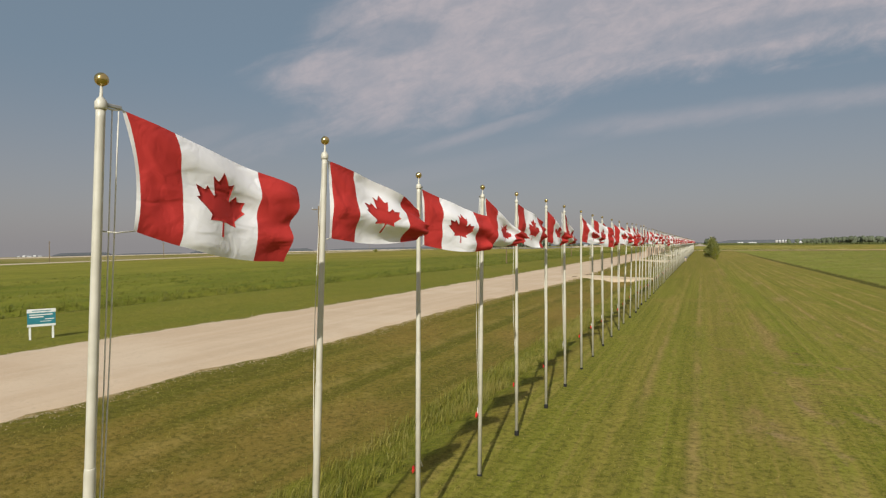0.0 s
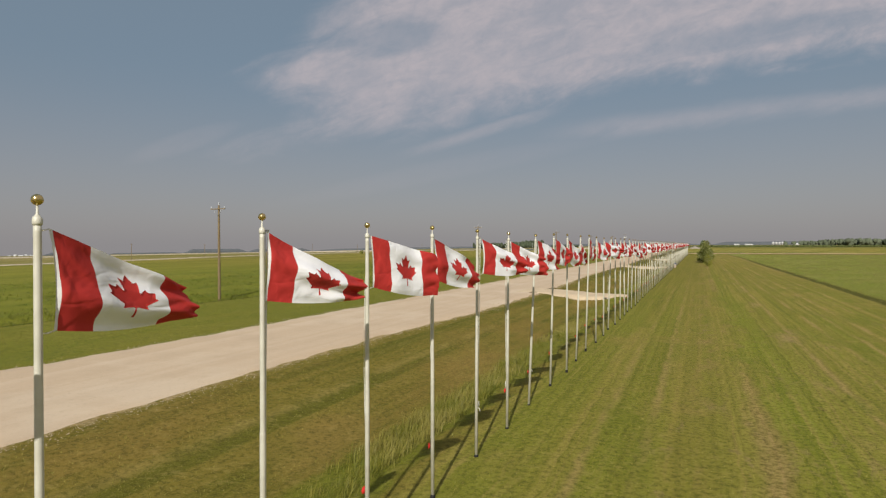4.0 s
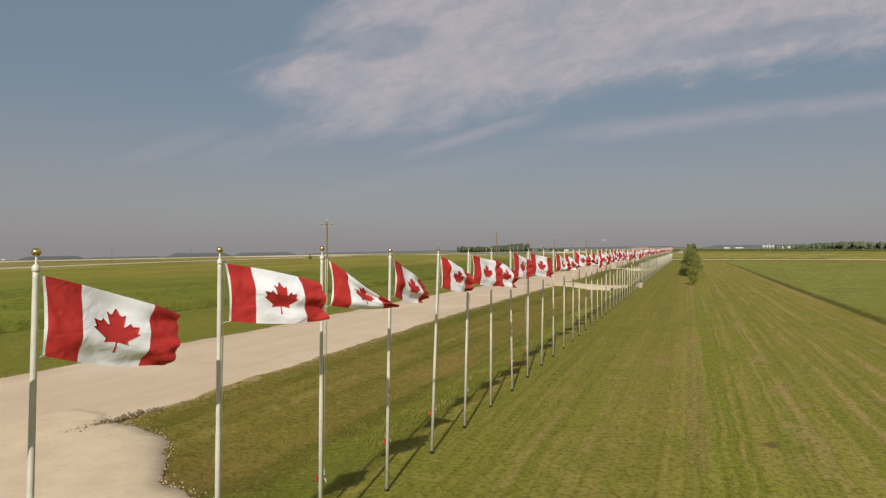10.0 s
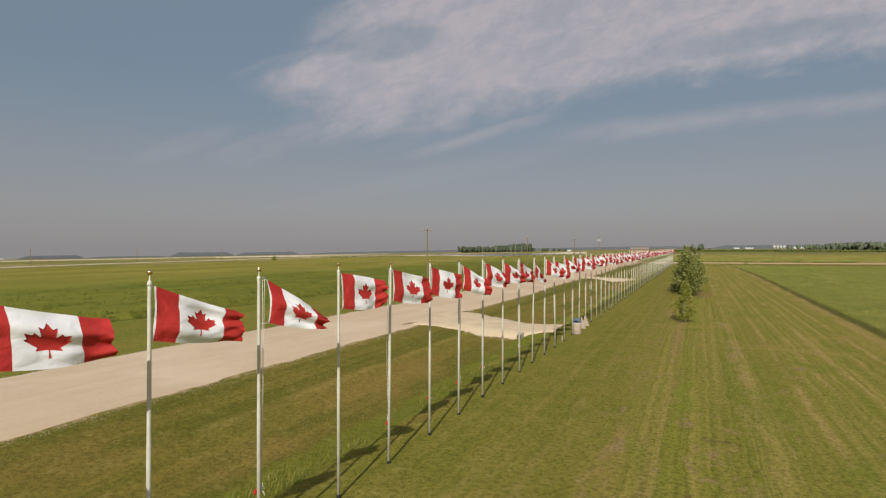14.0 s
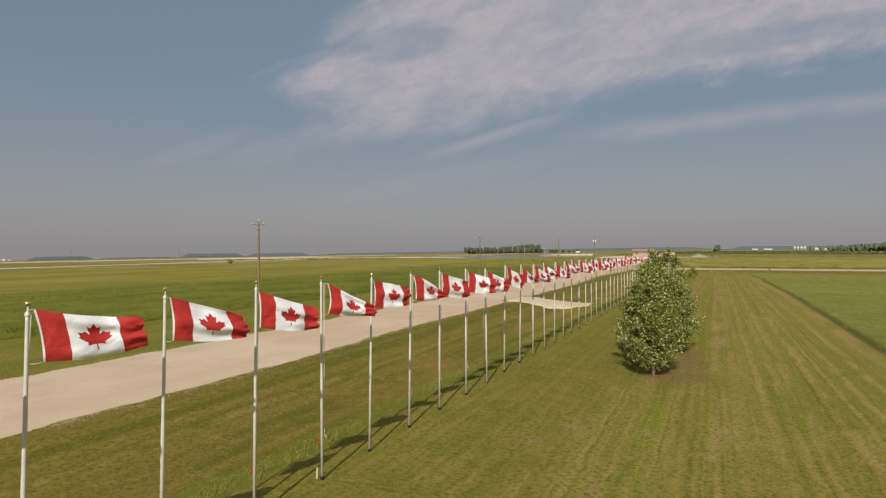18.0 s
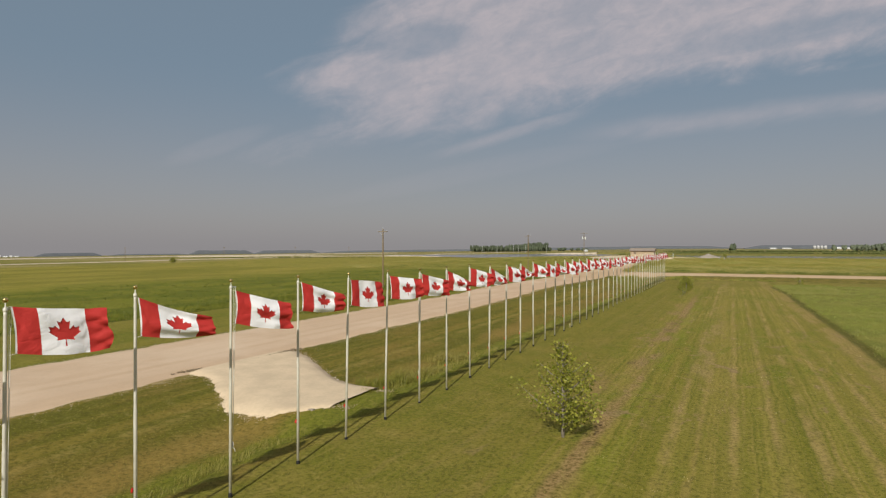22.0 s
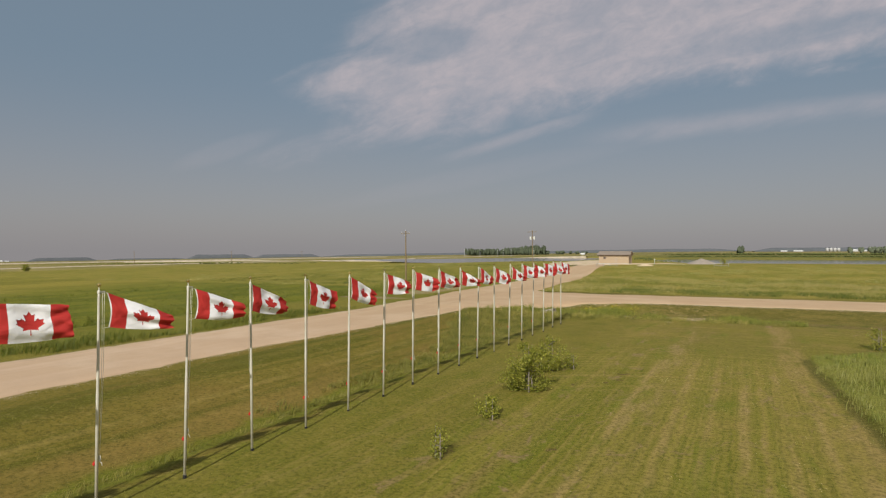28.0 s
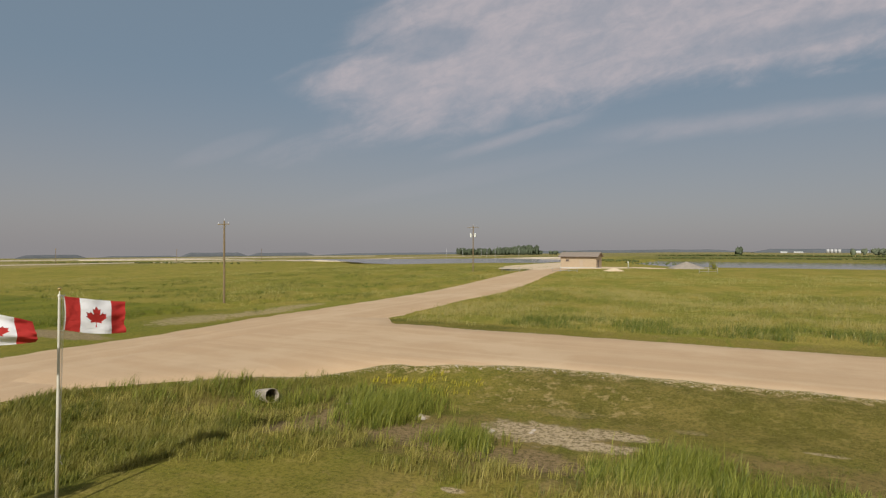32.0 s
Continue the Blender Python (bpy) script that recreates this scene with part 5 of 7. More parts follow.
for i in range(COUNT):
    if i in POLES:
        side, off, rise, lx, ly = POLES[i]
    else:
        side, off, rise, lx, ly = rnd.uniform(-0.07, -0.02), rnd.gauss(0, 0.06), rnd.gauss(0, 0.02), rnd.gauss(0.04, 0.04), rnd.gauss(0.02, 0.03)
    y = i * PITCH + off
    z = land(side, y) + rise
    lean = Matrix.Rotation(math.atan(lx / TOP), 4, "Y") @ Matrix.Rotation(-math.atan(ly / TOP), 4, "X")
    ph = (i * 2.399) % 6.283
    if i in FLAGS:
        heading, reach, low_reach, top, bottom, gap, under, rake = FLAGS[i]
    else:
        heading, reach, top, bottom = rnd.gauss(17, 5), rnd.gauss(0.90, 0.04), max(0.08, rnd.gauss(0.30, 0.09)), rnd.gauss(0.08, 0.05)
        low_reach, gap, under, rake = reach + rnd.gauss(0.01, 0.03), rnd.choice((0.07, 0.08, 0.10, 0.18)), rnd.gauss(0.23, 0.03), rnd.gauss(0.01, 0.04)
    ob = new("flagpole")
    spin = math.radians(90 - heading) if gap > 0.10 else math.radians(118 + 25 * math.sin(ph))    # the pulley turns with the wind, or is turned out of the camera's view
    ob.matrix_basis = Matrix.Translation((side, y, z)) @ lean @ Matrix.Rotation(spin, 4, "Z")
    for name in ("lower_tube", "upper_tube", "base_sleeve", "truck", "pulley_arm", "ball", "cleat"):
        part(name, POLE[name], ob, {"ball": "gold anodised ball finial", "base_sleeve": "black ground sleeve"}.get(name, ""))
    ropes = LINES[rnd.choice((0, 0, 0, 1, 1, 2))]
    part("flag_halyard", ropes[0], ob, "white rope")
    part("return_halyard", ropes[1], ob, "white rope")
    part("rope_coil", KNOT, ob, "white rope tied off at the cleat")
    if rnd.random() < 0.8:
        part("poppy", POPPY, ob, "small red poppy", Matrix.Rotation(-spin + rnd.uniform(-0.3, 0.3), 4, "Z") @ Matrix.Translation((0, 0, rnd.uniform(-0.08, 0.10))))
    tagged(ob, "slender two-piece aluminium flagpole standing in mown grass", "flagpole", "flagpoles along the road")
    if i in STAKED:
        stake = new("marker_stake", STAKE)
        stake.matrix_basis = pose(side - 0.16, y - 0.05, land(side - 0.16, y), 0, 3, 20)
        tagged(stake, "short pale wooden stake beside a flagpole", "stake", "marker stakes")
    rough = 0.45 + 0.5 * abs(math.sin(ph * 1.3))
    br = Breeze(heading, reach, low_reach, top, bottom, ph, rough, rake, gap - 0.05, SAG.get(i, 0.2 * math.sin(ph * 1.7)))
    words = "red and white maple leaf flag " + ("drooping at its fly end" if top > 0.3 else "streaming out in the wind")
    foot, up_axis = ob.location.copy(), lean @ Vector((0, 0, 1))
    hang = foot + up_axis * (TOP - under) + Vector((math.sin(math.radians(heading)), math.cos(math.radians(heading)), 0)) * gap
    flag_thing(tuple(hang), br, words, lambda h: foot + up_axis * ((h - foot.z) / up_axis.z))

# ---- things on the ground ----
ZG = np.array([v[2] for v in gv]).reshape(len(gy), nx)
GX, GY = np.array(gx), np.array(gy)


def heights(x, y):
    """Ground height for arrays of points, from the ground's own mesh."""
    i = np.clip(np.searchsorted(GX, x) - 1, 0, len(GX) - 2)
    j = np.clip(np.searchsorted(GY, y) - 1, 0, len(GY) - 2)
    a, b = (x - GX[i]) / (GX[i + 1] - GX[i]), (y - GY[j]) / (GY[j + 1] - GY[j])
    return (ZG[j, i] * (1 - a) + ZG[j, i + 1] * a) * (1 - b) + (ZG[j + 1, i] * (1 - a) + ZG[j + 1, i + 1] * a) * b


def fast_mesh(name, co, polys, mat):
    """A mesh from arrays: points, and faces that all have the same number of corners."""
    me = bpy.data.meshes.new(name)
    n, k = polys.shape
    me.vertices.add(len(co))
    me.vertices.foreach_set("co", co.astype(np.float32).ravel())
    me.loops.add(n * k)
    me.loops.foreach_set("vertex_index", polys.astype(np.int32).ravel())
    me.polygons.add(n)
    me.polygons.foreach_set("loop_start", np.arange(0, n * k, k, dtype=np.int32))
    me.materials.append(mat)
    me.update(calc_edges=True)
    return me


def steel_pipe(name, length, r):
    """A corrugated pipe along y, hollow, open at both ends."""
    v, f, seg, rings = [], [], 20, int(length / 0.07)
    for side in (1, -1):
        for i in range(rings + 1):
            rr = r + side * 0.012 + 0.008 * math.sin(i * 1.6)
            for k in range(seg):
                a = 2 * math.pi * k / seg
                v.append((rr * math.cos(a), length * i / rings, rr * math.sin(a)))
    m = (rings + 1) * seg
    for s in (0, m):
        for i in range(rings):
            for k in range(seg):
                q = (s + i * seg + k, s + i * seg + (k + 1) % seg, s + (i + 1) * seg + (k + 1) % seg, s + (i + 1) * seg + k)
                f.append(q if s else q[::-1])
    for i in (0, rings):
        for k in range(seg):
            f.append((i * seg + k, i * seg + (k + 1) % seg, m + i * seg + (k + 1) % seg, m + i * seg + k))
    return mesh(name, v, f, M_RUST, smooth=True)


M_RUST = plain("dull_galvanised_pipe", (0.35, 0.30, 0.235), 0.8, 0.1, 0.45, 8, 0.3, 0.2)
# near-black colour of the blocks that imitate shade inside the culvert mouths
M_PIPE_SHADE = plain("pipe_shade", (0.06, 0.05, 0.035), 0.95, 0, 0.3, 9)
for d in DRIVES:
    ob = new("culvert", steel_pipe("culvert", 2.2, 0.19))
    ob.location = (-3.7, drive_near(d, -3.7) - 0.22, -0.12)
    tagged(ob, "galvanised culvert pipe under a gravel crossing", "culvert", "ditch culverts")
    plug = box("shade_plug", (0.35, 0.05, 0.35), M_PIPE_SHADE, (0, 0.14, -0.17), 0.005)
    part("shade_plug", plug, ob, "dark plug standing in for the shade inside the pipe")
ob = new("culvert", steel_pipe("culvert", 2.4, 0.36))
ob.matrix_basis = pose(-4.5, 370.3, land(-4.6, 370.4) + 0.36, -12, 0, 66)
tagged(ob, "large weathered culvert pipe end in rank grass", "culvert", "ditch culverts")
part("shade_plug", box("shade_plug", (0.62, 0.05, 0.62), M_PIPE_SHADE, (0, 1.2, -0.32), 0.005), ob, "dark plug standing in for the shade inside the pipe")


# the litter barrel and the bench beside the second crossing
M_BLUE = plain("blue_grey_lid", (0.10, 0.12, 0.17), 0.5, 0, 0.15, 10)
M_SLAT = plain("dark_stained_slat", (0.05, 0.042, 0.04), 0.7, 0, 0.3, 16)
M_PINK = plain("buff_concrete", (0.40, 0.32, 0.235), 0.9, 0, 0.15, 9, 0.2, 0.3)


def litter_barrel(x, y):
    ob = new("litter_barrel")
    ob.location = (x, y, land(x, y))
    part("barrel", lathe("barrel", [(0.30, 0.0), (0.315, 0.02), (0.315, 0.84), (0.30, 0.86)], M_PINK, 24), ob, "pale buff exposed-aggregate concrete drum")
    part("rim", lathe("rim", [(0.325, 0.80), (0.33, 0.82), (0.33, 0.88), (0.30, 0.885)], M_CONC, 24), ob, "white band")
    part("lid", lathe("lid", [(0.325, 0.88), (0.33, 0.90), (0.33, 1.06), (0.31, 1.12), (0.22, 1.19), (0.12, 1.215), (0.02, 1.22)], M_BLUE, 24), ob, "blue-grey domed lid")
    part("flap", box("flap", (0.28, 0.03, 0.15), M_BLACK, (0, -0.322, 0.91), 0.01), ob, "dark opening")
    return tagged(ob, "pale concrete litter barrel with a blue-grey domed lid", "litter bin")


def bench(x, y):
    ob = new("park_bench")
    ob.matrix_basis = pose(x, y, land(x, y), 0, 0, 0)
    for k in (0, 1):
        bm = bmesh.new()
        pts = [(0.16, 0), (-0.56, 0), (-0.56, 0.30), (-0.34, 0.34), (-0.24, 0.90), (-0.16, 0.90)]
        lo = [bm.verts.new((px, k * 1.65 - 0.06, pz)) for px, pz in pts]
        hi = [bm.verts.new((px, k * 1.65 + 0.06, pz)) for px, pz in pts]
        bm.faces.new(lo), bm.faces.new(hi[::-1])
        for i in range(6):
            bm.faces.new((lo[i], hi[i], hi[(i + 1) % 6], lo[(i + 1) % 6]))
        part("end_slab", bm_mesh("end_slab", bm, M_PINK, False, 0.012), ob, "buff concrete end slab")
    for i in range(3):
        part("seat_slat", box("seat_slat", (0.10, 1.6, 0.035), M_SLAT, (-0.74 + 0.125 * i, 0.825, 0.40), 0.006), ob)
    for i in range(3):
        part("back_slat", box("back_slat", (0.035, 1.6, 0.11), M_SLAT, (-0.345 + 0.022 * i, 0.825, 0.50 + 0.135 * i), 0.006), ob)
    part("seat_rest", box("seat_rest", (0.45, 0.12, 0.40), M_PINK, (-0.62, 0.0, 0), 0.01), ob, "buff concrete")
    part("seat_rest", box("seat_rest", (0.45, 0.12, 0.40), M_PINK, (-0.62, 1.65, 0), 0.01), ob, "buff concrete")
    return tagged(ob, "park bench with triangular concrete ends and dark slats", "bench")


litter_barrel(0.12, 166.9)
bench(0.15, 169.75)

# the notice board across the road
M_TEAL = plain("teal_sign_paint", (0.030, 0.20, 0.24), 0.5, 0, 0.12, 6)
M_PALE = plain("white_sign_paint", (0.72, 0.74, 0.70), 0.6, 0, 0.08, 6)
sign = new("notice_board")
sign.matrix_basis = pose(-28.6, 17.4, land(-28.6, 17.4), 0, 0, 62)
for px in (-0.52, 0.52):
    part("post", box("post", (0.10, 0.10, 1.72), M_PALE, (px, 0.06, -0.2), 0.008), sign, "white painted post")
part("panel", box("panel", (1.28, 0.035, 0.62), M_TEAL, (0, 0, 0.82), 0.004), sign, "teal panel")
part("header", box("header", (1.30, 0.045, 0.20), M_PALE, (0, -0.002, 1.44), 0.006), sign, "white header board")
part("footer", box("footer", (1.30, 0.043, 0.13), M_PALE, (0, -0.002, 0.69), 0.006), sign, "white footer board")
for w, px, pz, hh in ((1.05, -0.02, 1.30, 0.06), (0.62, -0.22, 1.18, 0.06), (0.42, 0.36, 1.06, 0.05), (0.85, 0.0, 1.52, 0.04), (0.5, 0.2, 0.95, 0.03)):
    part("text_bar", box("text_bar", (w, 0.006, hh), M_PALE if pz != 1.52 else M_TEAL, (px, -0.0255, pz), 0.001), sign)
tagged(sign, "teal and white notice board on two posts beside the gravel road", "sign")

# ---- power line ----
M_GLASS = plain("grey_porcelain", (0.50, 0.52, 0.54), 0.3, 0, 0.1, 20)


def power_pole(x, y, top, transformers=0):
    z = land(x, y)
    ob = new("power_pole")
    ob.location = (x, y, z)
    h = top - z
    part("shaft", lathe("shaft", [(0.17, -0.4), (0.165, 0.0), (0.15, h * 0.3), (0.125, h * 0.7), (0.10, h - 0.35), (0.095, h - 0.33)], M_WOOD, 14), ob, "weathered round timber")
    part("crossarm", box("crossarm", (3.4 if transformers else 2.1, 0.11, 0.11), M_WOOD, (0, -0.14, h - 0.85), 0.01), ob, "timber crossarm")
    for px in (-0.95, 0.95):
        part("insulator", lathe("insulator", [(0.03, 0), (0.05, 0.04), (0.035, 0.08), (0.06, 0.12), (0.04, 0.2), (0.02, 0.22)], M_GLASS, 8, (px, -0.14, h - 0.74)), ob, "grey porcelain")
    part("insulator", lathe("insulator", [(0.03, 0), (0.05, 0.05), (0.035, 0.10), (0.06, 0.16), (0.04, 0.26), (0.02, 0.30)], M_GLASS, 8, (0, 0, h - 0.34)), ob, "grey porcelain")
    for s in (-1, 1):
        part("brace", tube("brace", [(0.7 * s, -0.19, h - 0.80), (0.0, -0.16, h - 1.55)], 0.018, M_STEEL, 4), ob, "flat steel brace")
    for k in range(transformers):
        px = -0.62 + 1.24 * k
        part("transformer", lathe("transformer", [(0.26, 0), (0.28, 0.05), (0.28, 0.85), (0.30, 0.88), (0.12, 0.98), (0.05, 1.12)], M_PALE, 14, (px, -0.1, h - 3.4)), ob, "pale transformer can")
        part("bracket", box("bracket", (0.5, 0.1, 0.1), M_STEEL, (px * 0.5, -0.05, h - 3.0), 0.01), ob, "steel bracket")
    return tagged(ob, "weathered timber power pole with " + ("two pale transformers" if transformers else "a short crossarm"), "power pole", "power line")


for px, py, top in ((-43.9, 64.1, 10.7), (-43.9, 148.5, 10.75), (-43.9, 234.2, 11.2), (-44.8, 317.0, 10.8), (-45.6, 405.0, 11.5)):
    power_pole(px, py, top)
power_pole(-47.5, 492.0, 14.2, 2)

# ---- the pump house at the lagoon ----
M_TAN = plain("tan_metal_siding", (0.395, 0.303, 0.20), 0.6, 0, 0.10, 3)
M_ROOF = plain("brown_metal_roof", (0.275, 0.225, 0.175), 0.55, 0, 0.12, 3)
M_TRIM = plain("dark_brown_trim", (0.10, 0.075, 0.06), 0.6, 0, 0.15, 6)
house = new("pump_house")
HX, HY = -26.2, 524.0
HZ = land(HX, 520) + 0.15
house.location = (HX, HY, HZ)
part("footing", box("footing", (10.9, 7.4, 0.5), M_CONC, (0, 0, -0.3), 0.03), house, "concrete footing")
for name, size, at in (("front_wall", (10.6, 0.2, 3.1), (0, -3.5, 0.2)), ("back_wall", (10.6, 0.2, 3.1), (0, 3.5, 0.2)), ("side_wall", (0.2, 6.8, 3.1), (-5.2, 0, 0.2)), ("side_wall", (0.2, 6.8, 3.1), (5.2, 0, 0.2))):
    part(name, box(name, size, M_TAN, at, 0.01), house, "tan ribbed siding")
for i in range(26):
    part("siding_rib", box("siding_rib", (0.04, 0.03, 3.05), M_TAN, (-5.1 + i * 0.408, -3.612, 0.22), 0.004), house)
for s in (-1, 1):
    bm = bmesh.new()
    a = [bm.verts.new((5.2 * s - 0.1, yy, zz)) for yy, zz in ((-3.6, 3.3), (3.6, 3.3), (0, 4.55))]
    b = [bm.verts.new((5.2 * s + 0.1, yy, zz)) for yy, zz in ((-3.6, 3.3), (3.6, 3.3), (0, 4.55))]
    bm.faces.new(a), bm.faces.new(b[::-1])
    for i in range(3):
        bm.faces.new((a[i], b[i], b[(i + 1) % 3], a[(i + 1) % 3]))
    part("gable", bm_mesh("gable", bm, M_TAN), house, "tan gable")
    bm = bmesh.new()
    pts = [(-4.2 * s, 3.22), (0, 4.58), (0, 4.72), (-4.24 * s, 3.36)]
    a = [bm.verts.new((-5.9, yy, zz)) for yy, zz in pts]
    b = [bm.verts.new((5.9, yy, zz)) for yy, zz in pts]
    bm.faces.new(a), bm.faces.new(b[::-1])
    for i in range(4):
        bm.faces.new((a[i], b[i], b[(i + 1) % 4], a[(i + 1) % 4]))
    slope = part("roof_slope", bm_mesh("roof_slope", bm, M_ROOF), house, "brown metal roofing")
    for i in range(20):
        k = -5.7 + i * 0.6
        part("seam", tube("seam", [(k, -4.22 * s, 3.37), (k, 0, 4.74)], 0.03, M_ROOF, 4), slope)
part("fascia", box("fascia", (11.8, 0.06, 0.20), M_TRIM, (0, -4.27, 3.18), 0.01), house, "dark brown fascia")
part("door", box("door", (1.0, 0.08, 2.1), M_PINK, (0.9, -3.63, 0.22), 0.01), house, "pale buff steel door")
part("door", box("door", (0.08, 1.1, 2.1), M_TRIM, (5.33, -1.2, 0.22), 0.01), house, "brown steel door")
part("louvre", box("louvre", (0.9, 0.06, 0.7), M_TRIM, (-3.2, -3.63, 1.9), 0.01), house, "brown wall louvre")
tagged(house, "low tan pump house with a brown gabled roof", "building")


def pipe_gate(x, y, turn, length, label):
    ob = new("pipe_gate")
    ob.matrix_basis = pose(x, y, land(x, y), 0, 0, turn)
    n = max(2, round(length / 2.4) + 1)
    for i in range(n):
        part("post", lathe("post", [(0.06, -0.2), (0.06, 1.25), (0.03, 1.3)], M_STEEL, 8, (length * i / (n - 1), 0, 0)), ob)
    for h in (0.5, 1.1):
        part("rail", tube("rail", [(0, 0, h), (length, 0, h)], 0.035, M_STEEL, 6), ob)
    return tagged(ob, label, "fence", "gate fences")


pipe_gate(-27.2, 497.0, 4, 6.5, "low grey pipe fence beside the lane")
pipe_gate(-41.5, 498.0, 2, 5.0, "low grey pipe fence beside the lane")
pipe_gate(7.8, 501.0, 20, 4.2, "low weathered rail in the meadow")


def stone_heap(x, y, r, h, label, mat):
    n, m = 22, 9
    v, f = [(0, 0, h)], []
    for j in range(1, m + 1):
        for k in range(n):
            a = 2 * math.pi * k / n
            q = j / m
            rr = r * q * (1 + 0.22 * noise.noise(Vector((math.cos(a) * 2, math.sin(a) * 2, x))))
            v.append((rr * math.cos(a), rr * math.sin(a) * 0.7, h * (1 - q) ** 1.1 + 0.18 * noise.noise(Vector((rr * math.cos(a) * 1.5, rr * math.sin(a) * 1.5, y))) * (1 - q) - (0.3 if j == m else 0)))
    for k in range(n):
        f.append((0, 1 + k, 1 + (k + 1) % n))
    for j in range(m - 1):
        for k in range(n):
            f.append((1 + j * n + k, 1 + (j + 1) * n + k, 1 + (j + 1) * n + (k + 1) % n, 1 + j * n + (k + 1) % n))
    ob = new("gravel_mound", mesh("gravel_mound", v, f, mat))
    ob.location = (x, y, land(x, y))
    return tagged(ob, label, "heap")


M_HEAP = plain("grey_gravel_heap", (0.30, 0.26, 0.21), 0.95, 0, 0.3, 2, 0.2, 0.6)
stone_heap(2.5, 532.0, 5.0, 2.1, "heap of grey gravel on the dike", M_HEAP)
stone_heap(-13.0, 505.0, 3.0, 0.8, "small heap of pale gravel by the pump house", M_LOOSE)
vent = new("vent_pipe", lathe("vent_pipe", [(0.14, 0), (0.14, 1.5), (0.22, 1.55), (0.22, 1.8), (0.1, 1.9)], M_PALE, 10))
vent.location = (-12.5, 524.0, land(-12.5, 524.0) + 0.1)
tagged(vent, "short white vent pipe on the gravel yard", "vent pipe")

# stones thrown down at the crossings and in the wet ditch
M_STONE = plain("pale_broken_stone", (0.45, 0.385, 0.30), 0.95, 0, 0.25, 7, 0.2, 0.5)


def stone_mesh(k, r):
    bm = bmesh.new()
    bmesh.ops.create_icosphere(bm, subdivisions=2, radius=r)
    for v in bm.verts:
        v.co *= 1 + 0.35 * noise.noise(v.co * (1.2 / r) + Vector((k * 7.1, 0, 0)))
        v.co.z *= 0.62
    return bm_mesh("stone", bm, M_STONE)


STONES = [stone_mesh(k, 0.5) for k in range(6)]
rs = random.Random(5)
spots = []
for k in range(14):
    t = rs.random()
    spots.append((-9.8 + 5.4 * t + rs.gauss(0, 0.35), DRIVES[2] + 2.7 - 3.1 * t + rs.gauss(0, 0.34), rs.uniform(0.05, 0.12)))
for k in range(70):
    t = rs.random()
    spots.append((-9.3 + 5.4 * t, DRIVES[1] + 4.2 - 2.0 * t - rs.random() * (0.3 + 0.8 * math.sin(math.pi * t)), rs.uniform(0.07, 0.20)))
for k in range(7):
    spots.append((rs.uniform(-1, 9), rs.uniform(371.0, 373.0), rs.uniform(0.12, 0.34)))
for k in range(26):
    sx = rs.uniform(-1, 16)
    spots.append((sx, cross_near(sx) - rs.uniform(0.2, 1.5), rs.uniform(0.05, 0.16)))
for x, y, s in spots:
    ob = new("stone", STONES[rs.randrange(6)])
    ob.matrix_basis = pose(x, y, land(x, y) + 0.10 * s, rs.uniform(-15, 15), rs.uniform(-15, 15), rs.uniform(0, 360)) @ Matrix.Diagonal((s * 1.3, s, s, 1))
    tagged(ob, "pale broken stone lying on the ditch bank", "stone", "loose stones")


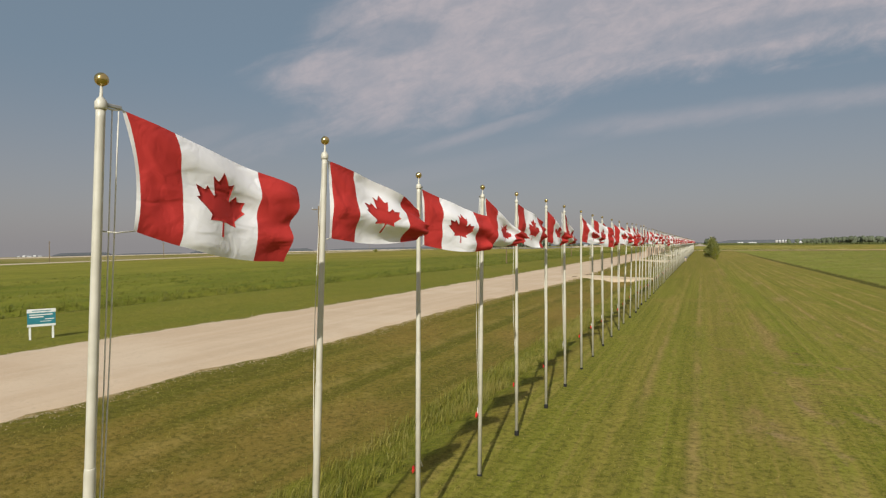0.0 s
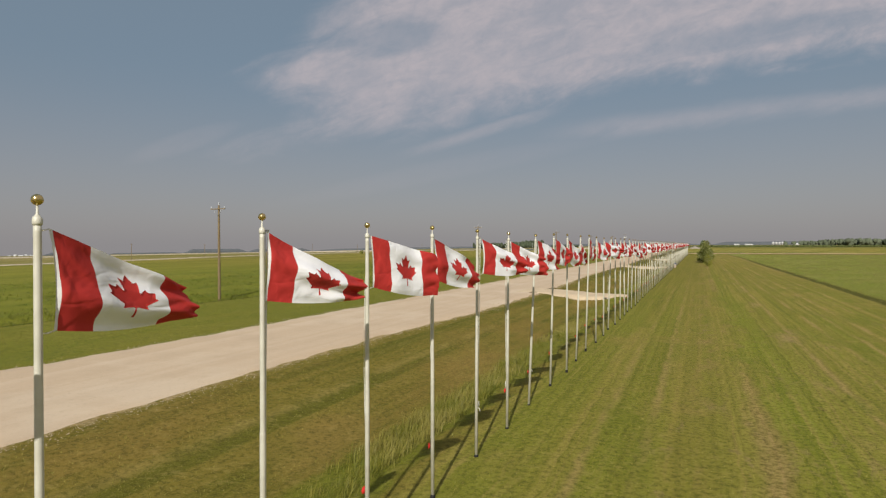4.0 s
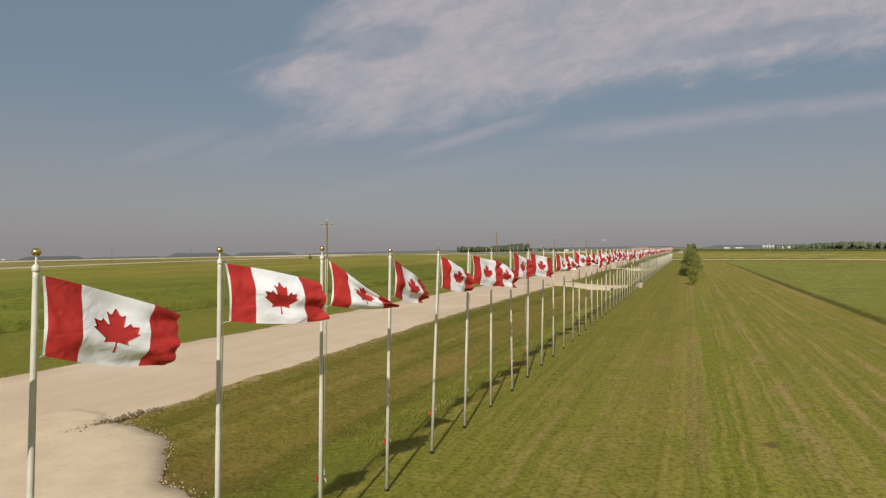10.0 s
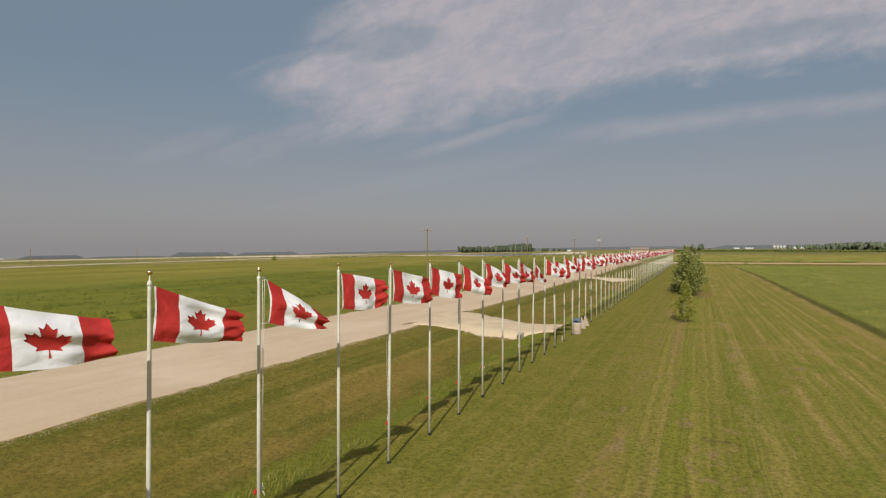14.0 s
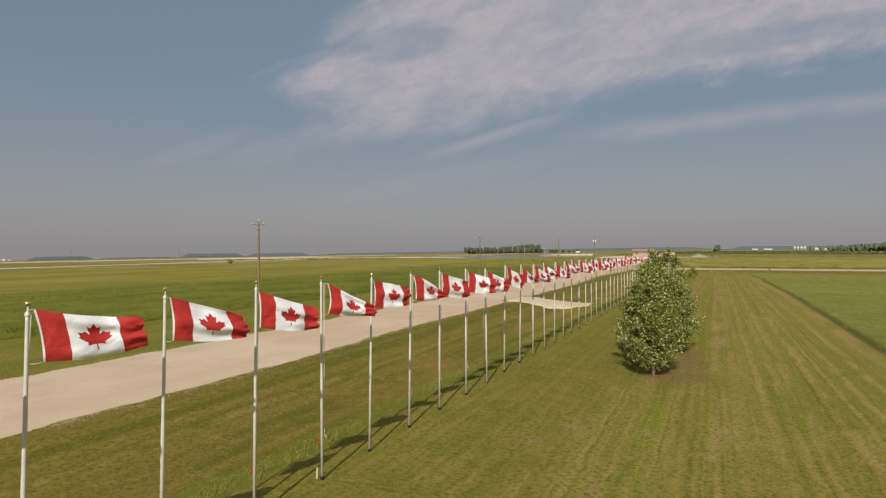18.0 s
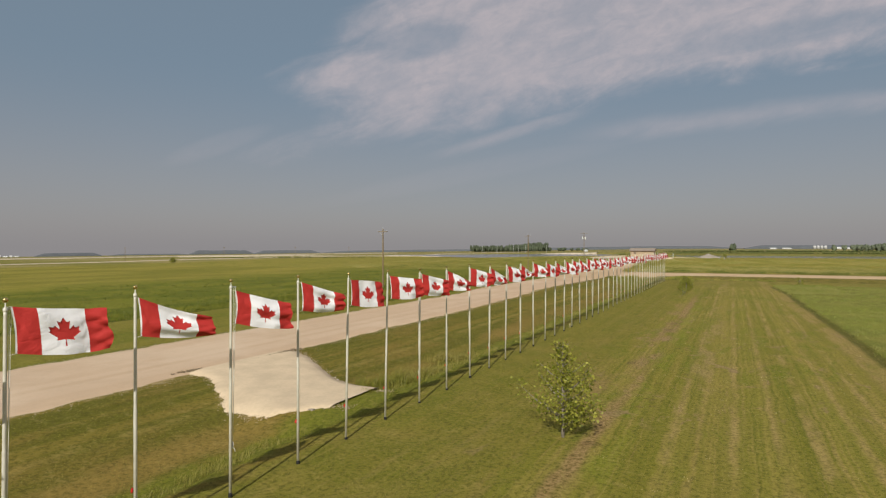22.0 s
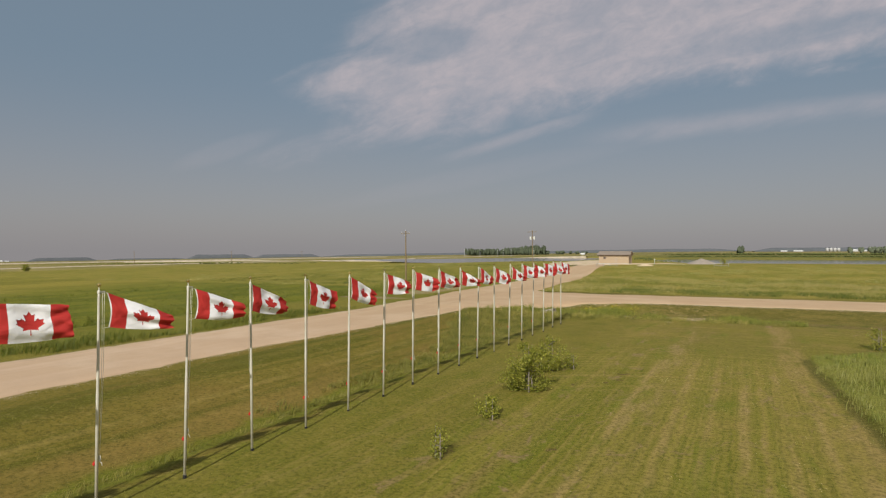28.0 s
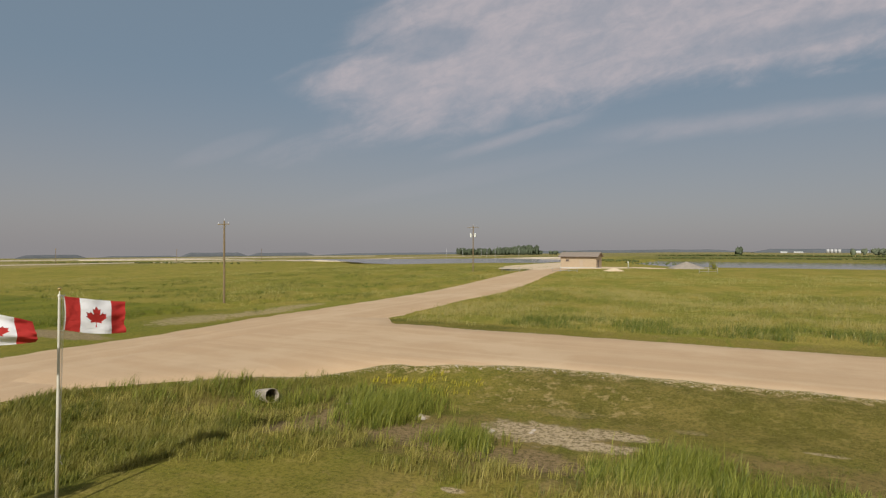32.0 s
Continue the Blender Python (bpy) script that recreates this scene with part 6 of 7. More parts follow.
# ---- trees ----
def tree(name, x, y, height, radius, clear, leaves, leaf, seed, label, fork=0.0, stems=1, foliage=None):
    """A young poplar: tapered trunk, rising limbs, a crown of single leaves with gaps; fork parts it into two leaders."""
    r = random.Random(seed)
    ob = new(name)
    ob.location = (x, y, land(x, y))
    rt = 0.012 * height + 0.02
    leaders = (-fork, fork) if fork else (0.0,)
    apart = lambda h, side: Vector((0.75, 0.66, 0)) * (side * min(1.0, 1.5 * h / height))
    for s in range(2 if fork else stems):
        off = (r.uniform(-0.25, 0.25), r.uniform(-0.25, 0.25)) if stems > 1 else (0, 0)
        split = [apart(height * k / 9, leaders[s % len(leaders)]) for k in range(10)]
        pts = [(split[k].x + off[0] + 0.05 * height * 0.3 * noise.noise(Vector((k * 0.7, seed, s))), split[k].y + off[1] + 0.04 * height * 0.3 * noise.noise(Vector((k * 0.7, seed + 9, s))), height * 0.97 * k / 9 - (0.1 if k == 0 else 0)) for k in range(10)]
        part("trunk", tube("trunk", pts, [rt * (1 - k / 10.5) for k in range(10)], M_BARK, 8), ob, "grey-brown bark")
    twigs = []
    n_l = max(14, int(height * 13))
    lv, lf = [], []
    for k in range(n_l):
        h = clear + (height - clear) * (k + r.random()) / n_l * 0.98
        q = (h - clear) / (height - clear)
        round_head = min(1.0, 0.70 + 1.3 * q) * min(1.0, 1.9 * (1.05 - q)) ** 0.6
        cone = min(1.0, 1.6 * (1.05 - q)) ** 0.9
        prof = round_head if stems > 1 else cone if fork else min(1.0, 0.60 + 2.0 * q) * min(1.0, 1.32 * (1.03 - q)) ** 0.8
        length = radius * max(0.14, prof) * r.uniform(0.55, 1.15)
        a = r.uniform(0, 2 * math.pi)
        b = apart(h, leaders[k % len(leaders)]) + Vector((0, 0, max(h * 0.97 - length * 0.55, clear * 0.6)))
        tip = Vector((b.x + length * math.cos(a), b.y + length * math.sin(a), h + length * 0.15))
        mid = (b + tip) / 2 + Vector((0, 0, -0.08 * length))
        twigs.append((b, mid, tip, length))
        if k % 4 == 0:
            part("limb", tube("limb", [b, mid, tip], [0.30 * rt + 0.006, 0.19 * rt + 0.004, 0.003], M_BARK, 5), ob)
            continue
        d = (tip - b).normalized()
        p, p2 = d.orthogonal().normalized(), d.cross(d.orthogonal().normalized())
        o = len(lv)
        for c, w in ((b, 0.22 * rt + 0.005), (mid, 0.14 * rt + 0.004), (tip, 0.003)):
            for t in range(3):
                an = 2 * math.pi * t / 3
                lv.append(c + p * (w * math.cos(an)) + p2 * (w * math.sin(an)))
        for i in range(2):
            for t in range(3):
                lf.append((o + i * 3 + t, o + i * 3 + (t + 1) % 3, o + i * 3 + 3 + (t + 1) % 3, o + i * 3 + 3 + t))
    tagged(part("twig_work", mesh("twig_work", lv, lf, M_BARK), ob, "thin grey-brown twigs"), kind="stuff")
    g = np.random.RandomState(seed)
    w = np.array([t[3] for t in twigs])
    pick = g.choice(len(twigs), leaves, p=w / w.sum())
    t = np.clip(g.beta(2.2, 1.2, leaves), 0, 1)
    A, Bm, C = (np.array([tuple(tw[i]) for tw in twigs])[pick] for i in range(3))
    c = A * ((1 - t) ** 2)[:, None] + Bm * (2 * t * (1 - t))[:, None] + C * (t ** 2)[:, None]
    c += g.normal(0, 1, (leaves, 3)) * (0.06 + 0.075 * w[pick])[:, None]
    keep = c[:, 2] > clear * 0.55
    c = c[keep]
    m = len(c)
    d = g.normal(0, 1, (m, 3))
    d[:, 2] -= 0.4
    d /= np.linalg.norm(d, axis=1)[:, None]
    e = np.cross(d, g.normal(0, 1, (m, 3)))
    e /= np.maximum(1e-6, np.linalg.norm(e, axis=1))[:, None]
    nn = np.cross(d, e)
    s = leaf * g.uniform(0.6, 1.25, m)[:, None]
    rim = [(0.0, 0.0), (0.22, 0.42), (0.62, 0.36), (1.0, 0.0), (0.62, -0.36), (0.22, -0.42)]       # a broad, pointed leaf
    co = np.stack([c + d * s * a + e * s * b + nn * s * abs(b) * 0.3 for a, b in rim], 1).reshape(-1, 3)
    part("crown", fast_mesh("crown", co, np.arange(6 * m).reshape(m, 6), foliage or M_LEAF), ob, "grey-green fluttering leaves")
    return tagged(ob, label, "tree" if height > 2.4 else "bush", "trees on the lawn")


tree("tree", 7.75, 208.3, 5.8, 1.55, 0.7, 17000, 0.11, 3, "leafy young poplar with grey-green leaves on the lawn")
tree("tree", 7.0, 211.2, 6.1, 1.65, 0.7, 19000, 0.11, 8, "leafy young poplar with grey-green leaves on the lawn")
tree("tree", 7.25, 214.2, 6.3, 2.1, 0.7, 24000, 0.11, 5, "leafy young poplar with grey-green leaves on the lawn")
tree("tree", 7.38, 217.8, 7.1, 2.45, 0.5, 40000, 0.108, 6, "tallest of four leafy young poplars, with two leaders", fork=0.58)
tree("tree", 7.55, 177.3, 3.7, 0.95, 0.35, 3600, 0.095, 12, "thin young poplar sapling with sparse leaves", foliage=M_BUSH)
tree("tree", 7.1, 246.8, 3.7, 1.75, 0.8, 2500, 0.10, 15, "sparse young poplar sapling on the mown lawn", foliage=M_BUSH)
for bx, by, hh, rr, n, sd, lb in ((6.3, 319.4, 1.15, 0.28, 130, 21, "tiny sapling with few leaves in mown grass"), (6.0, 324.6, 0.95, 0.5, 420, 22, "low bushy sapling in mown grass"),
                                  (5.8, 330.0, 2.4, 1.35, 3200, 23, "bushy young shrub on the lawn"), (5.4, 335.4, 2.1, 0.95, 1300, 24, "slim bushy sapling on the lawn"), (6.4, 336.5, 1.0, 0.4, 260, 25, "low sapling on the lawn")):
    tree("sapling", bx, by, hh, rr, 0.12, int(n * 2.4), 0.075, sd, lb, stems=2, foliage=M_BUSH)
tree("shrub", 9.5, 530.5, 2.4, 1.6, 0.2, 900, 0.16, 31, "dark green shrub beside a gravel heap", foliage=M_BUSH)
tree("shrub", -258.0, 445.0, 3.0, 1.9, 0.1, 1500, 0.22, 34, "lone bush in the hay field before the far track", stems=3, foliage=M_BUSH)
tree("shrub", 24.0, 352.0, 1.6, 0.9, 0.1, 700, 0.09, 33, "low willow shrub at the edge of the meadow", stems=3, foliage=M_BUSH)

# ---- far country ----
# paler than M_WOODS: some haze of distance is mixed into the green
M_BELT = plain("far_tree_belt", (0.112, 0.130, 0.082), 0.95, 0, 0.3, 0.09, 0.1, 0.0, False)
M_WOODS = plain("distant_woodland", (0.076, 0.092, 0.056), 0.95, 0, 0.35, 0.09, 0.1, 0.0, False)
M_SCRUB = plain("green_scrub", (0.105, 0.122, 0.040), 0.95, 0, 0.35, 0.3, 0.1, 0.0, False)
# bluish grey: the haze of distance is put into this colour
M_HAZE_TINT = plain("haze_tinted_woodland", (0.104, 0.113, 0.122), 0.95, 0, 0.08, 0.05, 0.1, 0.0, False)


def ico_ball():
    bm = bmesh.new()
    bmesh.ops.create_icosphere(bm, subdivisions=2, radius=1.0)
    bm.verts.index_update()
    v = np.array([tuple(q.co) for q in bm.verts])
    f = np.array([[w.index for w in q.verts] for q in bm.faces])
    bm.free()
    return v, f


BALL_V, BALL_F = ico_ball()


def woods(name, a, b, depth, height, spread, seed, mat, label, gap=0.0, even=0.8, slim=1.0):
    """A far belt of trees between two points: several lumpy crowns a tree, of uneven height."""
    g = np.random.RandomState(seed)
    a, b = np.array(a), np.array(b)
    n = int(np.linalg.norm(b - a) / spread * (1 - gap))
    co, fc, k = [], [], 0
    for i in range(n):
        p = a + (b - a) * g.rand()
        p = p + np.array([g.normal(0, 0.3), g.rand()]) * depth
        h = height * g.uniform(even, 1.0) * (0.85 + 0.15 * math.sin(p[0] * 0.02 + seed))
        for c in range(3):
            r = np.array([g.uniform(0.30, 0.48) * slim, g.uniform(0.30, 0.48) * slim, g.uniform(0.28, 0.45)]) * h
            ctr = np.array([p[0] + g.normal(0, 0.2) * h, p[1] + g.normal(0, 0.2) * h, land(p[0], p[1]) + min(h - r[2], (0.35 + 0.25 * c) * h)])
            v = BALL_V * (1 + 0.22 * g.normal(0, 1, (len(BALL_V), 1))) * r + ctr
            co.append(v)
            fc.append(BALL_F + k)
            k += len(v)
    ob = new(name, fast_mesh(name, np.concatenate(co), np.concatenate(fc), mat))
    return tagged(ob, label, "woods", kind="stuff")


def belt(name, a, b, height, seed, mat, label):
    """A closed canopy of woods on the horizon, miles long: a lumpy front, a rolling top, thinning out at both ends."""
    n = max(8, int(math.dist(a, b) / 6))
    dx, dy = (b[0] - a[0]) / math.dist(a, b), (b[1] - a[1]) / math.dist(a, b)
    co = []
    for i in range(n + 1):
        t = i / n
        x, y = a[0] + (b[0] - a[0]) * t, a[1] + (b[1] - a[1]) * t
        h = height * min(1.0, 6 * t + 0.15, 6 * (1 - t) + 0.15) * (0.92 + 0.12 * noise.noise(Vector((i * 0.05, seed, 0))) + 0.06 * noise.noise(Vector((i * 0.6, seed, 4))))
        for back, up in ((0, -0.2), (1, 0.35), (3, 0.7), (9, 0.95), (16, 1.0), (34, 0.8), (40, -0.2)):
            w = back + 1.5 * noise.noise(Vector((i * 0.8, back, seed)))
            co.append((x - dy * w, y + dx * w, land(x, y) + h * up))
    k = np.arange(n)[:, None] * 7 + np.arange(6)[None]
    quads = np.stack([k, k + 7, k + 8, k + 1], 2).reshape(-1, 4)
    return tagged(new(name, fast_mesh(name, np.array(co), quads, mat)), label, "woods", kind="stuff")


woods("woodland", (205, 1560), (900, 1600), 70, 17, 2.6, 1, M_BELT, "dense belt of deciduous trees far across the fields", slim=0.65)
woods("woodland", (900, 1600), (1900, 1700), 90, 20, 9, 2, M_BELT, "dense belt of deciduous trees far across the fields")
woods("woodland", (-601, 1655), (-400, 1625), 26, 24, 1.1, 3, M_WOODS, "dark grove of trees behind the lagoon", even=0.55, slim=0.34)
woods("woodland", (-400, 1640), (-300, 1620), 20, 10, 5, 4, M_WOODS, "low trees behind the lagoon", 0.3)
belt("haze_tinted_woodland", (-3036, 2817), (-2769, 3102), 27, 5, M_HAZE_TINT, "hazy band of trees on the horizon")
belt("haze_tinted_woodland", (-2769, 3102), (-2453, 3377), 22, 15, M_HAZE_TINT, "hazy band of trees on the horizon")
belt("haze_tinted_woodland", (-2453, 3377), (-1250, 3900), 14, 16, M_HAZE_TINT, "low hazy band of trees on the horizon")
belt("haze_tinted_woodland", (-2789, 1776), (-2652, 2001), 17, 6, M_HAZE_TINT, "hazy grove beside far farm buildings")
belt("haze_tinted_woodland", (-3350, 2500), (-3036, 2817), 9, 7, M_HAZE_TINT, "low hazy band of trees on the horizon")
belt("haze_tinted_woodland", (-1350, 3450), (60, 3600), 16, 9, M_HAZE_TINT, "hazy band of trees on the horizon")
belt("haze_tinted_woodland", (60, 3000), (500, 3100), 17, 10, M_HAZE_TINT, "hazy band of trees on the horizon")
woods("shelterbelt", (-60, 1010), (520, 1010), 16, 1.9, 0.55, 13, M_SCRUB, "low willow scrub beyond the lagoon", 0.1, 0.5, 1.8)
woods("shelterbelt", (-30, 772), (430, 772), 10, 1.5, 0.42, 17, M_SCRUB, "dark reeds along the far bank of the lagoon")
woods("shelterbelt", (-62, 640), (-24, 640), 40, 1.3, 0.25, 18, M_SCRUB, "green scrub between the two lagoons")
woods("shelterbelt", (-420, 560), (-230, 575), 25, 0.7, 0.8, 20, M_SCRUB, "scattered scrub along a dry ditch", 0.3, 0.4, 2.6)
woods("lone_tree", (12, 1330), (14, 1331), 2, 13, 0.7, 14, M_WOODS, "lone tree standing beyond the lagoon", slim=0.6)

# white steel, greyed in its base colour to imitate aerial haze
M_SILO = plain("hazed_white_silo_steel", (0.46, 0.455, 0.445), 0.6, 0.0, 0.06, 0.2)


def silo(x, y, r, h, label="tall white grain silo on the horizon"):
    ob = new("silo")
    ob.location = (x, y, 0)
    part("drum", lathe("drum", [(r, 0), (r, h * 0.9), (r * 0.96, h * 0.91)], M_SILO, 20), ob, "white steel drum")
    part("cone_roof", lathe("cone_roof", [(r * 1.02, h * 0.9), (r * 0.5, h * 0.97), (r * 0.12, h)], M_SILO, 20), ob, "white cone roof")
    return tagged(ob, label, "silo", "grain silos")


for k in range(4):
    silo(303 + 12 * k, 2950, 5.2, 15)
silo(438, 2940, 6.4, 17), silo(453, 2945, 6.4, 16)


def far_shed(x, y, w, d, h, turn=0, label="long white shed on the horizon"):
    ob = new("farm_shed")
    ob.matrix_basis = pose(x, y, land(x, y), 0, 0, turn)
    part("wall", box("wall", (w, d, h * 0.62), M_SILO, (0, 0, 0), 0.05), ob, "white sheet walls")
    bm = bmesh.new()
    a = [bm.verts.new((-w / 2 - 0.4, yy, zz)) for yy, zz in ((-d / 2 - 0.4, h * 0.6), (d / 2 + 0.4, h * 0.6), (0, h))]
    b = [bm.verts.new((w / 2 + 0.4, yy, zz)) for yy, zz in ((-d / 2 - 0.4, h * 0.6), (d / 2 + 0.4, h * 0.6), (0, h))]
    bm.faces.new(a), bm.faces.new(b[::-1])
    for i in range(3):
        bm.faces.new((a[i], b[i], b[(i + 1) % 3], a[(i + 1) % 3]))
    part("roof", bm_mesh("roof", bm, M_PALE), ob, "pale metal roof")
    return tagged(ob, label, "shed", "far farm buildings")


far_shed(385, 2930, 30, 20, 8), far_shed(205, 2900, 30, 16, 5), far_shed(150, 2750, 20, 12, 5), far_shed(418, 2960, 18, 12, 6)
for k in range(5):
    far_shed(-2585 + 8 * k, 1515 + 16 * k, 8 + 4 * (k % 3), 8, 4.5 + 2 * (k % 2), 20 * k, "small pale building far across the fields")
far_shed(-238, 1350, 7, 5, 3.6, 0, "small white shed by the far bank")


M_CLAY = plain("pale_clay", (0.50, 0.42, 0.31), 0.95, 0, 0.2, 0.2, 0.1, 0.3, False)
# pale tracks and banks far off to the left
def track(name, pts, width, lift, label, mat=None):
    v, f = [], []
    for i, (x, y) in enumerate(pts):
        ax, ay = pts[max(0, i - 1)]
        bx, by = pts[min(len(pts) - 1, i + 1)]
        l = math.hypot(bx - ax, by - ay)
        px, py = -(by - ay) / l * width / 2, (bx - ax) / l * width / 2
        for k, h in ((-1.6, -0.2), (-1, lift), (0, lift * 1.1), (1, lift), (1.6, -0.2)):
            v.append((x + px * k, y + py * k, land(x + px * k, y + py * k) + h))
    for i in range(len(pts) - 1):
        for k in range(4):
            f.append((i * 5 + k, i * 5 + k + 1, i * 5 + k + 6, i * 5 + k + 5))
    return tagged(new(name, mesh(name, v, f, mat or M_CLAY, smooth=True)), label, "track", kind="structure")


def track_x(y):
    return -214 - 98 * ss(60, 440, y)


track("far_track", [(track_x(y), y) for y in range(-300, 1201, 20)], 5.0, 0.25, "pale gravel track across the hay field")
for k in range(9):
    py = 72 + 78 * k
    pole = new("far_pole")
    pole.location = (track_x(py) - 9, py, land(track_x(py) - 9, py))
    part("shaft", lathe("shaft", [(0.15, -0.3), (0.15, 0), (0.11, 8.6), (0.06, 8.7)], M_WOOD, 8), pole, "weathered timber")
    part("crossarm", box("crossarm", (1.6, 0.1, 0.12), M_WOOD, (0, 0, 8.0), 0.01), pole, "timber crossarm")
    tagged(pole, "slim timber power pole beside the far track", "power pole", "far power line")
track("far_bank", [(-640 - 0.05 * y, y) for y in range(-600, 1500, 60)], 7, 1.0, "pale clay bank across the far fields")
track("far_bank", [(-120, 878), (-160, 880), (-240, 800), (-300, 745), (-420, 720), (-560, 700)], 4, 0.8, "pale clay bank of the lagoon")

# slim pale posts without lamps on the lagoon's far bank
for px in (-290, -269, -246, -239, -229, -201):
    post = new("bank_post")
    post.location = (px, 960, land(px, 960))
    part("shaft", lathe("shaft", [(0.22, -0.3), (0.20, 0.0), (0.14, 10.5), (0.06, 10.6)], M_STEEL, 8), post, "pale painted steel")
    tagged(post, "thin pale post on the far bank of the lagoon", "post", "far lagoon posts")

# ---- standing grass, far too many blades to count ----
def blades(name, n, where, height, width, seed, mat, label, clump=0.0, curve=0.5):
    """Bent grass blades of three faces each; where(g, n) gives their x and y."""
    g = np.random.RandomState(seed)
    x, y = where(g, n)
    n = len(x)
    if clump:
        m = max(1, n // 9)
        c = g.randint(0, m, n)
        x, y = x[c] + g.normal(0, clump, n), y[c] + g.normal(0, clump, n)
        tall = g.uniform(0.55, 1.15, m)[c]
    else:
        tall = np.ones(n)
    z = heights(x, y) - 0.02
    h = height * tall * g.uniform(0.55, 1.2, n)
    a = g.uniform(0, 2 * np.pi, n)
    w = width * g.uniform(0.6, 1.3, n)
    wind = np.array([0.5, 0.85])
    lx, ly = g.normal(0, 0.22, n) + wind[0] * curve * 0.5, g.normal(0, 0.22, n) + wind[1] * curve * 0.5
    ca, sa = np.cos(a) * w / 2, np.sin(a) * w / 2
    base = np.stack([x, y, z], 1)
    mid = base + np.stack([lx * h * 0.35, ly * h * 0.35, h * 0.55], 1)
    tip = base + np.stack([lx * h * 1.1, ly * h * 1.1, h], 1)
    off = np.stack([ca, sa, 0 * ca], 1)
    co = np.stack([base - off, base + off, mid + off * 0.8, mid - off * 0.8, tip], 1).reshape(-1, 3)
    k = np.arange(n)[:, None] * 5
    tri = np.concatenate([k + np.array([[0, 1, 2]]), k + np.array([[0, 2, 3]]), k + np.array([[3, 2, 4]])], 1).reshape(-1, 3)
    ob = new(name, fast_mesh(name, co, tri, mat))
    return tagged(ob, label, "grass", kind="stuff")


def spread(x0, x1, y0, y1, power=1.0):
    return lambda g, n: (x0 + (x1 - x0) * g.rand(n) ** power, y0 + (y1 - y0) * g.rand(n))


def patchy(x0, x1, y0, y1, freq, cut, power=1.0, clear=None):
    """Points in a rectangle where slow noise allows."""
    def f(g, n):
        x, y = x0 + (x1 - x0) * g.rand(n) ** power, y0 + (y1 - y0) * g.rand(n)
        v = np.sin(x * freq * 1.7 + 2.1 * np.sin(y * freq * 0.63)) + np.sin(y * freq + 1.3 * np.sin(x * freq * 0.8)) + g.normal(0, 0.5, n)
        keep = v > cut
        if clear is not None:
            keep &= clear(x, y)
        return x[keep], y[keep]
    return f


def near_edge_a(y):
    return np.array([near_edge(float(q)) for q in y])


def off_drives(x, y):
    ok = np.ones(len(x), bool)
    for d in DRIVES:
        ok &= ~((y > d - 7.4) & (y < d + (1.6 if d == DRIVES[1] else -1.4)) & (x < -1.8))
        ok &= ~((y > d - 7.4) & (y < d + 4.6) & (x < -5))
    return ok


M_DRYGRASS = leaf_material("dry_grass", (0.25, 0.218, 0.036), (0.41, 0.345, 0.095), 0.25)
M_MEADOW = leaf_material("meadow_grass", (0.070, 0.094, 0.008), (0.300, 0.285, 0.052), 0.3, None, (0.430, 0.360, 0.120), 0.055)
M_SEEDING = leaf_material("seeding_grass", (0.280, 0.262, 0.056), (0.480, 0.430, 0.170), 0.25, None, (0.300, 0.265, 0.070), 0.2)
M_WET = leaf_material("wet_ditch_grass", (0.040, 0.060, 0.005), (0.245, 0.240, 0.034), 0.3, None, (0.310, 0.275, 0.060), 0.45)
M_BANK = leaf_material("olive_bank_grass", (0.100, 0.104, 0.012), (0.225, 0.195, 0.042), 0.25)
M_LUSH = leaf_material("lush_field_grass", (0.056, 0.084, 0.005), (0.160, 0.176, 0.018), 0.3, None, (0.190, 0.192, 0.028), 0.05)
M_RANK = leaf_material("rank_edge_grass", (0.062, 0.092, 0.008), (0.190, 0.200, 0.030), 0.3)
M_STRAW = leaf_material("dry_clippings", (0.30, 0.235, 0.085), (0.50, 0.405, 0.190), 0.1)
M_YELLOW = leaf_material("yellow_weed", (0.30, 0.25, 0.02), (0.42, 0.36, 0.03), 0.2)
M_LAWN = leaf_material("lawn_grass", (0.165, 0.166, 0.014), (0.315, 0.262, 0.050), 0.25)
M_CLOVER = leaf_material("meadow_green", (0.125, 0.165, 0.018), (0.270, 0.290, 0.048), 0.3, None, (0.330, 0.310, 0.085), 0.07)
M_SEDGE = leaf_material("green_sedge", (0.075, 0.108, 0.008), (0.320, 0.318, 0.048), 0.3)

blades("ditch_grass", 56000, patchy(-3.6, -1.85, 0, 361, 0.35, -0.7, clear=off_drives), 0.24, 0.016, 1, M_TALL, "rank green grass along the ditch bottom", 0.10)
blades("ditch_grass", 30000, patchy(-3.9, -2.0, 0, 70, 0.5, -0.4, clear=off_drives), 0.42, 0.018, 2, M_TALL, "tall rank grass in the ditch", 0.12)
blades("ditch_reeds", 6000, patchy(-5.2, -3.0, 250, 262, 0.8, -0.2, clear=off_drives), 0.6, 0.02, 3, M_TALL, "tall reedy grass beside the crossing", 0.12)
blades("ditch_reeds", 22000, patchy(-5.0, -2.2, 322, 366, 0.5, -0.8), 0.34, 0.024, 4, M_WET, "tall reedy grass in the ditch", 0.14)


def rank_wedge(x, y):
    """The uncut wedge that widens from the ditch bottom towards the junction."""
    return (x > -4.5 - 0.34 * (y - 338) + 0.4 * np.sin(y * 1.1)) & (x < -3.9 + 0.18 * (y - 345.8)) & (x > near_edge_a(y) + 0.4)


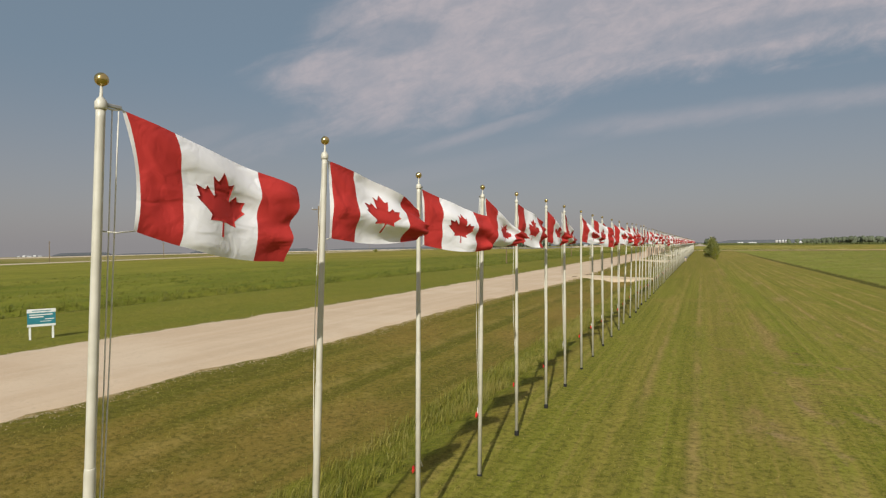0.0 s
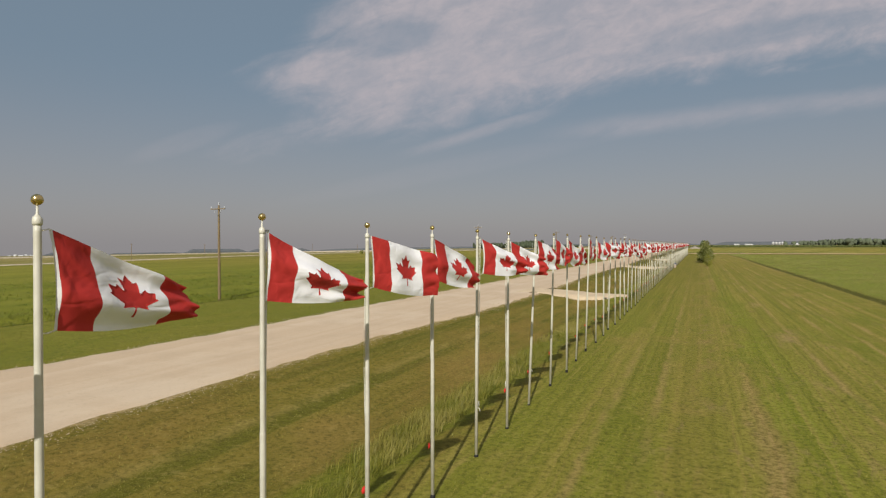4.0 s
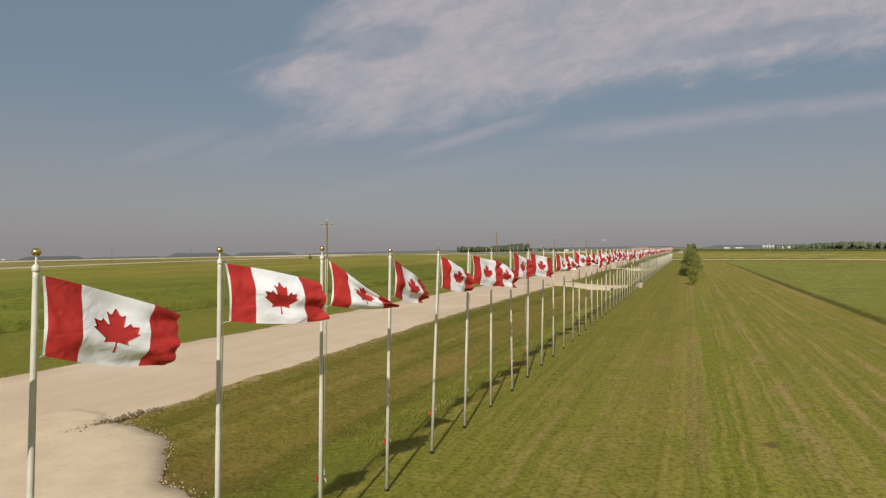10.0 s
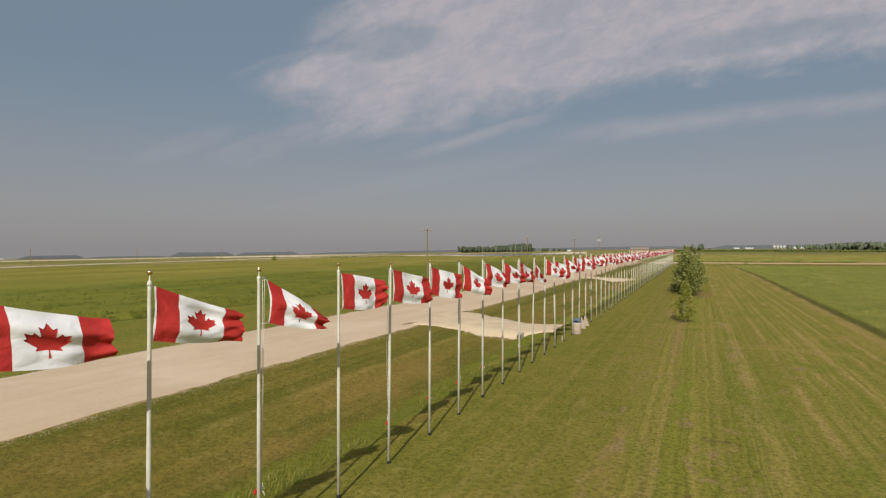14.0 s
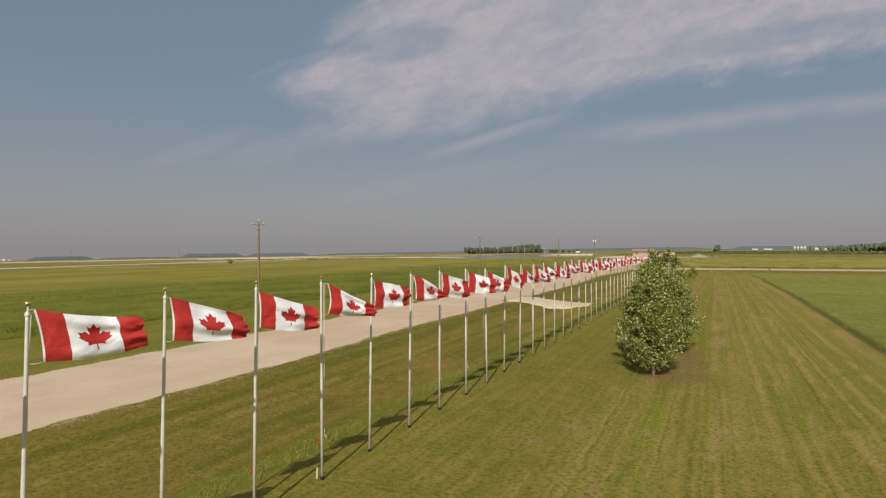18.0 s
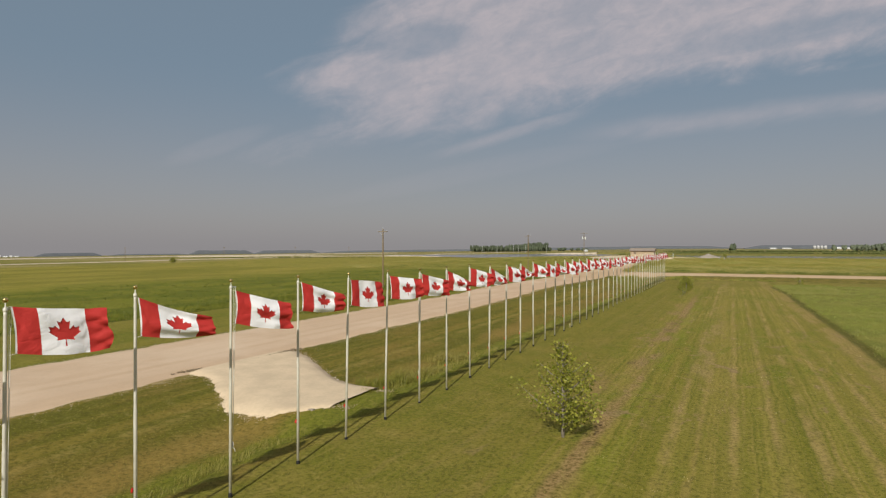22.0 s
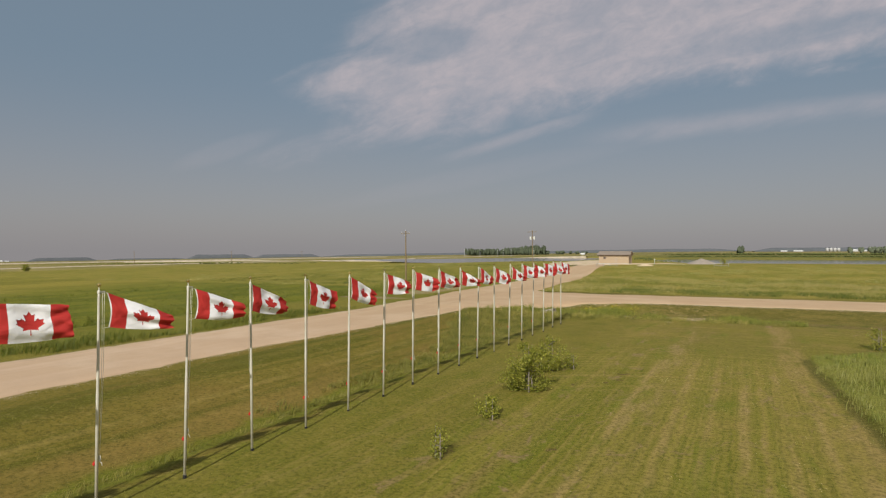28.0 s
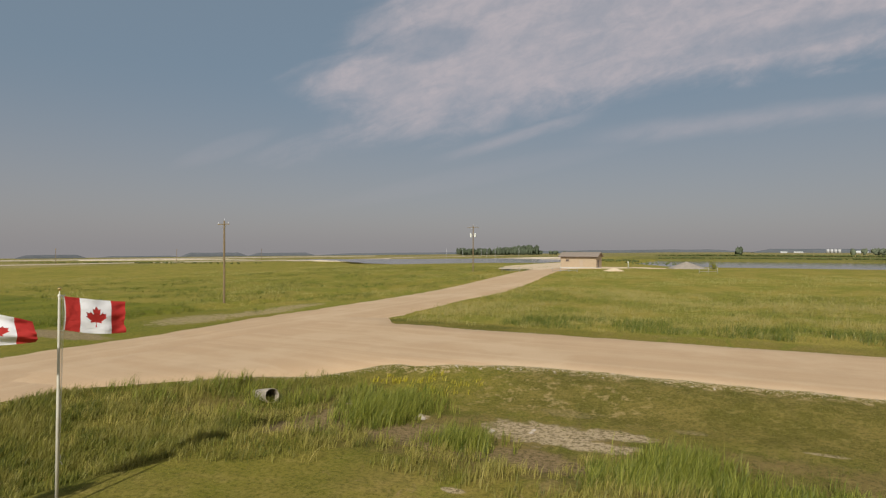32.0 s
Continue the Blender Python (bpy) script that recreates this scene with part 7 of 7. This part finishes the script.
blades("ditch_reeds", 80000, patchy(-14, -0.8, 338, 365, 0.7, -1.1, clear=rank_wedge), 0.40, 0.022, 30, M_WET, "tall rank grass in the ditch by the junction", 0.15)
blades("dry_stalks", 9000, patchy(-13, -1.5, 342, 366, 0.9, 0.0, clear=rank_wedge), 0.44, 0.02, 31, M_DRYGRASS, "dry straw-coloured stalks in the ditch", 0.12)
blades("slope_grass", 90000, patchy(-12.8, -3.4, -4, 364, 0.6, -0.9, clear=off_drives), 0.07, 0.02, 5, M_LAWN, "short mown grass on the ditch slope")
blades("lawn_grass", 170000, patchy(-1.6, 21.4, -4, 362, 0.45, -1.2), 0.055, 0.022, 6, M_LAWN, "short mown lawn grass")
blades("grass_clippings", 26000, patchy(8.5, 21.2, 225, 345, 0.9, 0.3), 0.035, 0.055, 29, M_STRAW, "pale dry clippings left on the mown lawn", 0.12)
blades("verge_grass", 30000, patchy(-42, -23.5, 0, 330, 0.3, -0.8), 0.10, 0.03, 7, M_LAWN, "short grass on the far verge")


def meadow_edge(x, y):
    edge = 22.1 - 0.6 * np.clip((y - 90) / 130, 0, 1) - 0.8 * np.clip((y - 270) / 50, 0, 1) - 1.2 * np.clip((y - 324) / 20, 0, 1)
    return (y < 345.0 + 1.0 * np.clip(x - 19.5, 0, 4.5) + 0.8 * np.sin(x * 0.7)) & (x > edge - 0.1 + 0.22 * np.sin(y * 0.9))


blades("meadow_grass", 70000, patchy(19.2, 36, 60, 350, 0.4, -1.0, 1.5, meadow_edge), 0.24, 0.026, 8, M_CLOVER, "uncut meadow grass beside the lawn", 0.16)
blades("meadow_grass", 14000, patchy(18.8, 28, 326, 352, 0.6, -1.2, 1.3, meadow_edge), 0.42, 0.022, 9, M_CLOVER, "uncut meadow grass beside the lawn", 0.14)
blades("meadow_grass", 30000, patchy(30, 110, 0, 345, 0.2, -0.5, 1.6), 0.38, 0.06, 10, M_CLOVER, "uncut meadow grass", 0.3)
# the wet ditch at the end of the row
def cross_near_a(x):
    return np.array([cross_near(float(q)) for q in x])


MUD = ((-0.2, 368.6, 1.3, 2.6), (4.8, 368.9, 2.3, 1.6), (9.6, 368.2, 2.8, 1.2), (9.9, 371.4, 3.3, 1.3), (12.2, 372.6, 1.5, 0.6), (15.3, 370.1, 1.0, 0.3))


def wet(x, y):
    """Where rank grass grows at the ditch's end: off the road, the mown lawn and the mud."""
    ok = (y < cross_near_a(x) - 0.5) & (y > 361.4 + 1.2 * np.sin(x * 0.31) + 0.22 * np.clip(x, 0, 14))
    for cx, cy, rx, ry in MUD:
        ok &= ((x - cx) / rx) ** 2 + ((y - cy) / ry) ** 2 > 1 + 0.5 * np.sin(x * 5.1 + y * 3.7)
    return ok


wet_low = lambda x, y: wet(x, y) & (y < 368.6 + 7.5 * np.clip((6.0 - x) / 9.0, 0, 1))
slope_side = lambda x, y: wet(x, y) & (y > 370.0)
blades("wet_ditch_grass", 52000, patchy(-13.5, 22, 360.5, 377, 0.7, -0.9, clear=wet_low), 0.40, 0.022, 11, M_WET, "rank grass in the wet ditch by the junction", 0.15)
blades("bank_grass", 26000, patchy(-2, 34, 370, 382, 0.6, -0.8, clear=slope_side), 0.10, 0.020, 22, M_BANK, "short olive grass on the bank below the side road", 0.1)
blades("sedge", 9000, patchy(-12, 3, 366, 376, 0.9, 0.1, clear=wet), 0.70, 0.026, 12, M_SEDGE, "tall green sedge in the wet ditch", 0.12)
blades("sedge", 6000, lambda g, n: (g.uniform(12.2, 21.0, n), 368.0 + g.normal(0, 0.7, n)), 0.66, 0.024, 28, M_SEDGE, "low sedge in the wet ditch", 0.14)
blades("sedge", 3600, lambda g, n: (g.normal(15.0, 0.75, n), 369.6 + g.normal(0, 0.7, n)), 0.80, 0.026, 13, M_SEDGE, "clump of tall green sedge", 0.14)
blades("sedge", 5200, lambda g, n: (g.normal(1.8, 0.9, n), g.normal(371.6, 1.2, n)), 0.90, 0.026, 14, M_SEDGE, "clump of tall green sedge", 0.12)
blades("sedge", 1500, lambda g, n: (g.normal(6.9, 0.7, n), g.normal(368.6, 0.6, n)), 0.80, 0.026, 23, M_SEDGE, "clump of tall green sedge on brown mud", 0.10)
blades("dry_stalks", 12000, patchy(-9, 16, 363, 370, 1.1, 0.0, clear=wet), 0.50, 0.02, 15, M_DRYGRASS, "dry straw-coloured stalks in the wet ditch", 0.12)
# fields across the roads
north = lambda x, y: (y > 398.2 + 2.6 * np.clip((x + 6) / 20, 0, 1)) & ((x > -14.9 - 2.9 * np.clip((y - 398) / 32, 0, 1) - 9 * np.clip((y - 430) / 90, 0, 1)) | (x < -33 - 4 * np.clip((y - 384) / 136, 0, 1)))
blades("north_meadow", 110000, patchy(-20, 80, 398, 450, 0.25, -1.0, clear=north), 0.44, 0.034, 16, M_MEADOW, "uncut meadow grass behind the cross road", 0.24)
blades("north_meadow", 50000, patchy(-34, -110, 386, 520, 0.23, 0.1, 1.3, clear=north), 0.44, 0.045, 24, M_RANK, "uncut meadow grass beside the lane", 0.35)
blades("north_meadow", 60000, patchy(-20, 90, 404, 500, 0.16, 0.2, clear=north), 0.52, 0.032, 17, M_SEEDING, "pale seeding grass in the meadow", 0.9)
blades("north_meadow", 24000, patchy(-4, 70, 400, 408, 0.4, -0.7, clear=north), 0.62, 0.04, 25, M_RANK, "greener grass at the meadow's edge", 0.24)
blades("north_meadow", 26000, patchy(-34, -140, 390, 540, 0.12, 0.2, 1.3, clear=north), 0.48, 0.05, 26, M_SEEDING, "pale seeding grass beside the lane", 1.0)
blades("hay_field", 70000, patchy(-44, -95, 10, 400, 0.22, -0.9, 1.5), 0.30, 0.045, 18, M_LUSH, "uncut hay field", 0.28)
blades("roadside_reeds", 20000, patchy(-32.5, -27.5, 275, 362, 0.35, -0.3), 0.62, 0.03, 19, M_LUSH, "dark reedy grass along the road's far ditch", 0.16)
blades("field_ditch_grass", 22000, patchy(-45.5, -41.5, 5, 400, 0.3, -1.0), 0.55, 0.035, 20, M_LUSH, "dark rank grass along the field ditch", 0.16)
blades("field_flowers", 480, lambda g, n: (np.concatenate([g.normal(1.2, 1.7, n // 2), g.normal(-2.9, 0.5, n // 6)]), np.concatenate([g.normal(376.6, 0.7, n // 2), g.normal(375.9, 0.25, n // 6)])), 0.36, 0.05, 21, M_YELLOW, "small yellow weed flowers at the road's edge", 0.12)


# ---- loose gravel along the edges of roads and crossings ----
def pebbles(name, x, y, size, seed, mat, label, lift=0.0):
    """Small broken stones, eight faces each."""
    g = np.random.RandomState(seed)
    n = len(x)
    base = np.array([(1, 0, 0), (0, 1, 0), (-1, 0, 0), (0, -1, 0), (0, 0, 0.7), (0, 0, -0.5)], float)
    a = g.uniform(0, 6.28, n)
    s = size * g.uniform(0.4, 1.5, n)[:, None, None]
    v = base[None] * g.uniform(0.6, 1.3, (n, 6, 1))
    rx = v[:, :, 0] * np.cos(a)[:, None] - v[:, :, 1] * np.sin(a)[:, None]
    ry = v[:, :, 0] * np.sin(a)[:, None] + v[:, :, 1] * np.cos(a)[:, None]
    co = np.stack([rx, ry, v[:, :, 2]], 2) * s + np.stack([x, y, heights(x, y) + lift], 1)[:, None]
    f = np.array([(0, 1, 4), (1, 2, 4), (2, 3, 4), (3, 0, 4), (1, 0, 5), (2, 1, 5), (3, 2, 5), (0, 3, 5)])
    tri = (np.arange(n)[:, None, None] * 6 + f[None]).reshape(-1, 3)
    return tagged(new(name, fast_mesh(name, co.reshape(-1, 3), tri, mat)), label, "gravel", kind="stuff")


M_CLOD = leaf_material("road_clods", (0.30, 0.23, 0.14), (0.47, 0.37, 0.24), 0.0)
M_PEBBLE = leaf_material("limestone_chips", (0.33, 0.265, 0.165), (0.46, 0.37, 0.245), 0.0)
g = np.random.RandomState(77)
n = 15000
y = g.uniform(-5, 366, n)
x = np.array([near_edge(float(q)) for q in y]) + 0.15 + np.abs(g.normal(0, 0.28, n)) * (1.0 + 0.5 * np.sin(y * 0.8))
pebbles("road_edge_gravel", x, y, 0.020, 78, M_PEBBLE, "loose limestone chips along the road's edge")
n = 9000
y = g.uniform(-5, 366, n)
y = y[np.sin(y * 0.9) + np.sin(y * 2.3 + 1) + g.normal(0, 0.8, n) > -0.3]
x = np.array([near_edge(float(q)) for q in y]) + 0.2 + np.abs(g.normal(0, 0.45, len(y)))
pebbles("road_edge_gravel", x, y, 0.026, 83, M_CLOD, "pale clods graded off the road onto the grass")
n = 8000
y = g.uniform(0, 370, n)
x = np.array([far_edge(float(q)) for q in y]) - 0.1 - np.abs(g.normal(0, 0.3, n))
pebbles("road_edge_gravel", x, y, 0.03, 79, M_PEBBLE, "loose limestone chips along the road's edge")
n = 5000
x = g.uniform(-10, 30, n)
y = cross_near_a(x) - 0.05 - np.abs(g.normal(0, 0.5, n))
pebbles("road_edge_gravel", x, y, 0.03, 80, M_PEBBLE, "loose limestone chips along the side road")
x = g.uniform(-10, 40, 5000)
pebbles("road_edge_gravel", x, 395.1 + np.abs(g.normal(0, 0.3, 5000)), 0.05, 81, M_PEBBLE, "loose limestone chips along the side road")
for d in DRIVES:
    x = g.uniform(-13.5, -2.2, 2200)
    lo = np.array([drive_near(d, float(q)) for q in x])
    hi = np.array([drive_far(d, float(q)) for q in x])
    side = g.rand(len(x)) < 0.5
    y = np.where(side, lo + g.normal(0.1, 0.22, len(x)), hi + g.normal(-0.1, 0.22, len(x)))
    pebbles("crossing_gravel", x, y, 0.028, 82, M_CLOD, "loose limestone chips spilling off the crossing", 0.02)

# broken limestone tipped on the bank of the second crossing
M_RUBBLE = leaf_material("limestone_rubble", (0.36, 0.295, 0.21), (0.56, 0.47, 0.35), 0.0)
t = g.rand(2600)
x = -9.3 + 5.4 * t + g.normal(0, 0.10, 2600)
y = DRIVES[1] + 4.25 - 1.0 * t - 1.1 * t ** 3 - g.rand(2600) * (0.35 + 0.85 * np.sin(np.pi * t))
pebbles("limestone_rubble", x, y, 0.070, 85, M_RUBBLE, "pale broken limestone tipped on the bank of a crossing", 0.04)

# turf torn up where the grader passes the mouths of the crossings
M_TURF = leaf_material("torn_turf", (0.120, 0.085, 0.045), (0.240, 0.180, 0.100), 0.0)
for d in DRIVES:
    y = np.concatenate([g.normal(drive_far(d, -13.2) - 0.9, 0.9, 260), g.normal(drive_near(d, -13.2) + 0.4, 0.5, 120)])
    x = near_edge(d) - 0.3 + 0.10 * (y - d) + g.normal(0, 0.14, len(y))
    pebbles("torn_turf", x, y, 0.05, 84, M_TURF, "dark clods of turf at the mouth of a crossing", 0.08)
